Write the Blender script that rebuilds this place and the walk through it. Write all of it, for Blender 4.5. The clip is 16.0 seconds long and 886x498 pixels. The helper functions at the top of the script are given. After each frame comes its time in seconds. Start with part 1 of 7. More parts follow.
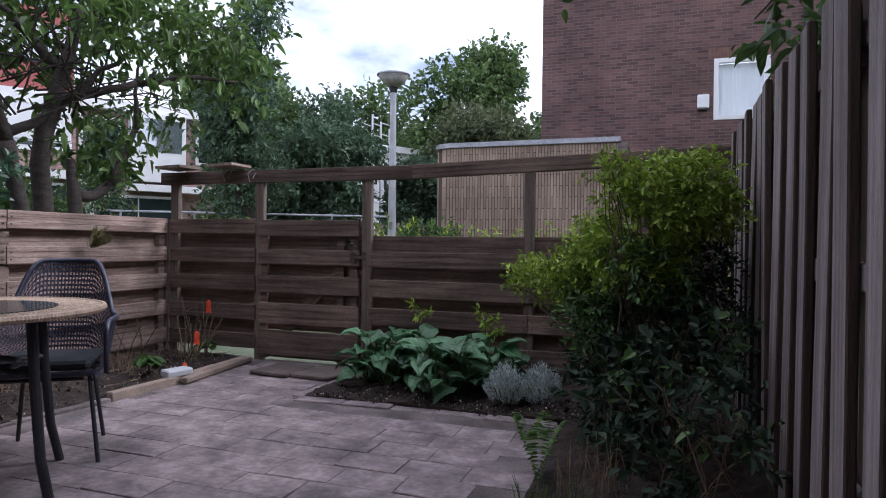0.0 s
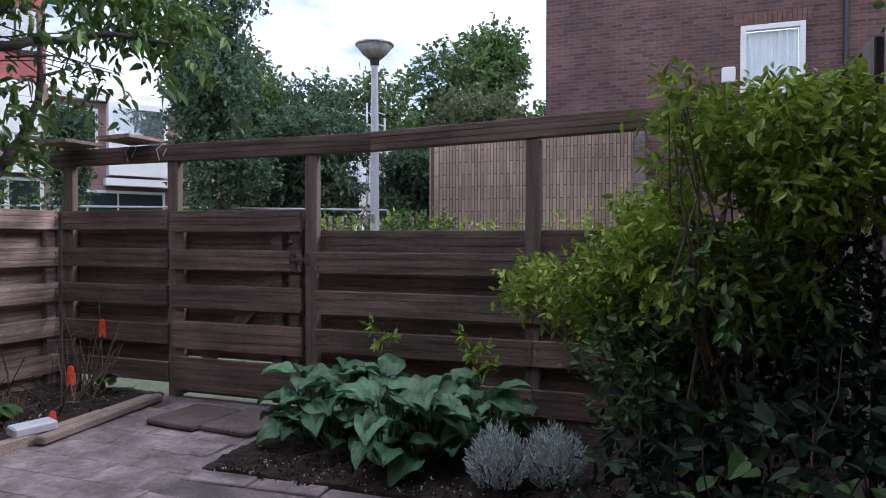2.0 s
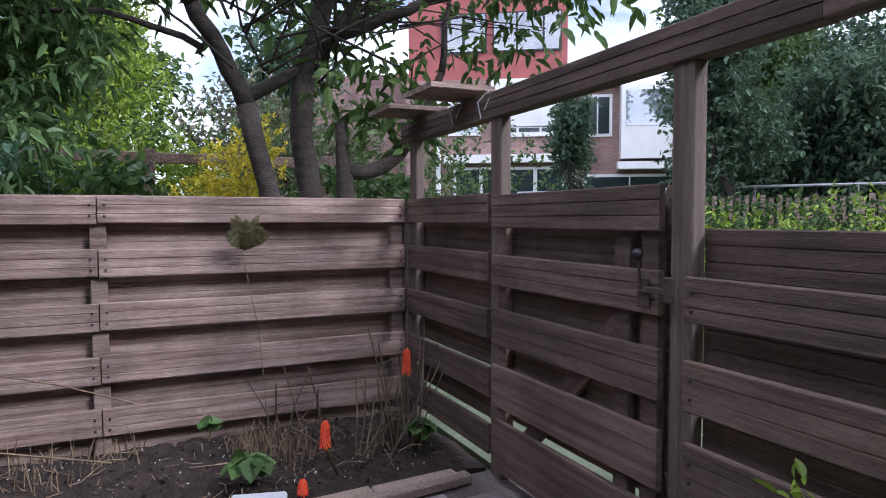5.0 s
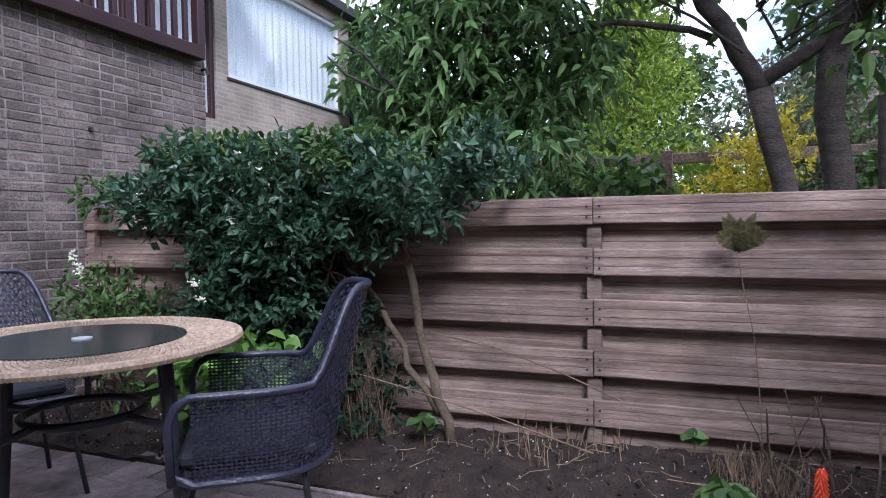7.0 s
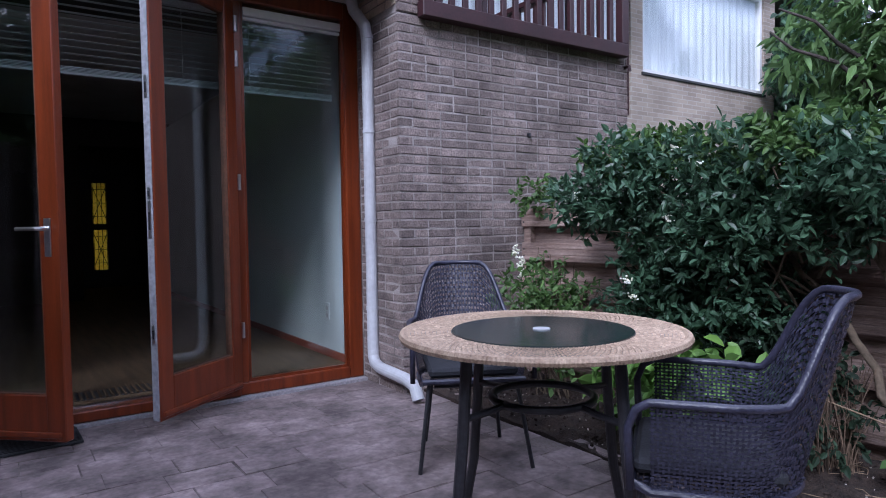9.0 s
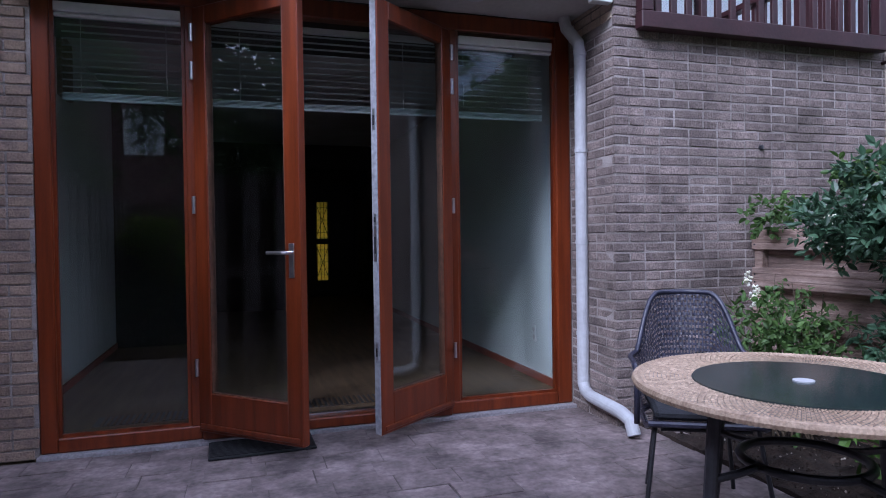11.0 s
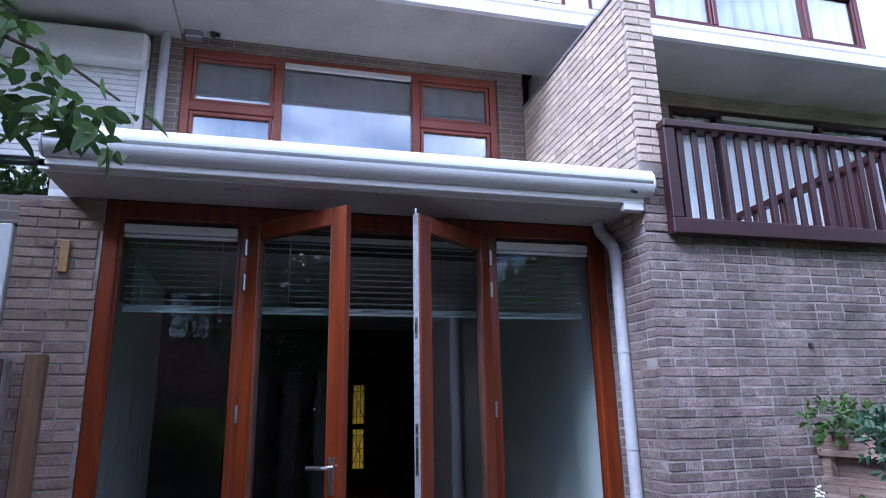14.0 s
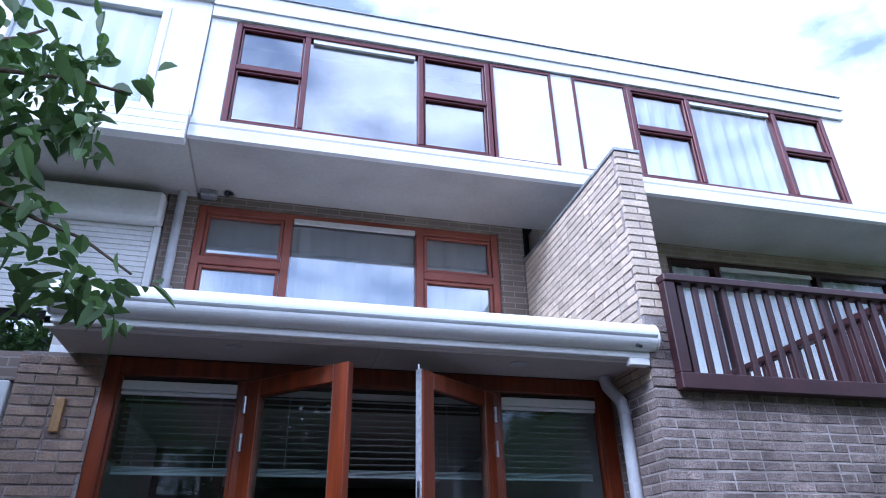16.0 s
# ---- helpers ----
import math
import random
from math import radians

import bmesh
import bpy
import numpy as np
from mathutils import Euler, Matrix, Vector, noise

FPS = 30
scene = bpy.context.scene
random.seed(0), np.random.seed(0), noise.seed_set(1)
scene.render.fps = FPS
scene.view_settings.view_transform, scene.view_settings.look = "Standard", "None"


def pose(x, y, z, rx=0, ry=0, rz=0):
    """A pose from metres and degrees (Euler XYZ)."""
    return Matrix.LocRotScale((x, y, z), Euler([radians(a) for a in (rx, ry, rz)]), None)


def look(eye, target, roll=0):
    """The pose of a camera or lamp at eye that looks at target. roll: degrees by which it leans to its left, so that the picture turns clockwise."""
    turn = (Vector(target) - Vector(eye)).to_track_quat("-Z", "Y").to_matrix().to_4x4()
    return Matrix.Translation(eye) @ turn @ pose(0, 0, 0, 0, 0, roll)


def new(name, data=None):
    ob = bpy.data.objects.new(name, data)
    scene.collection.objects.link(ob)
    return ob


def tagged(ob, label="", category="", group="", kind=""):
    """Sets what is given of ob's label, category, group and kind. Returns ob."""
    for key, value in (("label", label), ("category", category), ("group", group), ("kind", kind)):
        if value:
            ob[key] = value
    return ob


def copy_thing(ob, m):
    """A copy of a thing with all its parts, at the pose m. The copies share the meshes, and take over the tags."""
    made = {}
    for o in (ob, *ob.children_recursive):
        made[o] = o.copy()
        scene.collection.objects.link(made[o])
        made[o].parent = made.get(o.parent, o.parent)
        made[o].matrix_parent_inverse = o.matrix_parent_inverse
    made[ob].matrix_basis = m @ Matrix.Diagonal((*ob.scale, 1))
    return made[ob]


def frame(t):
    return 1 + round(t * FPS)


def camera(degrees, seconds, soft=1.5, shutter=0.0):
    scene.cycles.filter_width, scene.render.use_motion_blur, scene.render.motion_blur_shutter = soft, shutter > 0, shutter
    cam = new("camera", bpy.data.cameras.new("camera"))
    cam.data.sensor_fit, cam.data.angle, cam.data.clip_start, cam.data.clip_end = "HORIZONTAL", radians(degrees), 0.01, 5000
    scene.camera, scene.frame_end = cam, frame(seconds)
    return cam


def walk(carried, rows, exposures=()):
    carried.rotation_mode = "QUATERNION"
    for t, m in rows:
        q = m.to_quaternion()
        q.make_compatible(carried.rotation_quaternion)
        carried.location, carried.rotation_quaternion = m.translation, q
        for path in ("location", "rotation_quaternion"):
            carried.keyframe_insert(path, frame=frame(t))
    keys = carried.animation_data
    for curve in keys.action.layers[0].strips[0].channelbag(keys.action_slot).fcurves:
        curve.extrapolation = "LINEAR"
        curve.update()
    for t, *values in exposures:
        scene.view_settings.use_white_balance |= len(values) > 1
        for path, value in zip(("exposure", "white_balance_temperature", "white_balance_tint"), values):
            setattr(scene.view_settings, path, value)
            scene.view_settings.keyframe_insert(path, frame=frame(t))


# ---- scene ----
cam = camera(69.7, 16.0, soft=1.0)
PATH = [
    (0, (3.157, 0.73, 1.022), (2.513, 2.624, 1.003), 0.7),
    (0.5, (3.171, 0.927, 1.006), (2.523, 2.819, 0.987), 0.4),
    (1, (3.115, 1.25, 0.996), (2.454, 3.138, 0.973), 0.3),
    (1.5, (3.02, 1.654, 1.021), (2.362, 3.542, 0.99), 0.2),
    (2, (2.889, 2.1, 1.035), (2.234, 3.989, 0.998), 0.1),
    (2.5, (2.737, 2.528, 1.044), (2.061, 4.41, 1.003), 0.1),
    (3, (2.614, 2.918, 1.056), (1.894, 4.783, 1.008), 0.2),
    (3.2, (2.564, 3.066, 1.039), (1.768, 4.9, 1.003), 0.4),
    (5.3, (2.171, 4.222, 1.106), (0.263, 4.816, 1.019), -0.5),
    (5.5, (2.149, 4.279, 1.084), (0.197, 4.709, 1.01), -0.6),
    (6, (2.088, 4.251, 1.077), (0.092, 4.346, 1.005), -0.4),
    (6.5, (2.06, 4.342, 1.103), (0.101, 3.95, 1.017), -0.5),
    (7, (2.038, 4.308, 1.093), (0.17, 3.598, 1.015), -0.8),
    (7.5, (2.038, 4.271, 1.093), (0.32, 3.251, 1.016), -0.9),
    (8, (2.044, 4.217, 1.097), (0.515, 2.93, 1.021), -0.9),
    (8.5, (2.051, 4.169, 1.092), (0.716, 2.681, 1.022), -0.8),
    (9, (2.076, 4.12, 1.11), (0.944, 2.473, 1.033), -0.9),
    (9.5, (2.103, 4.073, 1.122), (1.133, 2.325, 1.046), -0.9),
    (10, (2.126, 4.025, 1.134), (1.316, 2.198, 1.057), -1.0),
    (10.2, (2.132, 4.011, 1.14), (1.382, 2.159, 1.065), -0.9),
    (12.3, (2.153, 3.992, 1.266), (1.639, 2.064, 1.393), -1.0),
    (12.5, (2.145, 3.999, 1.274), (1.64, 2.071, 1.44), -1.0),
    (13, (2.134, 4.023, 1.3), (1.652, 2.101, 1.572), -1.0),
    (13.5, (2.172, 4.009, 1.354), (1.687, 2.105, 1.729), -1.2),
    (14, (2.189, 4.023, 1.383), (1.708, 2.147, 1.883), -1.1),
    (14.5, (2.193, 4.025, 1.412), (1.719, 2.189, 2.047), -1.2),
    (15, (2.206, 4.043, 1.42), (1.741, 2.25, 2.173), -1.2),
    (15.2, (2.193, 4.048, 1.438), (1.735, 2.269, 2.229), -1.3),
    (15.5, (2.211, 4.038, 1.428), (1.753, 2.287, 2.28), -1.2),
    (16, (2.195, 4.043, 1.438), (1.755, 2.325, 2.361), -1.2),
]
walk(cam, [(t, look(eye, target, roll)) for t, eye, target, roll in PATH], [(0, 0.85, 5600, 15), (3.0, 0.97, 5500, 17), (5.5, 1.12, 5450, 16), (8.5, 1.08, 5200, 18), (10.0, 1.1, 5100, 20), (12.5, 1.22, 5000, 20), (14.5, 1.42, 4800, 17), (16.0, 1.42, 4750, 15)])

# ---- world, sun, exposure ----
world = bpy.data.worlds.new("sky_world")
scene.world = world
world.use_nodes = True
wn = world.node_tree
wn.nodes.clear()
sky = wn.nodes.new("ShaderNodeTexSky")
sky.sky_type = "NISHITA"
sky.sun_disc = False
sky.sun_elevation = radians(38)
sky.sun_rotation = radians(60)
sky.dust_density = 2.0

bg = wn.nodes.new("ShaderNodeBackground")
bg.inputs["Strength"].default_value = 0.15
wout = wn.nodes.new("ShaderNodeOutputWorld")
# broken white cloud over the whole sky
wtc = wn.nodes.new("ShaderNodeTexCoord")
wmap = wn.nodes.new("ShaderNodeMapping")
wmap.inputs["Scale"].default_value = (1.0, 1.0, 2.2)
wmap.inputs["Rotation"].default_value = (0.0, 0.0, radians(-115))
cloud = wn.nodes.new("ShaderNodeTexNoise")
cloud.inputs["Scale"].default_value = 2.6
cloud.inputs["Detail"].default_value = 7
cloud.inputs["Roughness"].default_value = 0.55
cover = wn.nodes.new("ShaderNodeMapRange")
cover.inputs[1].default_value, cover.inputs[2].default_value = 0.33, 0.55
cover.inputs[3].default_value, cover.inputs[4].default_value = 0.15, 0.97
wmix = wn.nodes.new("ShaderNodeMix")
wmix.data_type = "RGBA"
wmix.inputs[7].default_value = (7.6, 7.4, 7.6, 1)
wn.links.new(wtc.outputs["Generated"], wmap.inputs["Vector"])
wn.links.new(wmap.outputs["Vector"], cloud.inputs["Vector"])
wn.links.new(cloud.outputs["Fac"], cover.inputs[0])
wn.links.new(cover.outputs[0], wmix.inputs[0])
clear = wn.nodes.new("ShaderNodeMix")
clear.data_type = "RGBA"
clear.blend_type = "MULTIPLY"
clear.inputs[0].default_value = 1.0
clear.inputs[7].default_value = (0.42, 0.46, 0.5, 1)
wn.links.new(sky.outputs["Color"], clear.inputs[6])
wn.links.new(clear.outputs[2], wmix.inputs[6])
wn.links.new(wmix.outputs[2], bg.inputs["Color"])
wn.links.new(bg.outputs["Background"], wout.inputs["Surface"])
sun_data = bpy.data.lights.new("sun", "SUN")
sun_data.energy = 1.4
sun_data.angle = radians(16)
sun_data.color = (1.0, 0.96, 0.9)
sun = new("sun", sun_data)
sun.matrix_world = look((30, 20, 30), (0, 0, 0))


# ---- materials ----
def material(name, color, rough=0.8, second=None, scale=8.0, bump=0.3, grain=60.0, stretch=(1, 1, 1), metal=0.0, vary=0.0, stain=0.25, translucent=0.0, island=False, grime=0.0, patch=1.3):
    """A noisy two-scale surface; vary shifts each piece's value."""
    m = bpy.data.materials.new(name)
    m.use_nodes = True
    nt = m.node_tree
    N, Lk = nt.nodes, nt.links
    b = N["Principled BSDF"]
    second = second or tuple(c * 0.6 for c in color)
    tc = N.new("ShaderNodeTexCoord")
    mp = N.new("ShaderNodeMapping")
    mp.inputs["Scale"].default_value = stretch
    Lk.new(tc.outputs["Object"], mp.inputs["Vector"])
    n1 = N.new("ShaderNodeTexNoise")
    n1.inputs["Scale"].default_value = scale
    n1.inputs["Detail"].default_value = 5
    n2 = N.new("ShaderNodeTexNoise")
    n2.inputs["Scale"].default_value = grain
    n2.inputs["Detail"].default_value = 4
    vec = mp.outputs["Vector"]
    if vary:
        oi = N.new("ShaderNodeNewGeometry") if island else N.new("ShaderNodeObjectInfo")
        rnd = oi.outputs["Random Per Island"] if island else oi.outputs["Random"]
        cmb = N.new("ShaderNodeVectorMath")
        cmb.operation = "MULTIPLY_ADD"
        cmb.inputs[1].default_value = (17.0, 31.0, 23.0)
        Lk.new(rnd, cmb.inputs[0])
        Lk.new(mp.outputs["Vector"], cmb.inputs[2])
        vec = cmb.outputs["Vector"]
    Lk.new(vec, n1.inputs["Vector"])
    Lk.new(vec, n2.inputs["Vector"])
    mix = N.new("ShaderNodeMix")
    mix.data_type = "RGBA"
    mix.inputs[6].default_value = (*color, 1)
    mix.inputs[7].default_value = (*second, 1)
    ramp = N.new("ShaderNodeMapRange")
    ramp.inputs[1].default_value, ramp.inputs[2].default_value = 0.35, 0.68
    Lk.new(n1.outputs["Fac"], ramp.inputs[0])
    Lk.new(ramp.outputs[0], mix.inputs[0])
    hsv = N.new("ShaderNodeHueSaturation")
    Lk.new(mix.outputs[2], hsv.inputs["Color"])
    val = N.new("ShaderNodeMapRange")
    val.inputs[1].default_value, val.inputs[2].default_value = 0.3, 0.7
    val.inputs[3].default_value, val.inputs[4].default_value = 1 - stain, 1 + stain
    Lk.new(n2.outputs["Fac"], val.inputs[0])
    if vary:
        vr = N.new("ShaderNodeMapRange")
        vr.inputs[3].default_value, vr.inputs[4].default_value = 1 - vary, 1 + vary
        Lk.new(rnd, vr.inputs[0])
        mu = N.new("ShaderNodeMath")
        mu.operation = "MULTIPLY"
        Lk.new(val.outputs[0], mu.inputs[0])
        Lk.new(vr.outputs[0], mu.inputs[1])
        Lk.new(mu.outputs[0], hsv.inputs["Value"])
    else:
        Lk.new(val.outputs[0], hsv.inputs["Value"])
    if grime:
        geo = N.new("ShaderNodeNewGeometry")
        n3 = N.new("ShaderNodeTexNoise")
        n3.inputs["Scale"].default_value = patch
        n3.inputs["Detail"].default_value = 6
        n3.inputs["Roughness"].default_value = 0.6
        Lk.new(geo.outputs["Position"], n3.inputs["Vector"])
        gr = N.new("ShaderNodeMapRange")
        gr.inputs[1].default_value, gr.inputs[2].default_value = 0.35, 0.65
        gr.inputs[3].default_value, gr.inputs[4].default_value = 1 - grime, 1 + grime
        Lk.new(n3.outputs["Fac"], gr.inputs[0])
        hs2 = N.new("ShaderNodeHueSaturation")
        Lk.new(hsv.outputs["Color"], hs2.inputs["Color"])
        Lk.new(gr.outputs[0], hs2.inputs["Value"])
        hsv = hs2
    Lk.new(hsv.outputs["Color"], b.inputs["Base Color"])
    b.inputs["Roughness"].default_value = rough
    b.inputs["Metallic"].default_value = metal
    if bump:
        bp = N.new("ShaderNodeBump")
        bp.inputs["Strength"].default_value = bump
        bp.inputs["Distance"].default_value = 0.01
        Lk.new(n2.outputs["Fac"], bp.inputs["Height"])
        Lk.new(bp.outputs["Normal"], b.inputs["Normal"])
    if translucent:
        tr = N.new("ShaderNodeBsdfTranslucent")
        Lk.new(hsv.outputs["Color"], tr.inputs["Color"])
        ms = N.new("ShaderNodeMixShader")
        ms.inputs[0].default_value = translucent
        Lk.new(b.outputs[0], ms.inputs[1])
        Lk.new(tr.outputs[0], ms.inputs[2])
        Lk.new(ms.outputs[0], N["Material Output"].inputs["Surface"])
    return m


def glass_material(name, tint, rough=0.0, gloss=0.03):
    """A thin pane: mostly see-through, with a mirror reflection that grows at a glance."""
    m = bpy.data.materials.new(name)
    m.use_nodes = True
    N, Lk = m.node_tree.nodes, m.node_tree.links
    N.remove(N["Principled BSDF"])
    tr = N.new("ShaderNodeBsdfTransparent")
    tr.inputs["Color"].default_value = (*tint, 1)
    gl = N.new("ShaderNodeBsdfGlossy")
    gl.inputs["Roughness"].default_value = rough
    lw = N.new("ShaderNodeLayerWeight")
    lw.inputs["Blend"].default_value = 0.5
    pw = N.new("ShaderNodeMath")
    pw.operation = "POWER"
    pw.inputs[1].default_value = 4.0
    Lk.new(lw.outputs["Facing"], pw.inputs[0])
    fr = N.new("ShaderNodeMapRange")
    fr.inputs[3].default_value, fr.inputs[4].default_value = gloss, 0.8
    Lk.new(pw.outputs[0], fr.inputs[0])
    ms = N.new("ShaderNodeMixShader")
    Lk.new(fr.outputs[0], ms.inputs[0])
    Lk.new(tr.outputs[0], ms.inputs[1])
    Lk.new(gl.outputs[0], ms.inputs[2])
    Lk.new(ms.outputs[0], N["Material Output"].inputs["Surface"])
    return m


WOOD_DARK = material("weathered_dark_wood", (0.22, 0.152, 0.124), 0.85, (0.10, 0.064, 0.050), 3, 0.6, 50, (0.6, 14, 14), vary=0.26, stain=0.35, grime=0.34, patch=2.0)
# dark brown for picket edges and back row; their shade is in the colour
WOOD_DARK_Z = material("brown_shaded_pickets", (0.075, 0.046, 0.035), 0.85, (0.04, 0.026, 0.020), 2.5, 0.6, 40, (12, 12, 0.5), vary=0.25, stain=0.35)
WOOD_BROWN = material("warm_brown_post_wood", (0.20, 0.115, 0.06), 0.8, (0.12, 0.065, 0.035), 3, 0.4, 40, (12, 12, 0.6), stain=0.25)
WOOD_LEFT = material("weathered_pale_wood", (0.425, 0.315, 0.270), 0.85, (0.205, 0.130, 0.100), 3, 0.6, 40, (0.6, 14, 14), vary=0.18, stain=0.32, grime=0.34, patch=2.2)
WOOD_PICKET = material("grey_weathered_pickets", (0.26, 0.225, 0.228), 0.85, (0.13, 0.097, 0.086), 2.5, 0.6, 40, (12, 12, 0.5), vary=0.28, stain=0.35)
WOOD_POST = material("grey_fence_post_wood", (0.20, 0.155, 0.13), 0.85, (0.115, 0.085, 0.07), 3, 0.5, 40, (12, 12, 0.6), vary=0.15)
RED_FRAME = material("varnished_red_brown_wood", (0.185, 0.034, 0.007), 0.30, (0.095, 0.016, 0.003), 2, 0.1, 60, (10, 10, 0.6), stain=0.15)
RED_UPPER = material("faded_red_brown_paint", (0.33, 0.095, 0.06), 0.45, (0.25, 0.065, 0.04), 3, 0.1, 60, stain=0.1)
MAROON = material("dark_maroon_paint", (0.042, 0.012, 0.016), 0.5, (0.028, 0.008, 0.011), 4, 0.1, 60, stain=0.15)
MAROON_TOP = material("maroon_window_paint", (0.12, 0.022, 0.028), 0.45, (0.085, 0.016, 0.02), 4, 0.1, 60, stain=0.15)
WHITE = material("white_paint", (0.80, 0.80, 0.80), 0.45, (0.72, 0.72, 0.71), 2, 0.05, 30, stain=0.05)
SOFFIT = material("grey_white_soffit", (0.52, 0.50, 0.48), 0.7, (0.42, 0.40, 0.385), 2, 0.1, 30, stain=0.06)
PIPE = material("grey_pvc", (0.52, 0.53, 0.56), 0.45, (0.42, 0.42, 0.45), 5, 0.05, 30, stain=0.06)
MORTAR = material("pale_mortar", (0.40, 0.355, 0.34), 0.95, (0.17, 0.145, 0.135), 3.5, 0.6, 120, stain=0.2)
BRICK = material("grey_brown_brick", (0.22, 0.174, 0.160), 0.9, (0.142, 0.110, 0.103), 14, 0.8, 90, vary=0.19, stain=0.4, grime=0.34, patch=2.2)
BRICK_PALE = material("pale_buff_brick", (0.64, 0.525, 0.415), 0.9, (0.52, 0.42, 0.33), 10, 0.3, 60, vary=0.14, stain=0.14)
BRICK_RED = material("red_brown_brick", (0.17, 0.095, 0.075), 0.9, (0.115, 0.062, 0.052), 12, 0.4, 90, vary=0.3)
PAVER = material("worn_concrete_pavers", (0.26, 0.208, 0.206), 0.8, (0.15, 0.118, 0.118), 9, 0.5, 34, vary=0.03, stain=0.22, grime=0.48, patch=2.4)
JOINT = material("dark_sandy_joint", (0.21, 0.172, 0.165), 1.0, (0.075, 0.06, 0.056), 3.0, 0.6, 100)
KERB = material("weathered_concrete_edging", (0.33, 0.25, 0.20), 0.9, (0.22, 0.17, 0.14), 6, 0.5, 90, vary=0.12)
SOIL = material("dark_garden_soil", (0.043, 0.028, 0.021), 1.0, (0.017, 0.011, 0.009), 14, 1.0, 110, stain=0.5)
GROUND = material("rough_grass_ground", (0.10, 0.12, 0.05), 1.0, (0.06, 0.08, 0.03), 0.6, 0.6, 8)
BLACK_METAL = material("black_painted_steel", (0.028, 0.028, 0.034), 0.4, (0.02, 0.02, 0.024), 5, 0.1, 60)
WICKER = material("dark_blue_grey_resin_wicker", (0.038, 0.038, 0.064), 0.34, (0.024, 0.024, 0.042), 20, 0.2, 120, vary=0.3, island=True)
RATTAN = material("pale_brown_rattan", (0.45, 0.335, 0.24), 0.65, (0.31, 0.215, 0.15), 18, 0.3, 120, vary=0.24, island=True)
STEEL = material("brushed_steel", (0.6, 0.6, 0.62), 0.3, (0.5, 0.5, 0.52), 30, 0.05, 90, metal=1.0, stain=0.08)
ALU = material("white_aluminium", (0.76, 0.77, 0.78), 0.35, (0.70, 0.71, 0.72), 3, 0.0, 30, stain=0.04)
PLASTER = material("white_plaster", (0.74, 0.76, 0.75), 0.8, (0.68, 0.70, 0.69), 2, 0.1, 30, stain=0.05)
# near-black: the unlit depth of the rooms is put into this colour
DARKROOM = material("unlit_interior_wall", (0.055, 0.05, 0.045), 0.9, (0.04, 0.035, 0.032), 2, 0.1, 30)
WOOD_FLOOR = material("oak_laminate_floor", (0.17, 0.11, 0.06), 0.65, (0.11, 0.07, 0.038), 3, 0.1, 40, (6, 0.5, 6))
RUBBER = material("black_rubber_mat", (0.012, 0.012, 0.014), 0.8, (0.02, 0.02, 0.022), 30, 0.6, 90)
GLASS = glass_material("window_glass", (0.84, 0.89, 0.89), gloss=0.045)


# ---- building helpers ----
def link(name, me, mat=None, parent=None, label=""):
    ob = new(name, me)
    if mat is not None and not me.materials:
        me.materials.append(mat)
    if parent is not None:
        ob.parent = parent
    if label:
        ob["label"] = label
    return ob


def part(name, bm, mat, parent=None, label="", smooth=False):
    me = bpy.data.meshes.new(name)
    if smooth:
        for f in bm.faces:
            f.smooth = True
    bm.to_mesh(me)
    bm.free()
    return link(name, me, mat, parent, label)


def thing(name, x, y, z, rz, label, category, group="", kind=""):
    ob = new(name)
    ob.empty_display_size = 0.1
    ob.matrix_basis = pose(x, y, z, 0, 0, rz)
    return tagged(ob, label, category, group, kind)


def add_box(bm, x0, x1, y0, y1, z0, z1, m=None, bevel=0.0):
    c = Matrix.Translation(((x0 + x1) / 2, (y0 + y1) / 2, (z0 + z1) / 2)) @ Matrix.Diagonal((x1 - x0, y1 - y0, z1 - z0, 1))
    got = bmesh.ops.create_cube(bm, size=1, matrix=(m @ c) if m is not None else c)
    if bevel:
        edges = list({e for v in got["verts"] for e in v.link_edges})
        bmesh.ops.bevel(bm, geom=edges, offset=bevel, segments=1, affect="EDGES")


def box(x0, x1, y0, y1, z0, z1, bevel=0.0, m=None):
    bm = bmesh.new()
    add_box(bm, x0, x1, y0, y1, z0, z1, m, bevel)
    return bm


def boxes(rows, bevel=0.0):
    bm = bmesh.new()
    for r in rows:
        add_box(bm, *r, bevel=bevel)
    return bm


def add_tube(bm, pts, radii, sides=8, caps=True):
    """A tube along points; radii is a number or one for each point."""
    pts = [Vector(p) for p in pts]
    if not hasattr(radii, "__len__"):
        radii = [radii] * len(pts)
    rings = []
    side = None
    for i, p in enumerate(pts):
        d = (pts[min(i + 1, len(pts) - 1)] - pts[max(i - 1, 0)]).normalized()
        if side is None:
            ref = Vector((0, 0, 1)) if abs(d.z) < 0.9 else Vector((1, 0, 0))
            side = d.cross(ref).normalized()
        else:
            side = (side - d * side.dot(d)).normalized()
        up = d.cross(side)
        rings.append([bm.verts.new(p + radii[i] * (math.cos(2 * math.pi * k / sides) * side + math.sin(2 * math.pi * k / sides) * up)) for k in range(sides)])
    for a, b in zip(rings, rings[1:]):
        for k in range(sides):
            bm.faces.new((a[k], a[(k + 1) % sides], b[(k + 1) % sides], b[k]))
    if caps and sides > 2:
        bm.faces.new(rings[0][::-1])
        bm.faces.new(rings[-1])


def tube(pts, radii, sides=8):
    bm = bmesh.new()
    add_tube(bm, pts, radii, sides)
    return bm


def setting(name, bm, mat, label, category="wall"):
    return tagged(part(name, bm, mat), label, category, kind="structure")



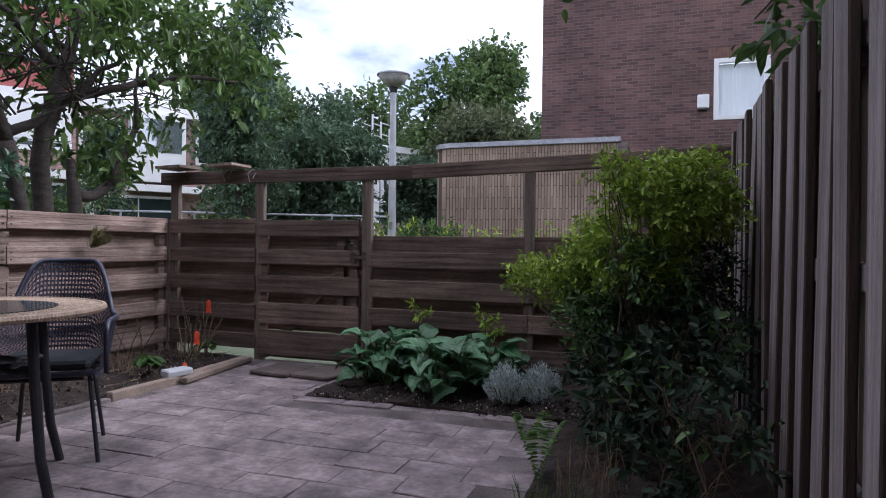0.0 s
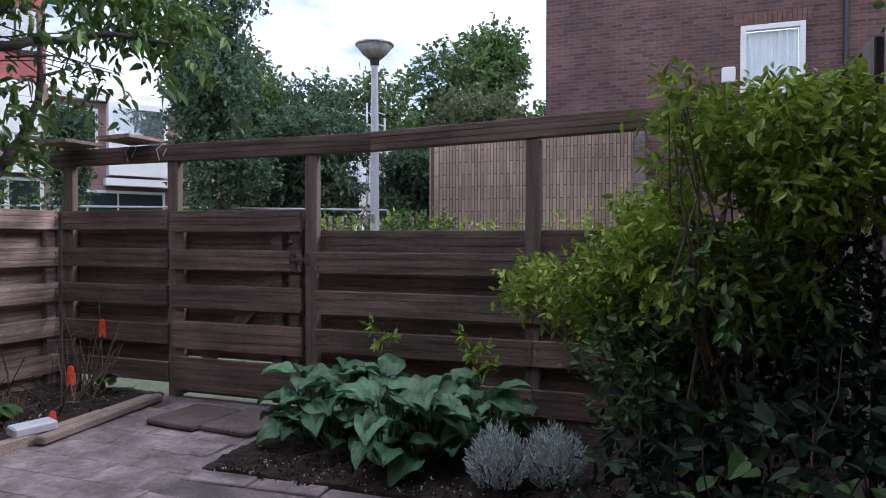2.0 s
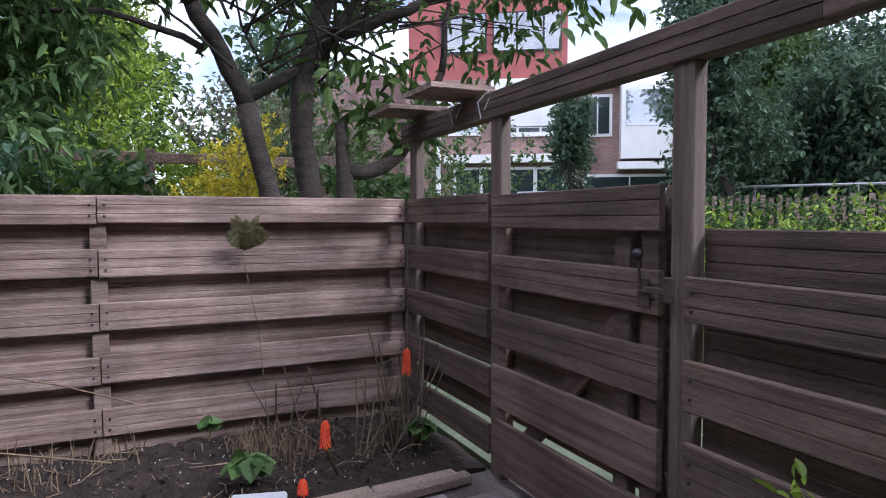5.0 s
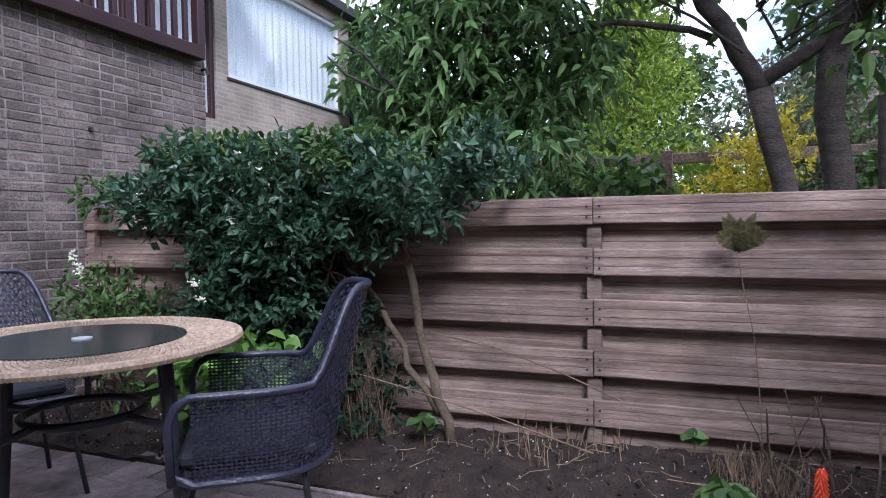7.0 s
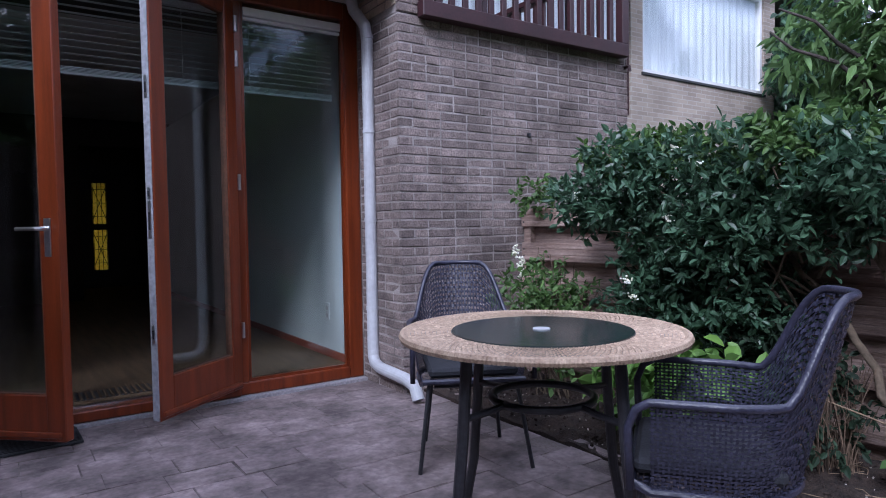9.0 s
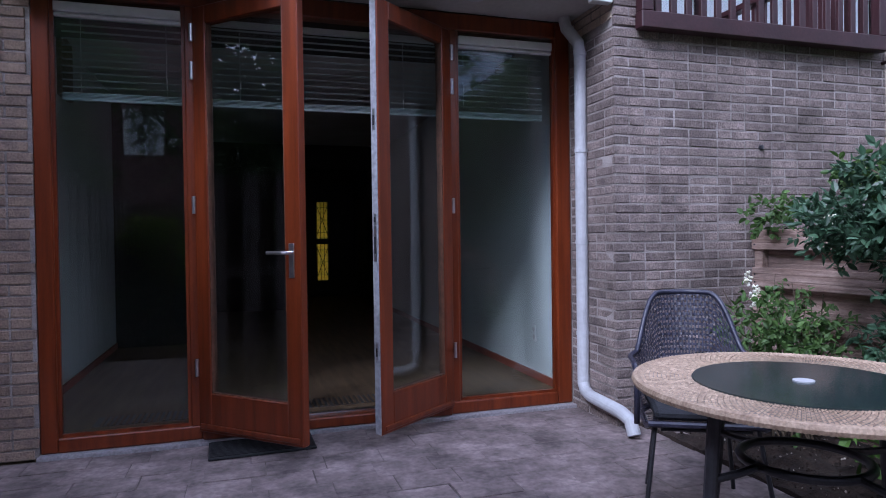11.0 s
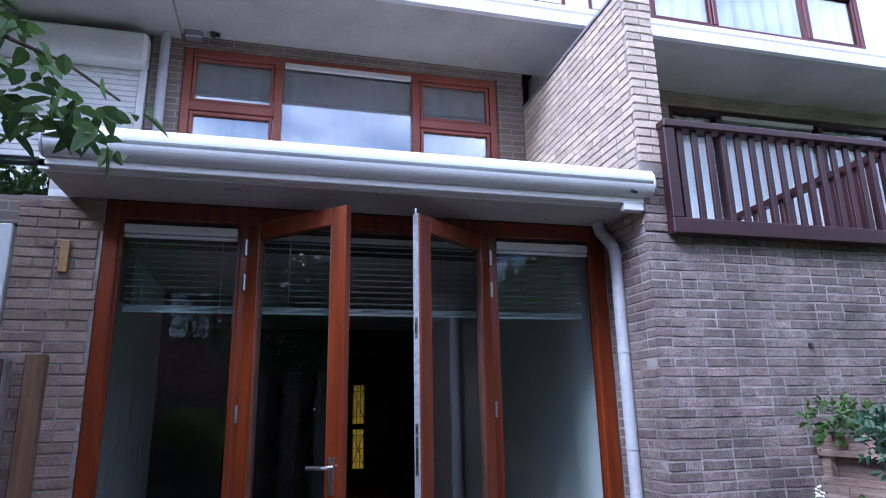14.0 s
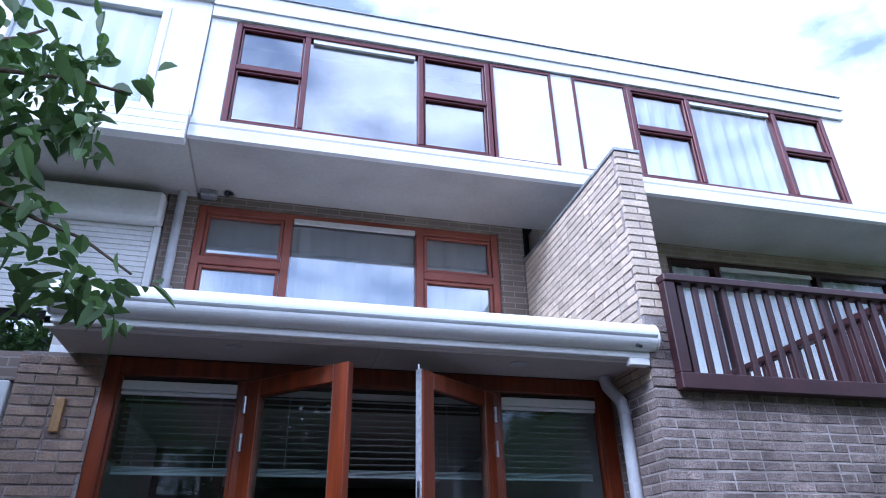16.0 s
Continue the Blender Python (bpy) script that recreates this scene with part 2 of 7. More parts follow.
def brick_material(name, c1, c2, mortar, length, height, upright=False):
    """Bricks for far walls, laid by the plan's own metres."""
    m = bpy.data.materials.new(name)
    m.use_nodes = True
    N, Lk = m.node_tree.nodes, m.node_tree.links
    b = N["Principled BSDF"]
    tc = N.new("ShaderNodeTexCoord")
    sep = N.new("ShaderNodeSeparateXYZ")
    Lk.new(tc.outputs["Object"], sep.inputs[0])
    add = N.new("ShaderNodeMath")
    Lk.new(sep.outputs["X"], add.inputs[0])
    Lk.new(sep.outputs["Y"], add.inputs[1])
    cmb = N.new("ShaderNodeCombineXYZ")
    Lk.new(add.outputs[0], cmb.inputs[1 if upright else 0])
    Lk.new(sep.outputs["Z"], cmb.inputs[0 if upright else 1])
    br = N.new("ShaderNodeTexBrick")
    br.inputs["Scale"].default_value = 1.0
    br.inputs["Brick Width"].default_value = length
    br.inputs["Row Height"].default_value = height
    br.inputs["Mortar Size"].default_value = 0.006
    br.inputs["Color1"].default_value = (*c1, 1)
    br.inputs["Color2"].default_value = (*c2, 1)
    br.inputs["Mortar"].default_value = (*mortar, 1)
    Lk.new(cmb.outputs[0], br.inputs["Vector"])
    n = N.new("ShaderNodeTexNoise")
    n.inputs["Scale"].default_value = 1.3
    n.inputs["Detail"].default_value = 6
    Lk.new(tc.outputs["Object"], n.inputs["Vector"])
    mr = N.new("ShaderNodeMapRange")
    mr.inputs[1].default_value, mr.inputs[2].default_value = 0.3, 0.7
    mr.inputs[3].default_value, mr.inputs[4].default_value = 0.75, 1.25
    Lk.new(n.outputs["Fac"], mr.inputs[0])
    hsv = N.new("ShaderNodeHueSaturation")
    Lk.new(br.outputs["Color"], hsv.inputs["Color"])
    Lk.new(mr.outputs[0], hsv.inputs["Value"])
    Lk.new(hsv.outputs["Color"], b.inputs["Base Color"])
    bp = N.new("ShaderNodeBump")
    bp.inputs["Strength"].default_value = 0.6
    bp.inputs["Distance"].default_value = 0.01
    bp.invert = True
    Lk.new(br.outputs["Fac"], bp.inputs["Height"])
    Lk.new(bp.outputs["Normal"], b.inputs["Normal"])
    b.inputs["Roughness"].default_value = 0.9
    return m


FAR_BRICK = brick_material("far_red_brown_brick", (0.16, 0.085, 0.074), (0.082, 0.045, 0.043), (0.15, 0.12, 0.11), 0.22, 0.065)
FAR_UPRIGHT = brick_material("upright_buff_brick", (0.40, 0.30, 0.23), (0.27, 0.19, 0.15), (0.09, 0.06, 0.05), 0.42, 0.056, True)
ROW_BRICK = brick_material("row_house_brick", (0.33, 0.20, 0.18), (0.24, 0.14, 0.12), (0.30, 0.26, 0.24), 0.22, 0.065)
BUFF_WALL = brick_material("buff_house_brick", (0.40, 0.33, 0.27), (0.30, 0.245, 0.20), (0.42, 0.38, 0.33), 0.22, 0.06)
# the buff brick evenly darkened, with shade put into its tones
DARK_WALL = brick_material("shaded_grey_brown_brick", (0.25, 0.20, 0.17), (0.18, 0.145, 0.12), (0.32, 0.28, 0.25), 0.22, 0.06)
CURTAIN = material("white_net_curtain", (0.88, 0.89, 0.91), 0.9, (0.74, 0.75, 0.79), 3, 0.3, 20, (14, 14, 0.4), stain=0.1)
RED_PANEL = material("red_cladding", (0.36, 0.10, 0.09), 0.7, (0.29, 0.08, 0.075), 2, 0.1, 20)
ZINC = material("zinc_roof_edge", (0.42, 0.43, 0.46), 0.4, (0.33, 0.33, 0.36), 6, 0.1, 40, metal=0.6)
STONE = material("grey_stone_sill", (0.32, 0.30, 0.32), 0.8, (0.22, 0.20, 0.215), 5, 0.3, 60)
GREY_ALU = material("dull_aluminium", (0.40, 0.41, 0.45), 0.4, (0.34, 0.35, 0.39), 5, 0.0, 40, metal=0.3)
SLAB = material("dark_brown_slab", (0.15, 0.115, 0.10), 0.85, (0.085, 0.064, 0.056), 6, 0.5, 60, vary=0.1)
PATH_STONE = material("pale_path_concrete", (0.14, 0.165, 0.10), 0.9, (0.09, 0.11, 0.06), 3, 0.3, 40)
TERRACE = material("pale_bounce_floor", (0.45, 0.44, 0.42), 0.9, (0.36, 0.35, 0.33), 4, 0.3, 60)
BLACK_ROOF = material("dark_bitumen_roof", (0.05, 0.05, 0.052), 0.9)
YELLOW_GLASS = material("yellow_leaded_glass", (0.72, 0.60, 0.17), 0.2, (0.62, 0.47, 0.08), 12, 0.0, 40, translucent=0.85)

# ---- plan ----
XL, XR, YB = -1.078, 3.60, 5.405
EXT_Y, EXT_X0, EXT_X1, EXT_Z = 0.556, -2.286, -0.045, 2.49
UP_Y, TOP_Y = -1.4, -0.5

# ---- the large structure ----
setting("ground", box(-400, 400, -400, 400, -0.6, -0.07), GROUND, "rough grassy ground around the houses", "ground")

setting("pavement_path", box(-6.0, 4.2, YB + 0.12, YB + 1.5, -0.075, -0.035), PATH_STONE, "pale concrete path outside the back fence", "path")

# house floor slab, inner room
setting("floor_room", box(-0.034, 3.46, -8.9, -0.06, -0.05, 0.07), WOOD_FLOOR, "brown wooden floor of the dark living room", "floor")
setting("wall_room_1", box(-0.25, -0.035, -6.6, -0.12, -0.05, 2.672), PLASTER, "white plastered side wall of the living room", "wall")
setting("wall_room_2", box(3.46, 3.60, -6.6, -0.10, -0.05, 2.75), PLASTER, "white plastered side wall of the living room", "wall")
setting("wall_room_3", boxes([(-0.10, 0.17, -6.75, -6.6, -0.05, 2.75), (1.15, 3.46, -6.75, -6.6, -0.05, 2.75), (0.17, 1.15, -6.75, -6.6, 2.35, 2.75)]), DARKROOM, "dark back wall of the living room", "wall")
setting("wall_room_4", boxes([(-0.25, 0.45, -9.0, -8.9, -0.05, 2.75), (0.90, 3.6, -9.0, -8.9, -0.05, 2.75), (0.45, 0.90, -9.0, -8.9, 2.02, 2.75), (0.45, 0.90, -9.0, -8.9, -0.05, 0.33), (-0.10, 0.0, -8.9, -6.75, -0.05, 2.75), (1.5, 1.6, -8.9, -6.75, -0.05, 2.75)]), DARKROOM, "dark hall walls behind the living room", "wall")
setting("wall_room_5", boxes([(2.75, 3.46, -3.6, -3.45, 0.07, 2.74)]), DARKROOM, "dark wall return across one side of the living room", "wall")
setting("ceiling", box(-0.25, 3.6, -9.0, -0.10, 2.75, 2.85), SOFFIT, "white ceiling of the living room", "ceiling")
setting("ceiling_2", box(-0.25, 3.6, -9.0, -6.6, 2.85, 2.9), SOFFIT, "white hall ceiling", "ceiling")

# flat roof over the garden room, soffit
setting("flat_roof", box(-0.045, 3.46, UP_Y, 0.46, 2.72, 2.80), BLACK_ROOF, "dark flat roof above the garden doors", "roof")
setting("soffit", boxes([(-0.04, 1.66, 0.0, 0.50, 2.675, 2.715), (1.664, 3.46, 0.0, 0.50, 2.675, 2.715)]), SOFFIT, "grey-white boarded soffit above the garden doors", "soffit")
setting("fascia", box(-0.04, 3.46, 0.46, 0.50, 2.66, 2.888), WHITE, "white fascia board of the flat roof", "fascia")

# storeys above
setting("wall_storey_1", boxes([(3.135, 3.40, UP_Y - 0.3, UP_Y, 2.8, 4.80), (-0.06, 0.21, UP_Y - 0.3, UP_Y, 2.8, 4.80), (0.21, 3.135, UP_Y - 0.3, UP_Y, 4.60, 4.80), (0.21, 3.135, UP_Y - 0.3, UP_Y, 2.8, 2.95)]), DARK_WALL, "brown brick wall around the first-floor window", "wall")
setting("wall_storey_2", boxes([(-1.72, -0.25, UP_Y - 0.3, UP_Y, 0, 4.80), (-4.90, -4.75, UP_Y - 0.3, UP_Y, 0, 4.80), (-4.75, -1.72, UP_Y - 0.3, UP_Y, 4.55, 4.80), (-4.75, -1.72, UP_Y - 0.3, UP_Y, 0, 2.5),
                               (-11.5, -4.90, UP_Y - 0.3, UP_Y, 0, 2.0), (-4.99, -4.9, UP_Y - 0.3, UP_Y, 2.0, 4.80), (-8.3, -7.98, UP_Y - 0.3, UP_Y, 2.0, 4.80), (-7.98, -4.99, UP_Y - 0.3, UP_Y, 2.36, 3.10), (-7.98, -4.99, UP_Y - 0.3, UP_Y, 4.62, 4.80), (-7.98, -6.2, UP_Y - 0.3, UP_Y, 2.0, 2.36)]), BUFF_WALL, "buff brick wall of the neighbouring house", "wall")
setting("wall_storey_3", boxes([(3.42, 9.5, UP_Y - 0.3, UP_Y, 2.3, 2.95), (6.2, 9.5, UP_Y - 0.3, UP_Y, 2.95, 4.80), (3.42, 3.56, UP_Y - 0.3, UP_Y, 2.95, 4.80), (3.56, 6.2, UP_Y - 0.3, UP_Y, 4.6, 4.8), (4.1, 9.5, -0.2, 0.0, 0.0, 2.3)]), BUFF_WALL, "buff brick wall of the adjoining house", "wall")
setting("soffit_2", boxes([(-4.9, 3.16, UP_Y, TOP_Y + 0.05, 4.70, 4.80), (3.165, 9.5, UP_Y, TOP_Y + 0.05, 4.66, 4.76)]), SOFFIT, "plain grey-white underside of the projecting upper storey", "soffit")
setting("band", boxes([(-4.0, 3.16, TOP_Y, TOP_Y + 0.055, 4.668, 4.775), (-4.0, 3.16, TOP_Y, TOP_Y + 0.045, 4.779, 4.855)]), WHITE, "white boarded band under the top-floor windows", "band")
setting("band_2", boxes([(3.17, 9.5, TOP_Y, TOP_Y + 0.10, 4.60 + 0.075 * k, 4.60 + 0.075 * k + 0.07) for k in range(4)]), WHITE, "white ribbed cladding band on the adjoining house", "band")
setting("wall_top", boxes([(-3.72, -3.46, TOP_Y - 0.3, TOP_Y, 4.8, 6.04), (-0.37, -0.136, TOP_Y - 0.3, TOP_Y, 4.8, 6.04), (2.94, 3.16, TOP_Y - 0.3, TOP_Y, 4.8, 6.04), (-3.46, 2.94, TOP_Y - 0.3, TOP_Y, 6.03, 6.04),
                          (-3.72, -3.6, -8, TOP_Y - 0.3, 4.8, 6.2), (3.17, 3.50, TOP_Y - 0.3, TOP_Y + 0.02, 4.88, 6.2), (4.75, 9.5, TOP_Y - 0.3, TOP_Y + 0.02, 4.88, 6.2), (3.5, 4.75, TOP_Y - 0.3, TOP_Y + 0.02, 6.05, 6.2)]), WHITE, "white boarded top-floor wall", "wall")
setting("roof_edge", boxes([(-3.75, 3.16, TOP_Y - 0.3, TOP_Y + 0.030, 6.045, 6.17), (-3.77, 3.16, TOP_Y - 0.3, TOP_Y + 0.048, 6.174, 6.28), (-3.77, 3.16, TOP_Y - 0.3, TOP_Y + 0.044, 6.284, 6.355), (3.165, 9.5, TOP_Y - 0.3, TOP_Y + 0.06, 6.2, 6.355)]), WHITE, "white boarded roof edge with narrow grooves", "roof edge")
setting("roof_top", box(-3.79, 9.5, -9, TOP_Y + 0.06, 6.359, 6.368), ZINC, "flat roof with a thin grey metal edge", "roof")
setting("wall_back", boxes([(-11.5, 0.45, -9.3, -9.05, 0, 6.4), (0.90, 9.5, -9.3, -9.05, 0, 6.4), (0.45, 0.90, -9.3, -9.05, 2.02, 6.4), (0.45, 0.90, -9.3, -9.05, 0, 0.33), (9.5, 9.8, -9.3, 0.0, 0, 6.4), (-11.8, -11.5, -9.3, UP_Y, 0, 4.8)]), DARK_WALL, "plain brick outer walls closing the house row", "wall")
setting("roof_side", box(-11.5, -4.9, -9.2, UP_Y + 0.2, 4.8, 4.95), BLACK_ROOF, "dark flat roof of the neighbouring house", "roof")

# pier beside the doors and the adjoining wall
setting("wall_pier", boxes([(3.245, 3.70, -0.2, -0.004, 0, 2.675)]), MORTAR, "brick pier beside the garden doors", "wall")
setting("wall_strip", box(-0.2, -0.042, -0.12, -0.01, 0, 2.675), MORTAR, "narrow brick strip beside the door frame", "wall")
EXT = setting("wall_extension", boxes([(EXT_X0 + 0.004, EXT_X1 - 0.004, UP_Y, EXT_Y - 0.004, -0.05, EXT_Z - 0.009)]), MORTAR, "grey-brown brick wall with pale weathered mortar", "wall")
PARTY = setting("wall_party", boxes([(-0.246, -0.057, UP_Y, EXT_Y - 0.006, EXT_Z, 4.30)]), MORTAR, "tall pale brick dividing wall between the roof terraces", "wall")
setting("coping", boxes([(-0.26, -0.043, UP_Y + 0.01, EXT_Y + 0.006, 4.301, 4.325)]), ZINC, "thin grey coping on the dividing wall", "coping")


# ---- windows ----
def window(name, x0, x1, y, z0, z1, cols, mat, label, rows_at=(), depth=0.09, bar=0.07, glass=GLASS, kind="structure", curtain=None, sill=None, sash=False):
    """A window unit in a wall that faces the garden; cols are inner bars, rows_at (x0, x1, z) cross bars."""
    w = tagged(new(name), label, "window", kind=kind)
    w.matrix_basis = pose(0, y, 0)
    rows = [(x0, x0 + bar, -depth, 0, z0, z1), (x1 - bar, x1, -depth, 0, z0, z1), (x0 + bar, x1 - bar, -depth, 0, z1 - bar, z1), (x0 + bar, x1 - bar, -depth, 0, z0, z0 + bar)]
    part("window_frame", boxes(rows, 0.006), mat, w)
    for c in cols:
        part("mullion", box(c - bar / 2, c + bar / 2, -depth, 0.004, z0 + bar, z1 - bar, 0.006), mat, w)
    for a, b2, z in rows_at:
        t2 = 0.04 if bar > 0.065 else 0.027
        part("transom", box(a, b2, -depth, 0.003, z - t2, z + t2, 0.006), mat, w)
    if sash:
        # casements in the side bays, each a slim frame of its own
        for a, b2, z in rows_at:
            a0 = x0 + bar if a < (x0 + x1) / 2 else max(cols) + bar / 2
            a1 = min(cols) - bar / 2 if a < (x0 + x1) / 2 else x1 - bar
            for lo, hi in ((z0 + bar, z - t2), (z + t2, z1 - bar)):
                e = 0.03 if bar > 0.07 else 0.016
                g = 0.006
                part("sash", boxes([(a0 + g, a0 + g + e, -0.04, -0.012, lo + g, hi - g), (a1 - g - e, a1 - g, -0.04, -0.012, lo + g, hi - g), (a0 + g + e, a1 - g - e, -0.04, -0.012, lo + g, lo + g + e), (a0 + g + e, a1 - g - e, -0.04, -0.012, hi - g - e, hi - g)], 0.004), mat, w)
    edges = [x0 + bar] + [v for c in sorted(cols) for v in (c - bar / 2, c + bar / 2)] + [x1 - bar]
    for a, b2 in zip(edges[::2], edges[1::2]):
        p = part("pane", box(a, b2, -0.05, -0.044, z0 + bar, z1 - bar), glass, w)
        p.visible_shadow = False
    if curtain:
        for a, b2 in curtain:
            bm = bmesh.new()
            n = int((b2 - a) / 0.025)
            top = [bm.verts.new((a + (b2 - a) * i / n, -0.088 + 0.018 * math.sin(i * 0.9) + 0.008 * math.sin(i * 2.3), z1 - 0.02)) for i in range(n + 1)]
            low = [bm.verts.new((v.co.x, v.co.y * 1.1 + 0.016, z0 + 0.02)) for v in top]
            for i in range(n):
                bm.faces.new((top[i], top[i + 1], low[i + 1], low[i]))
            part("curtain", bm, CURTAIN, w, "white net curtain in soft folds", True)
    if sill:
        part("window_sill", box(x0 - 0.03, x1 + 0.03, -0.02, 0.05, z0 - 0.04, z0 - 0.002, 0.004), sill, w)
    return w


def blind(name, x0, x1, y, z0, z1, step=0.04):
    b = tagged(new(name), "pale grey slatted blind half lowered behind the glass", "blind")
    part("head_rail", box(x0, x1, y - 0.02, y + 0.015, z1, z1 + 0.035), ALU, b)
    bm = bmesh.new()
    z = z1 - 0.02
    while z > z0 + 0.03:
        add_box(bm, x0, x1, -0.012, 0.012, -0.0008, 0.0008, Matrix.Translation((0, y, z)) @ Matrix.Rotation(radians(7), 4, "X"))
        z -= step
    part("slats", bm, BLIND, b)["kind"] = "stuff"
    part("bottom_rail", box(x0, x1, y - 0.012, y + 0.012, z0, z0 + 0.014), BLIND, b)
    for k in range(4):
        part("stacked_slat", box(x0, x1, y - 0.012, y + 0.012, z0 + 0.017 + 0.008 * k, z0 + 0.021 + 0.008 * k), BLIND, b)
    for f in (0.15, 0.85):
        part("cord", tube([(x0 + (x1 - x0) * f, y, z0), (x0 + (x1 - x0) * f, y, z1)], 0.0015, 4), WHITE, b)
    return b


SKYGLASS = glass_material("bright_upper_glass", (0.80, 0.84, 0.86), gloss=0.30)
CLEAR_GLASS = glass_material("clear_window_glass", (0.96, 0.98, 0.98), gloss=0.05)
BLIND = material("grey_blind_slats", (0.52, 0.57, 0.56), 0.6, (0.44, 0.48, 0.47), 3, 0.0, 30, stain=0.05)
window("window_1", 0.21, 3.135, UP_Y - 0.03, 2.95, 4.60, (1.03, 2.31), RED_UPPER, "first-floor window with faded red-brown wooden frames", ((0.27, 0.995, 4.07), (2.345, 3.07, 4.04)), bar=0.075, glass=SKYGLASS, curtain=((0.29, 0.99), (1.08, 2.26), (2.35, 3.06)), sash=True)
window("window_2", 0.52, 2.935, TOP_Y + 0.01, 4.86, 6.03, (1.215, 2.29), MAROON_TOP, "top-floor window with dark maroon frames", ((0.57, 1.19, 5.50), (2.315, 2.885, 5.50)), bar=0.05, glass=SKYGLASS, sash=True)
window("window_3", -3.455, -0.99, TOP_Y + 0.01, 4.86, 6.03, (-2.78, -1.70), MAROON_TOP, "top-floor window with maroon frames and net curtains", ((-3.40, -2.81, 5.50), (-1.67, -1.05, 5.50)), bar=0.05, glass=SKYGLASS, curtain=((-3.4, -1.05),), sash=True)
window("window_4", -4.75, -1.72, UP_Y - 0.03, 2.5, 4.55, (-3.7, -2.35), MAROON, "terrace window with maroon frames and white curtains", ((-4.7, -1.75, 4.30),), bar=0.07, glass=CLEAR_GLASS, curtain=((-4.7, -1.8),))
window("window_5", 3.50, 4.75, TOP_Y + 0.03, 4.88, 6.05, (), WHITE, "white framed top-floor window of the adjoining house", bar=0.07, glass=SKYGLASS, curtain=((3.6, 4.7),))
window("window_6", 3.56, 6.2, UP_Y - 0.03, 2.95, 4.6, (), WHITE, "white framed window below a roller shutter", bar=0.07, glass=SKYGLASS)
window("window_7", -7.98, -4.99, UP_Y - 0.03, 3.10, 4.62, (), WHITE, "white framed window with a closed white vertical blind", bar=0.06, glass=CLEAR_GLASS, curtain=((-7.92, -5.05),), sill=BLACK_ROOF)
window("window_8", -6.2, -5.0, UP_Y - 0.03, 2.0, 2.36, (), WHITE, "small white framed window near the garden", bar=0.05, glass=SKYGLASS)
for x0, x1 in ((-0.136, 0.51), (-0.98, -0.37)):
    p = tagged(new("wall_panel"), "plain white panel in a thin maroon frame", "panel", kind="structure")
    part("panel", box(x0 + 0.03, x1 - 0.03, TOP_Y - 0.06, TOP_Y - 0.002, 4.885, 6.005), WHITE, p)
    part("panel_frame", boxes([(x0, x0 + 0.028, TOP_Y - 0.06, TOP_Y + 0.012, 4.862, 6.028), (x1 - 0.028, x1, TOP_Y - 0.06, TOP_Y + 0.012, 4.862, 6.028), (x0 + 0.028, x1 - 0.028, TOP_Y - 0.06, TOP_Y + 0.012, 6.0, 6.028), (x0 + 0.028, x1 - 0.028, TOP_Y - 0.06, TOP_Y + 0.012, 4.862, 4.889)]), MAROON_TOP, p)
for x0, x1, z, y in ((1.27, 2.24, 5.93, TOP_Y - 0.03), (-2.73, -1.74, 5.93, TOP_Y - 0.03), (1.08, 2.26, 4.50, UP_Y - 0.05), (-3.6, -2.4, 4.44, UP_Y - 0.05)):
    v = tagged(part("window_vent", boxes([(x0, x1, y, y + 0.03, z, z + 0.028), (x0, x1, y, y + 0.025, z + 0.032, z + 0.05)]), WHITE), "slim white ventilation strip at the top of a window", "vent")
for z, x0, x1 in ((4.98, 2.36, 2.85), (4.98, 0.6, 1.15), (4.98, -1.62, -1.1), (4.98, -3.36, -2.86)):
    tagged(part("inner_sill", box(x0, x1, TOP_Y - 0.12, TOP_Y - 0.09, z, z + 0.02), WHITE), "white inner sill edge behind the glass", "sill")

# roller shutter next door
sh = tagged(new("roller_shutter"), "white slatted roller shutter with its box", "shutter")
part("shutter_box", box(3.40, 6.2, UP_Y + 0.0, UP_Y + 0.18, 4.28, 4.58, 0.03), WHITE, sh)
for k in range(17):
    part("slat", box(3.47, 6.15, UP_Y + 0.03, UP_Y + 0.045, 4.28 - 0.05 * (k + 1), 4.28 - 0.05 * k - 0.004, 0.004), WHITE, sh)
part("guide", box(3.405, 3.465, UP_Y + 0.0, UP_Y + 0.06, 3.0, 4.28, 0.004), WHITE, sh)

# upper downpipe, camera box
dp = tagged(new("downpipe"), "grey upper downpipe on the brick wall", "downpipe")
part("pipe", tube([(3.28, UP_Y + 0.06, 2.85), (3.28, UP_Y + 0.06, 4.70)], 0.04, 14), PIPE, dp)
part("pipe_bracket", box(3.23, 3.33, UP_Y, UP_Y + 0.03, 3.7, 3.73), PIPE, dp)
fl = tagged(new("floodlight"), "small dark grey floodlight with a sensor eye", "light")
part("lamp_body", box(2.98, 3.13, UP_Y, UP_Y + 0.10, 4.635, 4.715, 0.012), ZINC, fl)
part("sensor", box(2.82, 2.95, UP_Y, UP_Y + 0.12, 4.70, 4.76, 0.02), SOFFIT, fl)
part("sensor_eye", tube([(2.89, UP_Y + 0.09, 4.70), (2.89, UP_Y + 0.10, 4.655)], 0.022, 10), BLACK_METAL, fl)

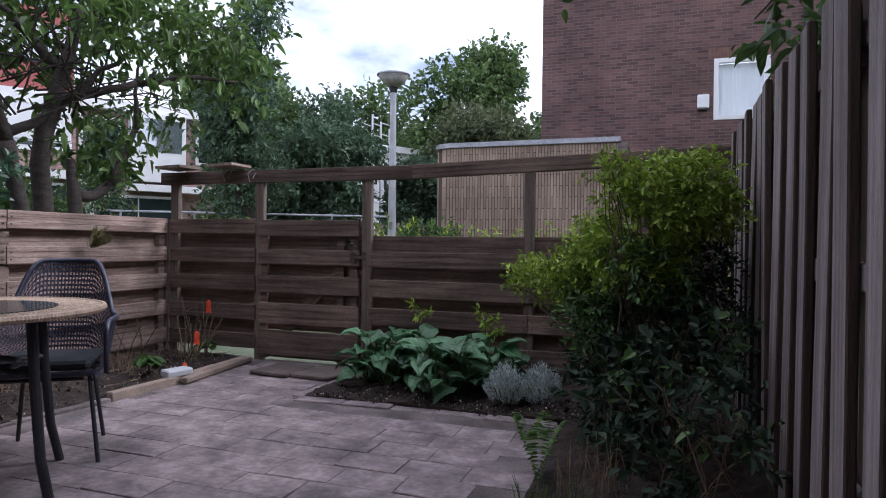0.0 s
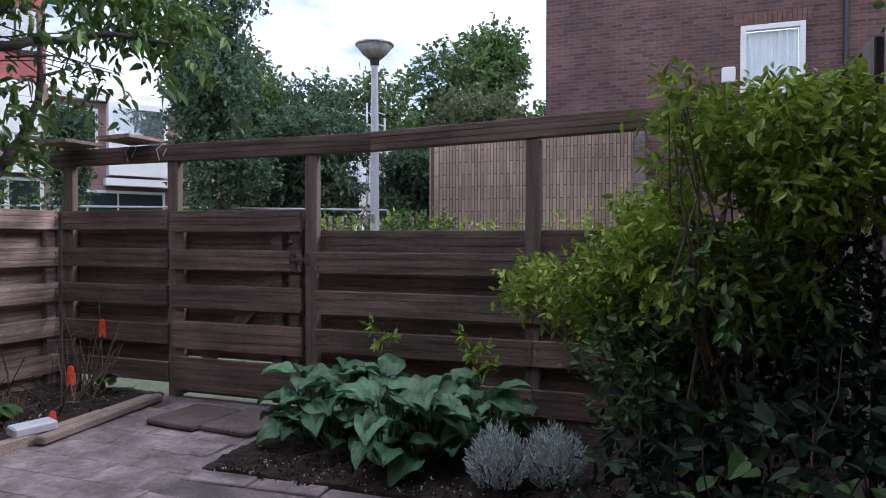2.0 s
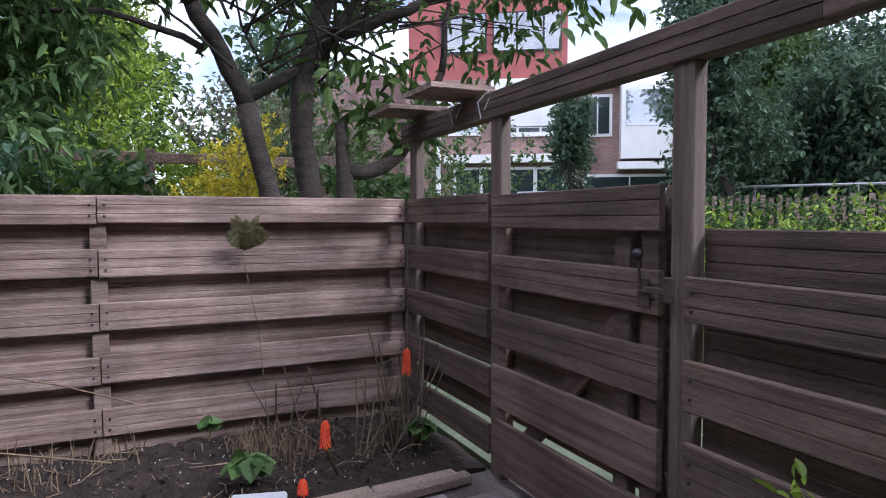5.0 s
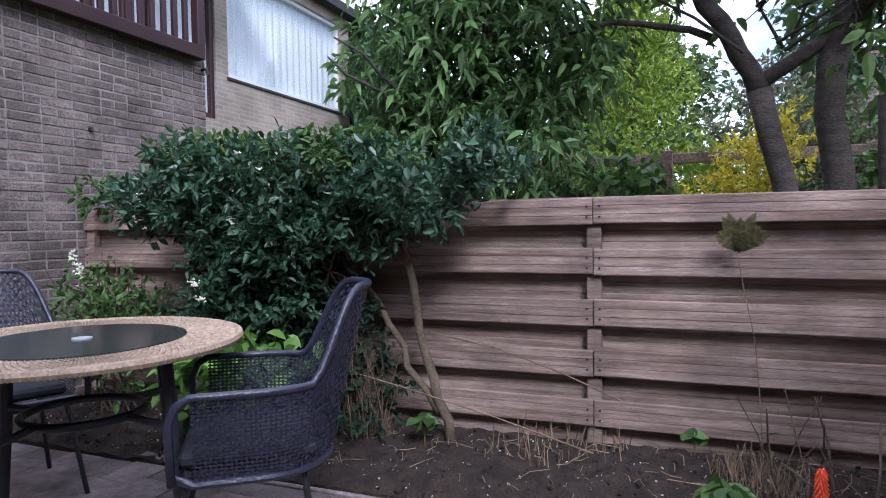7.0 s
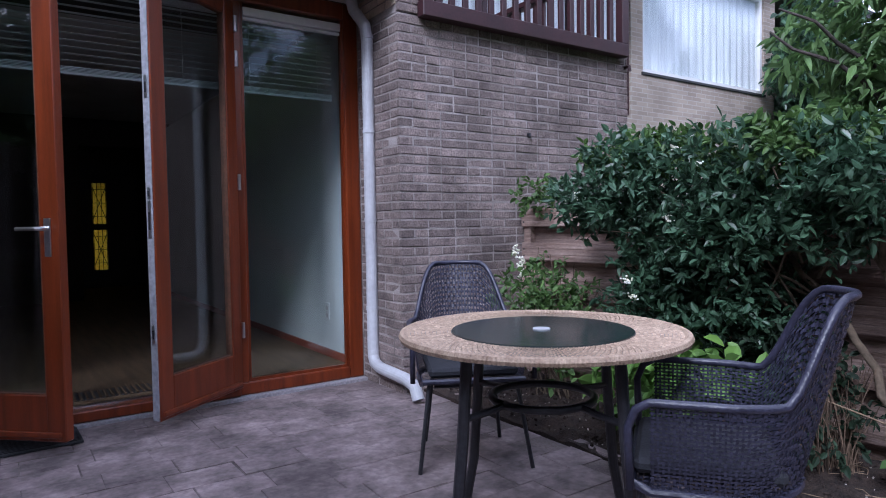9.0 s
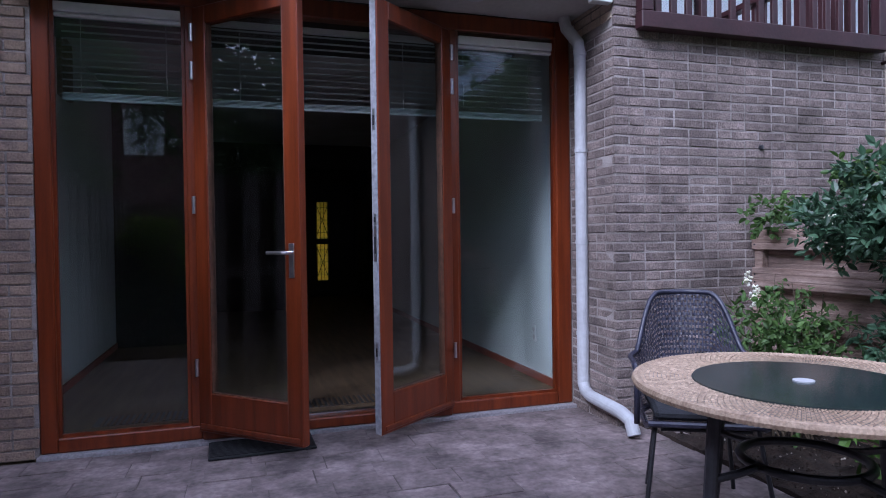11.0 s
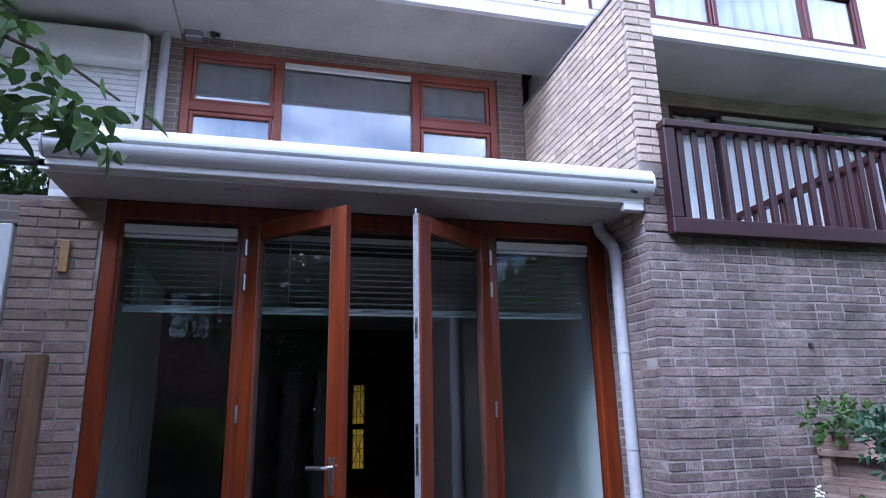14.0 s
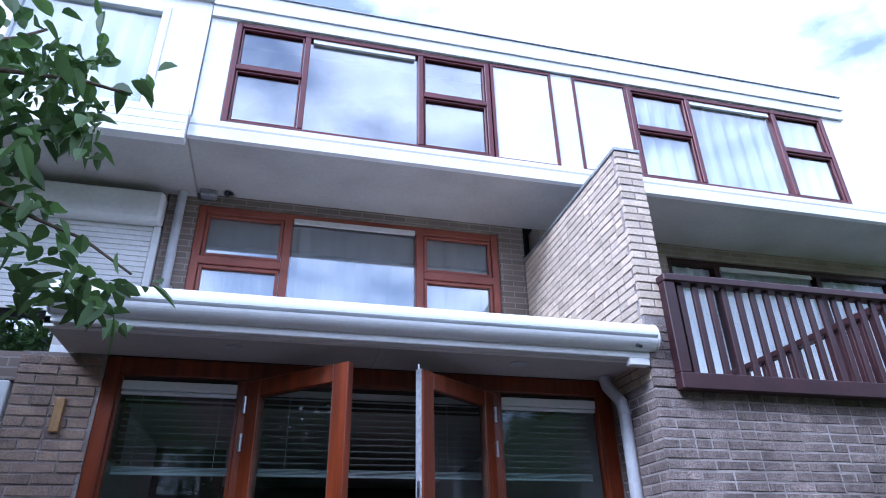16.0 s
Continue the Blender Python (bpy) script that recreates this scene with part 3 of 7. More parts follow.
# ---- garden doors ----
door_frame = tagged(new("window_9"), "tall varnished red-brown door and window frame", "window frame", kind="structure")
for x0, x1, z0, z1 in ((3.155, 3.242, 0.02, 2.67), (2.40, 2.462, 0.10, 2.56), (0.79, 0.855, 0.10, 2.56), (-0.04, 0.066, 0.02, 2.67)):
    part("jamb", box(x0, x1, -0.10, 0.0, z0, z1, 0.006), RED_FRAME, door_frame)
part("head", box(0.066, 3.155, -0.10, 0.002, 2.56, 2.67, 0.006), RED_FRAME, door_frame)
for x0, x1 in ((0.066, 0.855), (2.40, 3.155)):
    part("bottom_rail", box(x0, x1, -0.10, 0.003, 0.02, 0.10, 0.006), RED_FRAME, door_frame)
for x0, x1 in ((0.066, 0.79), (2.462, 3.155)):
    p = part("pane", box(x0, x1, -0.055, -0.047, 0.10, 2.56), GLASS, door_frame)
    p.visible_shadow = False
    part("bead", boxes([(x0, x0 + 0.018, -0.045, -0.02, 0.10, 2.56), (x1 - 0.018, x1, -0.045, -0.02, 0.10, 2.56), (x0 + 0.018, x1 - 0.018, -0.045, -0.02, 0.10, 0.118)]), RED_FRAME, door_frame)
    part("ventilation_strip", boxes([(x0 + 0.02, x1 - 0.02, -0.045, -0.008, 2.475, 2.53), (x0 + 0.02, x1 - 0.02, -0.045, -0.02, 2.45, 2.47)], 0.004), ALU, door_frame, "white aluminium ventilation strip")
setting("threshold", boxes([(0.855, 2.40, -0.12, 0.03, 0.02, 0.085)], 0.008), RED_FRAME, "red-brown wooden threshold of the garden doors", "threshold")
setting("threshold_strip", boxes([(0.855, 2.40, -0.09, -0.06, 0.086, 0.096)]), STEEL, "worn metal strip on the threshold", "threshold")
setting("stone_sill", boxes([(-0.05, 3.25, -0.02, 0.055, -0.03, 0.018)], 0.004), STONE, "grey stone strip below the door frame", "sill")


def door_leaf(name, hx, hy, ex, ey, left):
    """An outward door standing open: hinge, free end."""
    w = math.hypot(ex - hx, ey - hy)
    turn = math.degrees(math.atan2(ey - hy, ex - hx))
    d = tagged(new(name), "open varnished red-brown glazed garden door", "door", "garden door pair", "structure")
    d.matrix_basis = pose(hx, hy, 0, 0, 0, turn)
    s = 1 if not left else -1
    y0, y1 = (-0.027, 0.027)
    z0, z1 = 0.075, 2.545
    part("hinge_stile", box(0.0, 0.10, y0, y1, z0, z1, 0.005), RED_FRAME, d)
    part("lock_stile", box(w - 0.105, w, y0, y1, z0, z1, 0.005), RED_FRAME, d)
    part("top_rail", box(0.10, w - 0.105, y0, y1, z1 - 0.105, z1, 0.005), RED_FRAME, d)
    part("bottom_rail", box(0.10, w - 0.105, y0, y1, z0, z0 + 0.23, 0.005), RED_FRAME, d)
    part("weather_bar", box(0.02, w - 0.02, -s * 0.0 + (y1 if s > 0 else y0 - 0.012), (y1 + 0.012 if s > 0 else y0), z0 + 0.02, z0 + 0.05, 0.004), RED_FRAME, d)
    p = part("pane", box(0.10, w - 0.105, -0.004, 0.004, z0 + 0.23, z1 - 0.105), GLASS, d)
    p.visible_shadow = False
    part("bead", boxes([(0.10, 0.106, y0 + 0.006, y1 - 0.006, z0 + 0.23, z1 - 0.105), (w - 0.111, w - 0.105, y0 + 0.006, y1 - 0.006, z0 + 0.23, z1 - 0.105), (0.106, w - 0.111, y0 + 0.006, y1 - 0.006, z0 + 0.23, z0 + 0.236)]), BEAD, d, "brown glazing bead")
    for z in (0.45, 1.40, 2.18, 2.40):
        part("hinge", tube([(0.0, s * 0.035, z - 0.05), (0.0, s * 0.035, z + 0.05)], 0.011, 10), STEEL, d)
    return d, w, s


BEAD = material("brown_sealant", (0.13, 0.055, 0.03), 0.6)
leaf, w, s = door_leaf("door_1", 2.40, 0.0, 1.845, 0.53, True)
part("handle_plate", box(w - 0.075, w - 0.04, -0.036, -0.027, 0.985, 1.17, 0.002), STEEL, leaf)
part("handle", tube([(w - 0.058, -0.03, 1.12), (w - 0.058, -0.075, 1.12), (w - 0.075, -0.085, 1.12), (w - 0.18, -0.085, 1.12)], 0.010, 10), STEEL, leaf)
part("inner_handle", tube([(w - 0.058, 0.03, 1.12), (w - 0.058, 0.075, 1.12), (w - 0.15, 0.08, 1.12)], 0.010, 10), STEEL, leaf)
leaf, w, s = door_leaf("door_2", 0.855, 0.0, 1.438, 0.46, False)
part("edge_strip", box(w + 0.001, w + 0.006, -0.02, 0.02, 0.08, 2.545), GREY_ALU, leaf, "dull metal lock strip on the door edge")
for z, h in ((1.86, 0.06), (1.30, 0.03), (1.16, 0.10), (0.55, 0.05)):
    part("lock_plate", box(w + 0.007, w + 0.009, -0.010, 0.010, z - h, z + h, 0.001), STEEL, leaf)
    part("lock_slot", box(w + 0.0095, w + 0.0105, -0.005, 0.005, z - h * 0.55, z + h * 0.4), BLACK_METAL, leaf)
part("lock_pin", tube([(w + 0.004, 0, 2.545), (w + 0.004, 0, 2.575)], 0.006, 8), STEEL, leaf)

for x0, x1 in ((2.48, 3.14), (0.08, 0.78), (0.88, 2.38)):
    blind("window_blind", x0, x1, -0.20, 2.02, 2.52)
for x0, x1 in ((0.95, 2.35), (2.5, 3.05)):
    g = tagged(new("floor_grille"), "dark slotted heating grille in the room floor", "grille")
    n = int((x1 - x0) / 0.035)
    part("well", box(x0, x1, -0.52, -0.30, 0.068, 0.073), BLACK_METAL, g)
    for k in range(n):
        part("bar", box(x0 + k * 0.035, x0 + k * 0.035 + 0.014, -0.52, -0.30, 0.073, 0.080), WOOD_FLOOR, g)

# hall door with leaded panes
hd = tagged(new("hall_door"), "dark inner door with two yellow leaded glass panes", "door")
part("door_panel", boxes([(0.02, 0.55, -8.85, -8.80, 0.072, 2.3), (0.78, 1.48, -8.85, -8.80, 0.072, 2.3), (0.55, 0.78, -8.85, -8.80, 1.95, 2.3), (0.55, 0.78, -8.85, -8.80, 1.11, 1.22), (0.55, 0.78, -8.85, -8.80, 0.072, 0.39)]), BLACK_METAL, hd)
for z0, z1 in ((1.22, 1.95), (0.39, 1.11)):
    g = part("leaded_pane", box(0.55, 0.78, -8.83, -8.82, z0, z1), YELLOW_GLASS, hd, "yellow leaded glass pane")
    for k in range(4):
        part("lead", box(0.553 + 0.07 * k, 0.565 + 0.07 * k, -8.819, -8.815, z0, z1), BLACK_METAL, g)
    for sd in (-1, 1):
        o = part("lead", box(-0.30, 0.30, -0.002, 0.002, -0.006, 0.006), BLACK_METAL, g)
        o.matrix_basis = pose(0.665, -8.808, (z0 + z1) / 2, 0, sd * 70, 0)
    for k in range(3):
        part("lead", box(0.55, 0.78, -8.814, -8.811, z0 + (z1 - z0) * (k + 0.5) / 3, z0 + (z1 - z0) * (k + 0.5) / 3 + 0.01), BLACK_METAL, g)
# wall socket
so = tagged(new("wall_socket"), "white double wall socket near the floor", "socket")
part("socket_plate", box(-0.034, -0.023, -0.62, -0.55, 0.36, 0.50, 0.003), WHITE, so)
part("socket_hole", tube([(-0.023, -0.585, 0.40), (-0.0215, -0.585, 0.40)], 0.02, 10), SOFFIT, so)
part("socket_hole", tube([(-0.023, -0.585, 0.46), (-0.0215, -0.585, 0.46)], 0.02, 10), SOFFIT, so)
# skirtings
setting("baseboard", boxes([(-0.034, -0.02, -6.59, -0.125, 0.071, 0.13), (3.445, 3.459, -3.44, -0.11, 0.071, 0.13)]), RED_UPPER, "low brown wooden skirting in the living room", "baseboard")

# awning cassette
aw = tagged(new("awning"), "white rolled-up awning cassette above the garden doors", "awning")


def profile_x(pts, x0, x1):
    bm = bmesh.new()
    a = [bm.verts.new((x0, y, z)) for y, z in pts]
    b = [bm.verts.new((x1, y, z)) for y, z in pts]
    n = len(pts)
    for i in range(n):
        bm.faces.new((a[i], a[(i + 1) % n], b[(i + 1) % n], b[i]))
    bm.faces.new(a[::-1])
    bm.faces.new(b)
    bmesh.ops.recalc_face_normals(bm, faces=bm.faces)
    return bm


arc = [(0.56 + 0.075 * math.cos(radians(a)), 2.815 + 0.075 * math.sin(radians(a))) for a in range(-10, 121, 10)]
part("cassette_cover", profile_x(arc + [(0.505, 2.875), (0.505, 2.79)], -0.085, 3.42), ALU, aw)
arc2 = [(0.555 + 0.078 * math.cos(radians(a)), 2.795 + 0.085 * math.sin(radians(a))) for a in range(-100, -9, 10)]
part("front_rail", profile_x(arc2 + [(0.52, 2.782), (0.52, 2.71)], -0.08, 3.415), ALU, aw)
part("end_cap", profile_x([(0.555 + 0.084 * math.cos(radians(a)), 2.802 + 0.094 * math.sin(radians(a))) for a in range(0, 360, 15)], -0.095, -0.086), WHITE, aw)
part("end_cap", profile_x([(0.555 + 0.084 * math.cos(radians(a)), 2.802 + 0.094 * math.sin(radians(a))) for a in range(0, 360, 15)], 3.421, 3.43), WHITE, aw)
part("crank_eye", tube([(0.03, 0.60, 2.73), (0.07, 0.615, 2.73)], 0.012, 8), BLACK_METAL, aw)
# added white strip that covers the shaded gap behind the front rail
part("base_rail", box(-0.08, 3.415, 0.502, 0.552, 2.668, 2.712, 0.004), WHITE, aw)
part("wall_bracket", box(-0.04, 0.10, 0.502, 0.56, 2.62, 2.666, 0.004), WHITE, aw)
setting("roof_lip", boxes([(-0.045, 3.42, 0.44, 0.50, 2.892, 2.905)]), BLACK_ROOF, "thin dark roof lip behind the awning", "roof edge")
for x in (2.5, 0.75):
    tagged(part("soffit_vent", tube([(x, 0.28, 2.667), (x, 0.28, 2.675)], 0.055, 20), PIPE), "round grey vent in the soffit", "vent")

# lower downpipe
dp = tagged(new("downpipe"), "pale grey downpipe with brackets beside the garden doors", "downpipe")
part("pipe", tube([(0.05, 0.10, 2.668), (0.04, 0.11, 2.60), (-0.005, 0.19, 2.48), (-0.012, 0.20, 2.38), (-0.012, 0.205, 0.25), (-0.008, 0.215, 0.20), (-0.002, 0.25, 0.16), (0.0, 0.32, 0.14), (-0.002, 0.66, 0.125), (-0.004, 0.76, 0.10), (-0.004, 0.80, 0.02)], 0.040, 16), PIPE, dp)
for z in (2.40, 1.758, 1.148, 0.537):
    part("collar", tube([(-0.012, 0.204, z - 0.012), (-0.012, 0.204, z + 0.012)], 0.0435, 16), PIPE, dp)
    part("pipe_bracket", box(-0.045, -0.030, 0.185, 0.222, z - 0.012, z + 0.012), PIPE, dp)

# dark stub stands in for the darkness of a small hole
tagged(part("wall_anchor", tube([(-1.165, EXT_Y - 0.01, 1.765), (-1.165, EXT_Y + 0.006, 1.765), (-1.165, EXT_Y + 0.012, 1.75)], [0.022, 0.019, 0.008], 9), BLACK_METAL), "small dark stub in place of a hole in the brick wall", "anchor")
WOOD_BLOCK = material("orange_brown_wood", (0.45, 0.28, 0.12), 0.7, (0.32, 0.18, 0.07), 6, 0.3, 50, (8, 8, 0.6))
# terrace railing on the extension
rl = tagged(new("terrace_railing"), "dark maroon wooden terrace railing with upright bars", "railing")
part("base_beam", box(-2.20, -0.19, EXT_Y + 0.01, EXT_Y + 0.09, EXT_Z - 0.03, EXT_Z + 0.075, 0.006), MAROON, rl)
part("base_beam", box(-2.20, -2.12, UP_Y + 0.05, EXT_Y + 0.008, EXT_Z, EXT_Z + 0.075, 0.006), MAROON, rl)
part("hand_rail", box(-2.22, -0.19, EXT_Y + 0.0, EXT_Y + 0.10, 3.19, 3.245, 0.008), MAROON, rl)
part("hand_rail", box(-2.22, -2.11, UP_Y + 0.05, EXT_Y - 0.002, 3.19, 3.245, 0.008), MAROON, rl)
for x in (-0.235, -2.165):
    part("post", box(x - 0.04, x + 0.04, EXT_Y + 0.012, EXT_Y + 0.085, EXT_Z + 0.076, 3.19, 0.005), MAROON, rl)
for i in range(16):
    x = -0.33 - i * 0.113
    part("bar", box(x - 0.022, x + 0.022, EXT_Y + 0.035, EXT_Y + 0.06, EXT_Z + 0.076, 3.19, 0.003), MAROON, rl)
for i in range(15):
    y = EXT_Y - 0.08 - i * 0.113
    part("bar", box(-2.17, -2.145, y - 0.022, y + 0.022, EXT_Z + 0.076, 3.19, 0.003), MAROON, rl)
# floor colour made up: pale, to throw light up at the terrace window
setting("terrace_roof", box(EXT_X0, -0.25, UP_Y, EXT_Y - 0.002, EXT_Z - 0.008, EXT_Z - 0.001), TERRACE, "unseen terrace floor on the extension, pale to bounce light", "roof")
tagged(part("hose_tap", tube([(-2.25, EXT_Y + 0.0, 2.40), (-2.25, EXT_Y + 0.05, 2.40), (-2.25, EXT_Y + 0.055, 2.36)], 0.014, 8), MAROON), "small red-brown pipe end on the brick wall", "pipe")
tagged(part("wood_block", box(3.405, 3.455, 0.0, 0.03, 2.21, 2.40, 0.004), WOOD_BLOCK), "small orange-brown wooden block fixed to the brick pier", "block")


# ---- fences ----
def board_mesh(length, height, thick=0.022, grooves=3):
    """A grooved plank: length on x, its face towards -y."""
    pts = [(0, 0), (thick, 0), (thick, height), (0, height)]
    face = []
    for g in range(1, grooves):
        z = height * g / grooves
        face += [(0, z - 0.003), (0.004, z), (0, z + 0.003)]
    prof = [(0, 0.004), (0.003, 0.0), (thick, 0.0), (thick, height), (0.003, height), (0, height - 0.004)] + face[::-1]
    bm = bmesh.new()
    a = [bm.verts.new((0, y, z)) for y, z in prof]
    b = [bm.verts.new((length, y, z)) for y, z in prof]
    n = len(prof)
    for i in range(n):
        bm.faces.new((a[i], a[(i + 1) % n], b[(i + 1) % n], b[i]))
    bm.faces.new(a[::-1])
    bm.faces.new(b)
    bmesh.ops.recalc_face_normals(bm, faces=bm.faces)
    me = bpy.data.meshes.new("board")
    bm.to_mesh(me)
    bm.free()
    return me


rng = random.Random(5)


def screw(parent, x, y, z):
    part("screw", tube([(x, y, z), (x, y - 0.004, z)], 0.006, 6), BLACK_METAL, parent)


def fence_run(name, x, y, turn, spans, front, back, mat, post_at, post_top, label, wide=0.07, post_mat=None):
    """front, back: rows of (low, high); the face towards -y before turning."""
    f = tagged(new(name), label, "fence", kind="structure")
    f.matrix_basis = pose(x, y, 0, 0, 0, turn)
    for a, b in spans:
        for low, high in front:
            me = board_mesh(b - a - 0.006, high - low)
            o = link("board", me, mat, f)
            o.matrix_basis = pose(a + 0.003, rng.uniform(-0.002, 0.002), low + rng.uniform(-0.004, 0.004), rng.uniform(-1.5, 1.5), rng.uniform(-0.15, 0.15), 0)
            for sx in (0.03, b - a - 0.03):
                screw(f, a + sx, -0.001, (low + high) / 2 + 0.02)
                screw(f, a + sx, -0.001, (low + high) / 2 - 0.03)
        for low, high in back:
            me = board_mesh(b - a - 0.006, high - low)
            o = link("board", me, mat, f)
            o.matrix_basis = pose(a + 0.003, 0.075 + rng.uniform(-0.003, 0.003), low + rng.uniform(-0.006, 0.006), rng.uniform(-1.5, 1.5), 0, 0)
    for p, top in zip(post_at, post_top):
        part("post", box(p - wide / 2, p + wide / 2, 0.024, 0.073, -0.05, top, 0.004), post_mat or mat, f)
    return f


def rows(top, n, pitch=0.247, high=0.128):
    return [(top - high - k * pitch, top - k * pitch) for k in range(n)]


# left: local x runs along the garden, its face to the garden
FL = fence_run("fence_1", XL, EXT_Y + 0.004, 90, ((0.0, 1.69), (1.69, 3.336), (3.336, 4.84)), rows(1.212, 5), [(1.212 - 0.27 - 0.247 * k, 1.212 - 0.105 - 0.247 * k) for k in range(5)], WOOD_LEFT, (0.035, 1.69, 3.336, 4.80), (1.19, 1.19, 1.19, 1.19), "weathered pale wooden plank fence with gaps between boards")
part("cap", box(0.0, 4.84, 0.022, 0.078, 1.196, 1.214, 0.003), WOOD_LEFT, FL)
for yy in (1.5, 3.15, 3.62, 4.6):
    part("nail", tube([(yy, 0.04, 1.21), (yy, 0.04, 1.27)], 0.0025, 5), BLACK_METAL, FL)

FA = fence_run("fence_2", XL, YB, 0, ((0.02, 0.93),), rows(1.21, 5), [(1.21 - 0.268 - 0.247 * k, 1.21 - 0.105 - 0.247 * k) for k in range(4)], WOOD_DARK, (0.05, 0.955), (1.525, 1.525), "dark wooden plank fence panel with an open frame above", 0.085, WOOD_POST)
FB = fence_run("fence_3", 0.94, YB, 0, ((-0.005, 1.30), (1.30, 2.64)), [(0.82, 0.945), (0.575, 0.715), (0.35, 0.487), (0.085, 0.23)], [(0.935, 1.07), (0.69, 0.845), (0.46, 0.60), (0.215, 0.375)], WOOD_DARK, (-0.04, 1.295, 2.62), (1.53, 1.55, 1.72), "dark wooden plank fence with two staggered rows of boards", 0.08, WOOD_POST)
part("gravel_board", box(0.03, 2.70, 0.030, 0.052, -0.02, 0.12, 0.003), WOOD_DARK, FB)
part("gate_stop", box(-0.16, -0.03, 0.085, 0.105, 0.0, 1.2, 0.003), WOOD_DARK, FB)
part("corner_post", box(-0.10, 0.018, 0.0, 0.07, 0.0, 1.2, 0.004), WOOD_POST, FA)
rail = tagged(new("fence_rail"), "long dark wooden rail on the fence posts", "rail", kind="structure")
for x0, x1, z0, z1 in ((-1.17, 1.30, 1.522, 1.528), (1.302, 3.66, 1.530, 1.60)):
    me = board_mesh(math.hypot(x1 - x0, z1 - z0), 0.108, 0.06)
    o = link("rail_beam", me, WOOD_DARK, rail)
    o.matrix_basis = pose(x0, YB + 0.01, z0, 0, -math.degrees(math.atan2(z1 - z0, x1 - x0)), 0)
for x, y0, z in ((-1.01, 5.17, 1.636), (-0.46, 5.15, 1.636)):
    me = board_mesh(0.33, 0.24, 0.024, 6)
    o = link("rail_stub", me, WOOD_LEFT, None)
    o.matrix_basis = pose(x, y0, z, 87, -2, 97)
    tagged(o, "short pale grooved board lying across the fence rail", "board", "boards on the rail")

# gate
gate = tagged(new("gate_1"), "dark wooden garden gate with diagonal brace", "gate", kind="structure")
gate.matrix_basis = pose(-0.115, YB - 0.004, 0)
for low, high in ((1.065, 1.20), (0.825, 0.953), (0.578, 0.728), (0.318, 0.493), (0.05, 0.262)):
    o = link("board", board_mesh(0.955, high - low), WOOD_DARK, gate)
    o.matrix_basis = pose(0.005, 0, low)
for low, high in ((0.935, 1.085), (0.705, 0.85), (0.47, 0.60), (0.26, 0.345), (0.02, 0.12)):
    o = link("board", board_mesh(0.955, high - low), WOOD_DARK, gate)
    o.matrix_basis = pose(0.005, 0.062, low)
for x in (0.05, 0.78, 0.90):
    part("gate_post", box(x - 0.035, x + 0.035, 0.024, 0.060, 0.02, 1.17, 0.003), WOOD_DARK, gate)
br = part("brace", box(-0.45, 0.45, 0.030, 0.056, -0.04, 0.04, 0.003), WOOD_DARK, gate)
br.matrix_basis = pose(0.45, 0, 0.45, 0, -46, 0)
RUST = material("rusty_dark_iron", (0.11, 0.075, 0.06), 0.8, (0.05, 0.04, 0.036), 30, 0.4, 90)
la = tagged(new("gate_latch"), "rusty dark metal gate latch with a knob", "latch")
la.matrix_basis = pose(0.80, YB - 0.008, 0.93)
part("latch_plate", box(-0.025, 0.022, -0.010, -0.002, -0.085, 0.0, 0.002), RUST, la)
part("latch_lever", tube([(0.0, -0.02, -0.03), (0.0, -0.03, 0.06)], 0.004, 8), RUST, la)
bm = bmesh.new()
bmesh.ops.create_icosphere(bm, subdivisions=2, radius=0.017, matrix=Matrix.Translation((0, -0.032, 0.07)))
part("latch_knob", bm, BLACK_METAL, la, "", True)
part("latch_bolt", box(-0.015, 0.11, -0.018, -0.011, -0.042, -0.022, 0.003), RUST, la)
part("latch_keeper", box(0.085, 0.12, -0.020, -0.008, -0.06, 0.01, 0.003), RUST, la)
for x, y in ((-0.45, 5.42), (-0.20, 5.43)):
    tagged(part("wire_tie", tube([(x, y - 0.03, 1.53), (x - 0.02, y - 0.035, 1.60), (x + 0.01, y, 1.645), (x + 0.05, y - 0.01, 1.62), (x + 0.03, y - 0.03, 1.56)], 0.003, 5), PIPE), "twist of pale wire round the fence rail", "wire")

# right: tall pickets on two sides of cross rails
FR = tagged(new("fence_4"), "tall weathered grey wooden picket fence", "fence", kind="structure")
FR.matrix_basis = pose(XR, 0, 0)
pk = []
for k in range(6):
    bm = box(0.0, 0.030, -0.066, 0.066, 0.02, 1.715, 0.005)
    bmesh.ops.subdivide_edges(bm, edges=[e for e in bm.edges if abs(e.verts[0].co.z - e.verts[1].co.z) > 1], cuts=5)
    for v in bm.verts:
        v.co += Vector((0.003 * math.sin(v.co.z * 2.1 + k * 1.7), 0.004 * math.sin(v.co.z * 3.3 + k * 2.3), 0))
    me = bpy.data.meshes.new("picket")
    bm.to_mesh(me)
    bm.free()
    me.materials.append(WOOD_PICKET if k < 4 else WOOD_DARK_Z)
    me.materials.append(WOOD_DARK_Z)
    # edge faces: less weathered brown wood, darkened further to hold their shade
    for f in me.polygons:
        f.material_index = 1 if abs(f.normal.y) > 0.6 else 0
    pk.append(me)
y = 0.10
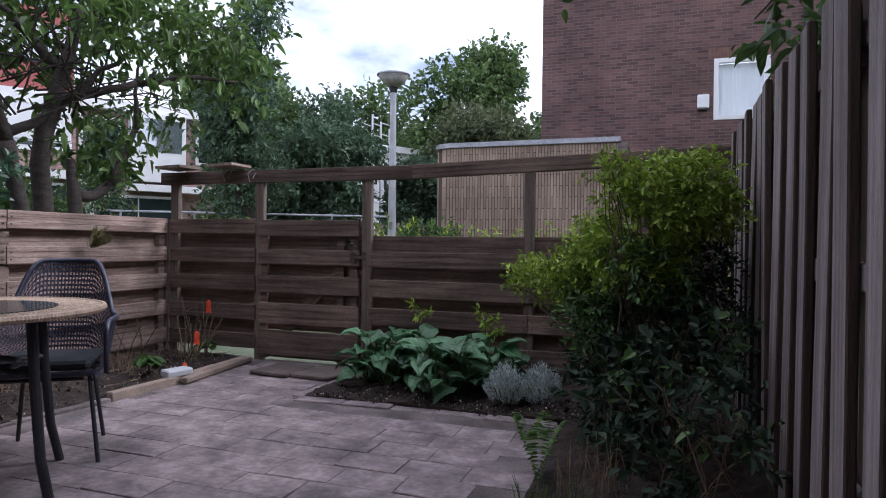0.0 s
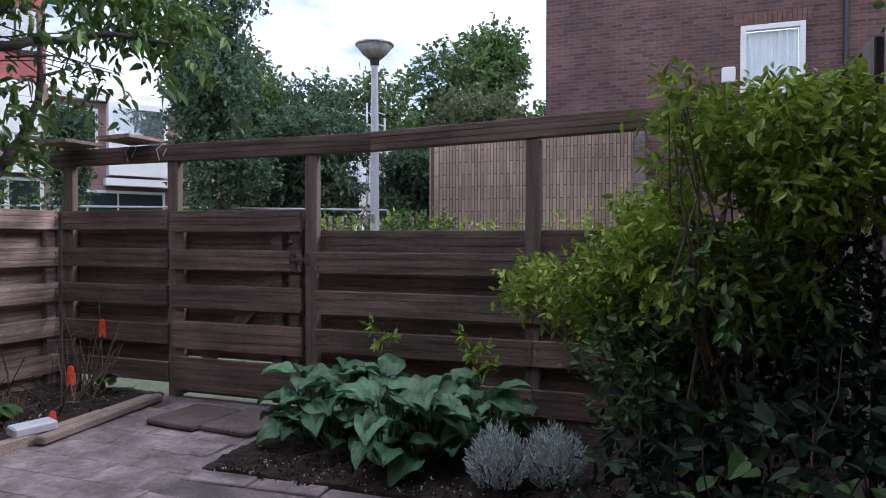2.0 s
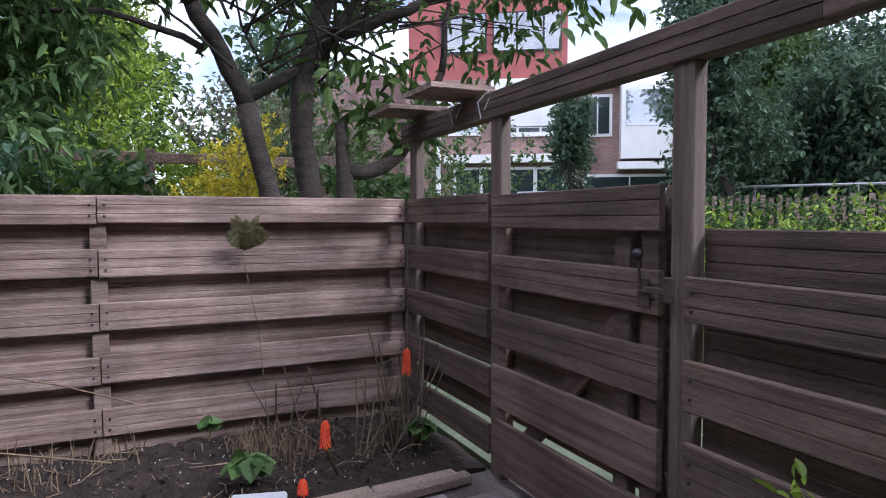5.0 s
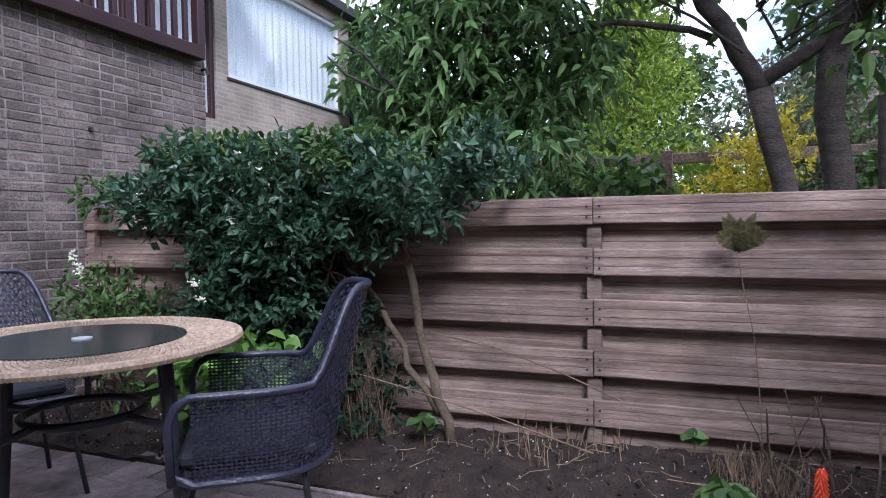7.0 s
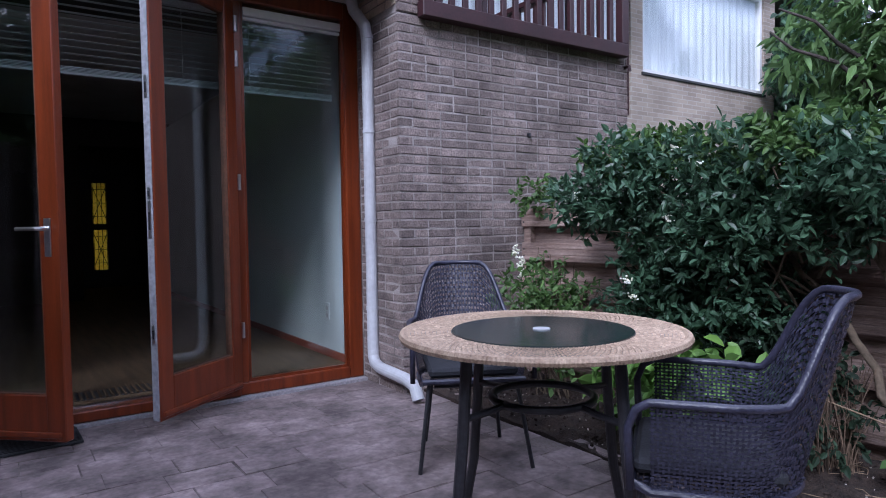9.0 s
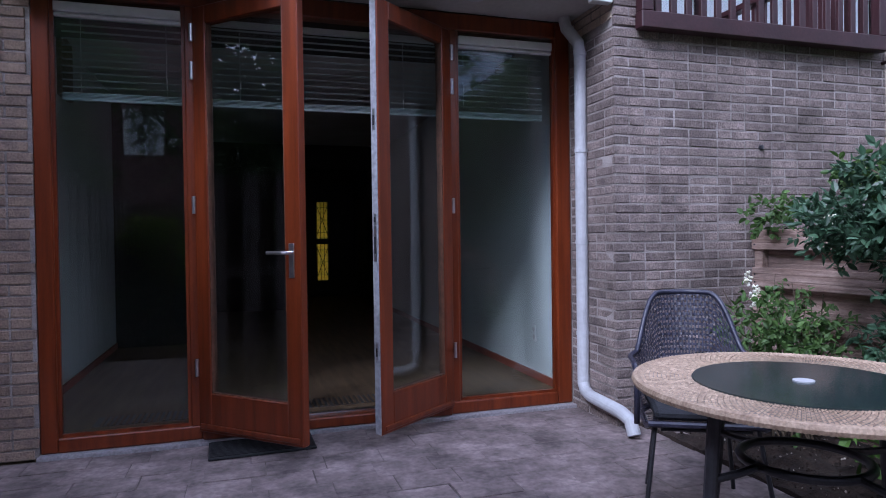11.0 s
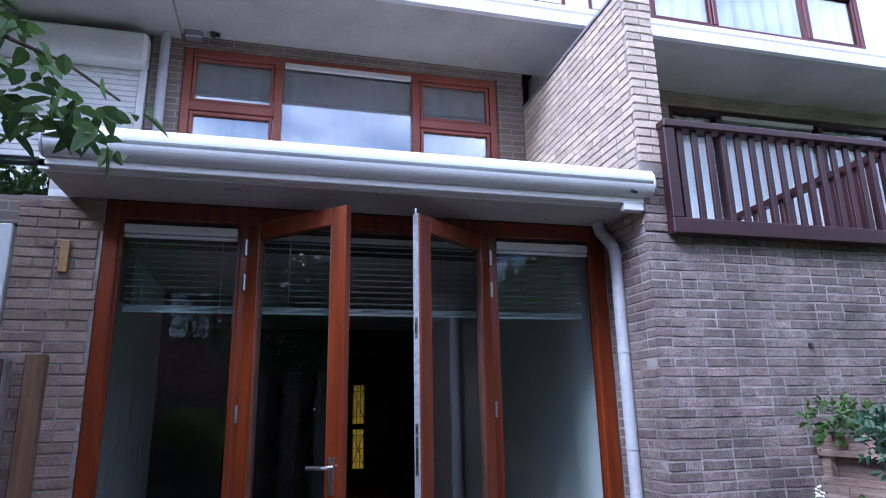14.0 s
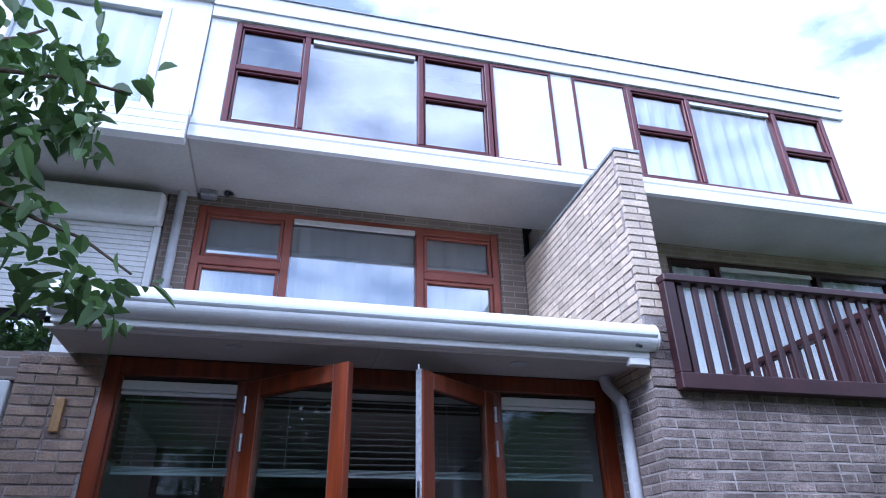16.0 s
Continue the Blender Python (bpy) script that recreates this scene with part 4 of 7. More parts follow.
while y < YB - 0.05:
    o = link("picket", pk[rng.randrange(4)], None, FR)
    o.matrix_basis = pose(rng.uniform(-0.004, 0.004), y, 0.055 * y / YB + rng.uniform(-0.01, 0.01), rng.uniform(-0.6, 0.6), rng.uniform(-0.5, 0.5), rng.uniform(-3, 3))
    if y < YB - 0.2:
        # back row takes the same shade-dark brown
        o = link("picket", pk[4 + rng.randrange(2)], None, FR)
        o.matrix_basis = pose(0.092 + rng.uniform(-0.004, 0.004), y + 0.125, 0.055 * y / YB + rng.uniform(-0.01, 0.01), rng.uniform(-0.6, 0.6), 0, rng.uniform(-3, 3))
    y += 0.25
for z in (0.35, 0.95, 1.55):
    part("cross_rail", box(0.028, 0.078, 0.0, YB, z - 0.035, z + 0.035, 0.004), WOOD_PICKET, FR)
for yy in (0.06, 1.9, 3.7, YB - 0.02):
    part("post", box(0.022, 0.09, yy - 0.035, yy + 0.035, -0.05, 1.72, 0.004), WOOD_PICKET, FR)
part("end_post", box(-0.16, -0.06, -0.0, 0.07, 0.0, 1.74, 0.006), WOOD_BROWN, FR, "dark weathered wooden post against the pier")

window("window_10", 3.73, 4.9, -0.02, 0.35, 2.5, (), WHITE, "white framed garden window of the adjoining house", bar=0.08, glass=SKYGLASS)
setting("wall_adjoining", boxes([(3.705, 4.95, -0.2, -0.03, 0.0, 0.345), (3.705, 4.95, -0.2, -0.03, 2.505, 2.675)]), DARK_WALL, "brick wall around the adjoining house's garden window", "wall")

# added backing, dark so that the upper windows seem to open on unlit rooms
setting("wall_backing", boxes([(-4.9, 6.2, -3.6, -3.5, 2.86, 4.7), (-3.6, 4.75, -3.6, -3.5, 4.82, 6.3), (-11.4, -4.9, -3.6, -3.5, 0.0, 4.7), (3.62, 4.9, -2.6, -2.5, 0.0, 2.6)]), DARKROOM, "plain dark backing walls added behind the upper windows", "wall")


# ---- paving and beds ----
def bed_mound(x, y):
    return 0.02 + 0.018 * math.sin(x * 7.1 + y * 3.3) + 0.014 * math.sin(x * 15.0 - y * 11.0) + 0.010 * math.sin(y * 29 + x * 23)


def soil_bed(name, x0, x1, y0, y1, label, step=0.035, edge=None):
    nx, ny = int((x1 - x0) / step), int((y1 - y0) / step)
    bm = bmesh.new()
    g = [[bm.verts.new((x0 + (x1 - x0) * i / nx, y0 + (y1 - y0) * j / ny, 0)) for j in range(ny + 1)] for i in range(nx + 1)]
    for i in range(nx + 1):
        for j in range(ny + 1):
            v = g[i][j]
            rim = min(1.0, 6 * min(i / nx, 1 - i / nx, j / ny, 1 - j / ny) + 0.2)
            v.co.z = 0.012 + rim * bed_mound(v.co.x, v.co.y) + rng.uniform(-0.007, 0.007)
    for i in range(nx):
        for j in range(ny):
            bm.faces.new((g[i][j], g[i + 1][j], g[i + 1][j + 1], g[i][j + 1]))
    ring = [g[i][0] for i in range(nx + 1)] + [g[nx][j] for j in range(1, ny + 1)] + [g[i][ny] for i in range(nx - 1, -1, -1)] + [g[0][j] for j in range(ny - 1, 0, -1)]
    low = [bm.verts.new((v.co.x, v.co.y, -0.06)) for v in ring]
    for k in range(len(ring)):
        bm.faces.new((ring[k], low[k], low[(k + 1) % len(ring)], ring[(k + 1) % len(ring)]))
    o = part(name, bm, SOIL)
    return tagged(o, label, "soil", kind="structure")


BED_X = -0.20
soil_bed("soil_1", XL - 0.03, BED_X, EXT_Y, YB + 0.02, "dark crumbly garden soil along the pale fence")
soil_bed("soil_2", 0.96, XR, 4.40, YB + 0.05, "dark garden soil along the back fence")
soil_bed("soil_3", 2.66, XR, 2.95, 4.398, "dark garden soil along the picket fence")

PEBBLE = material("pale_bark_and_stone_bits", (0.50, 0.46, 0.42), 0.9, (0.14, 0.11, 0.09), 40, 0.3, 90, vary=0.5, island=True)


def scatter_bits(name, areas, n, size, mat, label, category, z=0.03):
    bm = bmesh.new()
    for _ in range(n):
        x0, x1, y0, y1 = rng.choice(areas)
        x, y = rng.uniform(x0, x1), rng.uniform(y0, y1)
        s = size * rng.uniform(0.4, 1.3)
        m = pose(x, y, bed_mound(x, y) + 0.012 + s * 0.15, rng.uniform(0, 360), rng.uniform(0, 360), rng.uniform(0, 360)) @ Matrix.Diagonal((s * rng.uniform(0.5, 1.3), s * rng.uniform(0.5, 1), s * 0.4, 1))
        bmesh.ops.create_icosphere(bm, subdivisions=1, radius=0.5, matrix=m)
    return tagged(part(name, bm, mat), label, category, kind="stuff")


AREAS = [(XL + 0.02, BED_X - 0.03, 2.6, 5.3), (1.05, 2.9, 4.35, 4.7), (XL + 0.02, BED_X - 0.03, 0.7, 2.6)]
scatter_bits("soil_crumbs", AREAS, 1400, 0.024, SOIL, "small crumbs of dark soil on the beds", "soil crumbs")
scatter_bits("soil_bits", AREAS, 800, 0.014, PEBBLE, "pale bark and stone bits on the soil", "bark bits")

STRAW = material("dry_straw_stems", (0.29, 0.205, 0.13), 0.85, (0.12, 0.082, 0.052), 8, 0.2, 60, vary=0.4, island=True)
# straw at about half tone: the shade under shrubs is in the colour
CANE_DRY = material("shaded_dry_stems", (0.15, 0.10, 0.065), 0.9, (0.07, 0.047, 0.03), 8, 0.2, 60, vary=0.4, island=True)
STEM = material("brown_green_stems", (0.16, 0.13, 0.06), 0.8, (0.09, 0.07, 0.035), 8, 0.2, 60, vary=0.3, island=True)
bm = bmesh.new()
for _ in range(150):
    x, y = rng.uniform(XL + 0.05, BED_X - 0.05), rng.uniform(2.4, 5.25)
    a, L = rng.uniform(0, 6.3), 0.03 + 0.22 * rng.random() ** 2.5
    z = bed_mound(x, y) + 0.03
    add_tube(bm, [(x, y, z), (x + L * 0.5 * math.cos(a), y + L * 0.5 * math.sin(a), z + rng.uniform(0, 0.03)), (x + L * math.cos(a + 0.2), y + L * math.sin(a + 0.2), z + rng.uniform(-0.005, 0.03))], 0.0018, 4)
tagged(part("dry_stems", bm, STRAW), "dry pale stems lying on the soil", "straw", kind="stuff")


def stem_tuft(name, x, y, n, high, spread, mat, label, thick=0.003):
    bm = bmesh.new()
    for _ in range(n):
        a, r = rng.uniform(0, 6.3), spread * math.sqrt(rng.random())
        bx, by = x + r * math.cos(a), y + r * math.sin(a)
        h = high * rng.uniform(0.4, 1.1)
        lx, ly = rng.uniform(-0.3, 0.3) * h, rng.uniform(-0.3, 0.3) * h
        add_tube(bm, [(bx, by, 0.0), (bx + lx * 0.4, by + ly * 0.4, h * 0.55), (bx + lx, by + ly, h)], [thick, thick * 0.8, thick * 0.4], 4)
    return tagged(part(name, bm, mat), label, "dead stems", kind="stuff")


stem_tuft("dead_clump", -0.80, 4.55, 90, 0.14, 0.15, STRAW, "clump of cut dry brown stems in the soil")
stem_tuft("dead_clump", -0.86, 2.78, 130, 0.52, 0.14, CANE_DRY, "bundle of dry brown stems below the shrub")
CANE = material("bare_grey_brown_canes", (0.17, 0.125, 0.085), 0.85, (0.085, 0.06, 0.042), 10, 0.4, 70, vary=0.35, island=True)


def cane_fan(name, x, y, n, low, high, lean, label):
    """Bare canes leaning out of one root, some with short side shoots."""
    bm = bmesh.new()
    for _ in range(n):
        a = rng.uniform(0, 6.3)
        h, q = rng.uniform(low, high), rng.uniform(0.2, 1.0) * lean
        b0 = Vector((x + rng.gauss(0, 0.05), y + rng.gauss(0, 0.05), 0.0))
        e = b0 + Vector((q * math.cos(a), q * math.sin(a), h))
        e.x = min(max(e.x, XL + 0.04), -0.16)
        e.y = min(e.y, YB - 0.04)
        m = b0.lerp(e, 0.5) + Vector((rng.gauss(0, 0.015), rng.gauss(0, 0.015), 0.02))
        t = rng.uniform(0.003, 0.0065)
        add_tube(bm, [b0, m, e], [t, t * 0.85, t * 0.6], 5)
        for _ in range(rng.randrange(3)):
            p = m.lerp(e, rng.uniform(0.3, 0.95))
            add_tube(bm, [p, p + Vector((rng.gauss(0, 0.035), rng.gauss(0, 0.035), rng.uniform(0.0, 0.05)))], [t * 0.5, t * 0.25], 4)
    return tagged(part(name, bm, CANE), label, "dead stems", kind="stuff")


cane_fan("dead_clump", -0.55, 5.15, 18, 0.25, 0.60, 0.22, "bare brown canes leaning out of the fence corner")
cane_fan("dead_clump", -0.45, 4.92, 14, 0.12, 0.42, 0.30, "tangle of bare brown canes around the torch lilies")
cane_fan("dead_clump", -0.85, 4.75, 7, 0.20, 0.40, 0.25, "few bare brown stalks before the pale fence")
stem_tuft("dead_clump", -0.70, 4.62, 110, 0.15, 0.17, STRAW, "matted dry brown stalks around the torch lilies", 0.0025)
stem_tuft("dead_clump", -0.95, 3.75, 90, 0.15, 0.34, STRAW, "low stubble of dry stems along the fence")

# edging of the left bed
ed = tagged(new("edging_1"), "low pale concrete edging along the soil bed", "edging", kind="structure")
pts = [(EXT_Y + 0.22, -0.29), (1.4, -0.31), (2.5, -0.21), (3.2, -0.22), (3.85, -0.12), (4.5, -0.10), (5.25, -0.14)]
for (ya, xa), (yb, xb) in zip(pts, pts[1:]):
    L = math.hypot(yb - ya, xb - xa)
    n = max(1, round(L / 0.5))
    for k in range(n):
        f0, f1 = k / n, (k + 1) / n
        mx, my = xa + (xb - xa) * (f0 + f1) / 2, ya + (yb - ya) * (f0 + f1) / 2
        o = part("edging_stone", box(-0.03, 0.03, -L / n / 2 + 0.004, L / n / 2 - 0.004, -0.05, 0.045 if my > 3.9 else 0.016, 0.006), KERB if my > 3.9 else PAVER, ed)
        o.matrix_basis = pose(mx, my, rng.uniform(-0.008, 0.008), rng.uniform(-1, 1), rng.uniform(-3, 3), math.degrees(math.atan2(-(xb - xa), yb - ya)) + rng.uniform(-1, 1))
ed2 = tagged(new("edging_2"), "low concrete edging round the back bed", "edging", kind="structure")
for (xa, ya), (xb, yb) in (((0.95, 5.05), (0.93, 4.37)), ((0.93, 4.345), (1.6, 4.365)), ((1.6, 4.365), (2.2, 4.37)), ((2.2, 4.37), (2.62, 4.33))):
    L = math.hypot(xb - xa, yb - ya)
    n = max(1, round(L / 0.3))
    for k in range(n):
        f = (k + 0.5) / n
        o = part("edging_stone", box(-L / n / 2 + 0.003, L / n / 2 - 0.003, -0.055, 0.055, -0.05, 0.004, 0.005), PAVER, ed2)
        o.matrix_basis = pose(xa + (xb - xa) * f, ya + (yb - ya) * f, rng.uniform(-0.004, 0.004), rng.uniform(-1, 1), rng.uniform(-1, 1), math.degrees(math.atan2(yb - ya, xb - xa)))

# stepping slabs in front of the gate
for x, y, r in ((0.385, 5.035, -6), (0.745, 5.04, -6)):
    o = part("step_slab", box(-0.172, 0.172, -0.19, 0.19, 0.0, 0.028, 0.006), SLAB)
    o.matrix_basis = pose(x, y, 0.002, 0, 0, r)
    tagged(o, "flat dark grey slab lying before the gate", "slab", "slabs before the gate")
o = part("brick_piece", box(-0.10, 0.10, -0.05, 0.05, 0.0, 0.05, 0.008), PIPE)
o.matrix_basis = pose(-0.115, 4.44, 0.046, 3, 0, 75)
tagged(o, "loose pale grey brick on the bed edging", "brick")
o = part("edging_plank", box(-0.03, 0.03, -0.45, 0.45, 0, 0.045, 0.008), KERB)
o.matrix_basis = pose(-0.07, 4.85, 0.0, 0, 0, 6)
tagged(o, "pale wooden plank edging beside the soil bed", "plank")

# door mat
mat_ = tagged(new("door_mat"), "black rubber door mat on the paving", "mat")
mat_.matrix_basis = pose(2.07, 0.20, 0.003, 0, 0, 2)
part("mat_base", box(-0.29, 0.29, -0.14, 0.16, 0, 0.012, 0.003), RUBBER, mat_)
for k in range(14):
    part("rib", box(-0.28, 0.28, -0.13 + k * 0.02, -0.12 + k * 0.02, 0.012, 0.017), RUBBER, mat_)


# ---- garden furniture ----
def wicker_shell():
    """Woven tub shell: horizontal and upright strands that pass over and under."""
    NU, NV = 80, 22
    bm = bmesh.new()

    def at(u, v):
        # straight arms, then a half round back
        arc, side = math.pi * 0.235, 0.18
        d = u * (arc + 2 * side) - side
        if d < 0 or d > arc:
            s = -1 if d < 0 else 1
            over = -d if d < 0 else d - arc
            x, y, n, c = over, s * (0.235 + 0.045 * v), Vector((0, s, 0)), 0.0
        else:
            a = -math.pi / 2 + d / 0.235
            c = math.cos(a)
            rx, ry = 0.215 + v * 0.135 * c, 0.235 + 0.045 * v
            x, y, n = -c * rx, math.sin(a) * ry, Vector((-c, math.sin(a), 0))
        f = min(1.0, max(0.0, (c - 0.50) / 0.42))
        rim = 0.235 + 0.27 * f * f * (3 - 2 * f)
        z = 0.40 + rim * v - 0.02 * (1 - v)
        return Vector((x, y, z)), n

    def quad(p, q, r, s):
        bm.faces.new([bm.verts.new(v) for v in (p, q, r, s)])

    for i in range(NU):
        for j in range(NV):
            over = 0.003 if (i + j) % 2 else -0.003
            u0, u1 = i / NU, (i + 1) / NU
            v0, v1 = (j + 0.26) / NV, (j + 0.74) / NV
            (a, n), (b, n2), (c, n3), (d, n4) = at(u0, v0), at(u1, v0), at(u1, v1), at(u0, v1)
            (e, ne), (f, nf) = at((u0 + u1) / 2, v0), at((u0 + u1) / 2, v1)
            quad(a, e + ne * over, f + nf * over, d)
            quad(e + ne * over, b, c, f + nf * over)
            u2, u3 = (i + 0.26) / NU, (i + 0.74) / NU
            w0, w1 = j / NV, (j + 1) / NV
            (a, n), (b, _), (c, _), (d, _) = at(u2, w0), at(u3, w0), at(u3, w1), at(u2, w1)
            quad(a - n * over, b - n * over, c - n * over, d - n * over)
    rimline = [at(k / 60, 1.0)[0] for k in range(61)]
    low = [at(k / 60, 0.0)[0] for k in range(61)]
    return bm, rimline, low


def garden_chair():
    ch = tagged(new("garden_chair"), "dark blue-grey woven resin garden armchair on thin black legs", "chair", "chairs at the garden table")
    bm, rim, low = wicker_shell()
    part("shell", bm, WICKER, ch)
    front = [rim[0], rim[0] + Vector((0.035, 0.0, -0.02)), rim[0] + Vector((0.055, 0.0, -0.07)), Vector((rim[0].x + 0.05, rim[0].y, 0.40))]
    front2 = [Vector((p.x, -p.y, p.z)) for p in front]
    part("rim", tube(front[::-1] + rim + front2[1:], 0.012, 8), WICKER, ch, "", True)
    bm = bmesh.new()
    n = 30
    for i in range(n):
        for j in range(n):
            x0, x1 = -0.22 + 0.45 * i / n, -0.22 + 0.45 * (i + 0.8) / n
            y0, y1 = -0.24 + 0.48 * j / n, -0.24 + 0.48 * (j + 0.8) / n
            if x0 < 0 and (x0 / 0.23) ** 2 + (y0 / 0.245) ** 2 > 1:
                continue
            z = 0.405 + (0.004 if (i + j) % 2 else 0) - 0.02 * math.exp(-((x0 - 0.05) ** 2 + y0 ** 2) * 14)
            bm.faces.new([bm.verts.new(v) for v in ((x0, y0, z), (x1, y0, z), (x1, y1, z), (x0, y1, z))])
    part("seat", bm, WICKER, ch)
    part("seat_cushion", box(-0.16, 0.225, -0.205, 0.205, 0.414, 0.458, 0.014), CUSHION, ch, "flat black seat cushion")
    part("seat_frame", tube(low + [Vector((0.23, -low[0].y, 0.40)), Vector((0.23, low[0].y, 0.40)), low[0]], 0.013, 8), WICKER, ch)
    for sx, sy in ((0.245, 0.225), (0.245, -0.225), (-0.15, 0.17), (-0.15, -0.17)):
        part("leg", tube([(sx * 0.8, sy * 0.9, 0.385), (sx * 1.12, sy * 1.14, 0.0)], 0.010, 8), BLACK_METAL, ch)
    part("leg_brace", tube([(0.19, 0.18, 0.37), (0.19, -0.18, 0.37)], 0.009, 8), BLACK_METAL, ch)
    part("leg_brace", tube([(-0.12, 0.15, 0.37), (-0.12, -0.15, 0.37)], 0.009, 8), BLACK_METAL, ch)
    return ch


CUSHION = material("black_outdoor_fabric", (0.022, 0.023, 0.030), 0.9, (0.014, 0.015, 0.02), 12, 0.3, 160)
chair = garden_chair()
chair.matrix_basis = pose(0.238, 1.635, 0, 0, 0, 62)
copy_thing(chair, pose(0.37, 3.045, 0, 0, 0, -54))

tb = thing("garden_table", 0.562, 2.51, 0, 2, "round garden table with a woven rattan rim and dark glass centre", "table")
bm = bmesh.new()
SEG = 240
for c in range(13):
    r0 = 0.313 + c * 0.0127
    for k in range(SEG):
        a0, a1 = 2 * math.pi * k / SEG, 2 * math.pi * (k + 0.86) / SEG
        up = 0.0015 if (k + c) % 2 else 0.0
        r1 = r0 + 0.0113
        am = (a0 + a1) / 2
        z0 = 0.738
        pts = [(r0, a0, z0), (r1, a0, z0), (r1, am, z0 + 0.0022 + up), (r0, am, z0 + 0.0022 + up), (r1, a1, z0), (r0, a1, z0)]
        vs = [bm.verts.new((r * math.cos(a), r * math.sin(a), z)) for r, a, z in pts]
        bm.faces.new((vs[0], vs[1], vs[2], vs[3]))
        bm.faces.new((vs[3], vs[2], vs[4], vs[5]))
part("woven_top", bm, RATTAN, tb)
bm = bmesh.new()
N2 = 230
rings = []
for k in range(N2 * 2):
    a = math.pi * k / N2
    rr = 0.0150 if k % 2 else 0.0132
    rings.append([bm.verts.new(((0.478 + rr * math.cos(t)) * math.cos(a), (0.478 + rr * math.cos(t)) * math.sin(a), 0.732 + rr * 1.05 * math.sin(t))) for t in [2 * math.pi * j / 7 for j in range(7)]])
for k in range(N2 * 2):
    p, q = rings[k], rings[(k + 1) % (N2 * 2)]
    for j in range(7):
        bm.faces.new((p[j], p[(j + 1) % 7], q[(j + 1) % 7], q[j]))
part("wrapped_rim", bm, RATTAN, tb)
part("under_plate", tube([(0, 0, 0.716), (0, 0, 0.729)], 0.47, 64), BLACK_METAL, tb)
DARK_GLASS = material("dark_green_grey_table_glass", (0.022, 0.034, 0.034), 0.12, (0.03, 0.042, 0.04), 2, 0.0, 20, stain=0.1)
part("glass_disc", tube([(0, 0, 0.730), (0, 0, 0.7435)], 0.310, 72), DARK_GLASS, tb, "dark green-grey glass disc")
part("parasol_plug", tube([(0, 0, 0.7437), (0, 0, 0.7475)], 0.030, 24), PIPE, tb, "pale round parasol plug")
for a in (0, 90, 180, 270):
    ca, sa = math.cos(radians(a)), math.sin(radians(a))
    part("leg", tube([(0.33 * ca, 0.33 * sa, 0.716), (0.35 * ca, 0.35 * sa, 0.45), (0.38 * ca, 0.38 * sa, 0.18), (0.43 * ca, 0.43 * sa, 0.0)], 0.019, 12), BLACK_METAL, tb)
    part("stretcher", tube([(0.347 * ca, 0.347 * sa, 0.495), (0.25 * ca, 0.25 * sa, 0.50), (0.175 * ca, 0.175 * sa, 0.51)], 0.012, 8), BLACK_METAL, tb)
part("stretcher_ring", tube([(0.175 * math.cos(t * 0.2618), 0.175 * math.sin(t * 0.2618), 0.51) for t in range(25)], 0.014, 8), BLACK_METAL, tb, "", True)


# ---- plants ----
def leaf_mesh(P, D, L, W, fold=0.25, droop=0.0, seed=0):
    """Folded pointed leaves: places, directions, lengths, widths."""
    r = np.random.default_rng(seed)
    n = len(P)
    D = D / np.maximum(np.linalg.norm(D, axis=1, keepdims=True), 1e-6)
    R = r.normal(size=(n, 3))
    R[:, 2] += 1.6
    S = np.cross(D, R)
    S /= np.maximum(np.linalg.norm(S, axis=1, keepdims=True), 1e-6)
    U = np.cross(S, D)
    L, W = L[:, None], W[:, None]
    base = P
    tip = P + D * L - np.array([0, 0, 1.0]) * (droop * L)
    down = np.array([0, 0, 1.0])
    rows_ = []
    for f, w in ((0.16, 0.33), (0.42, 0.50), (0.72, 0.36)):
        c = P + D * L * f - down * (droop * L * f * f)
        rows_.append((c + S * W * w + U * W * fold * w * 2, c - S * W * w + U * W * fold * w * 2))
    V = np.stack([base, rows_[0][0], rows_[1][0], rows_[2][0], tip, rows_[2][1], rows_[1][1], rows_[0][1]], axis=1).reshape(-1, 3)
    idx = np.arange(n)[:, None] * 8
    F = np.concatenate([idx + np.array([[0, 4, 3, 2, 1]]), idx + np.array([[0, 7, 6, 5, 4]])], axis=0)
    me = bpy.data.meshes.new("leaves")
    me.from_pydata(V.tolist(), [], F.tolist())
    me.update()
    return me


def sprig_points(blobs, sprigs, per, reach, seed, up=0.2, out=0.8, shell=0.45, gaps=0.0, freq=3.0):
    """Leaf places and directions on small twigs spread through ellipsoids (x, y, z, rx, ry, rz)."""
    r = np.random.default_rng(seed)
    B = np.array(blobs, dtype=float)
    vol = (B[:, 3] * B[:, 4] * B[:, 5]) ** 0.75
    k = r.choice(len(B), size=sprigs, p=vol / vol.sum())
    d = r.normal(size=(sprigs, 3))
    d /= np.linalg.norm(d, axis=1, keepdims=True)
    rad = r.random(sprigs) ** shell
    C = B[k, :3] + d * rad[:, None] * B[k, 3:]
    if gaps:
        ph = np.sin(C[:, 0] * freq * 1.3 + seed) + np.sin(C[:, 1] * freq * 1.7 + 2 * seed) + np.sin(C[:, 2] * freq * 1.5 + C[:, 0] * freq)
        keep = ph > -1.6 + 2.2 * gaps
        C, d = C[keep], d[keep]
    ax = d * out + r.normal(size=C.shape) * 0.5
    ax[:, 2] += up
    ax /= np.linalg.norm(ax, axis=1, keepdims=True)
    n = len(C)
    t = np.tile(np.linspace(0, 1, per), n)
    P = np.repeat(C, per, axis=0) + np.repeat(ax, per, axis=0) * (t * reach)[:, None]
    side = r.normal(size=P.shape)
    D = np.repeat(ax, per, axis=0) * 0.5 + side * 0.75
    return P, D


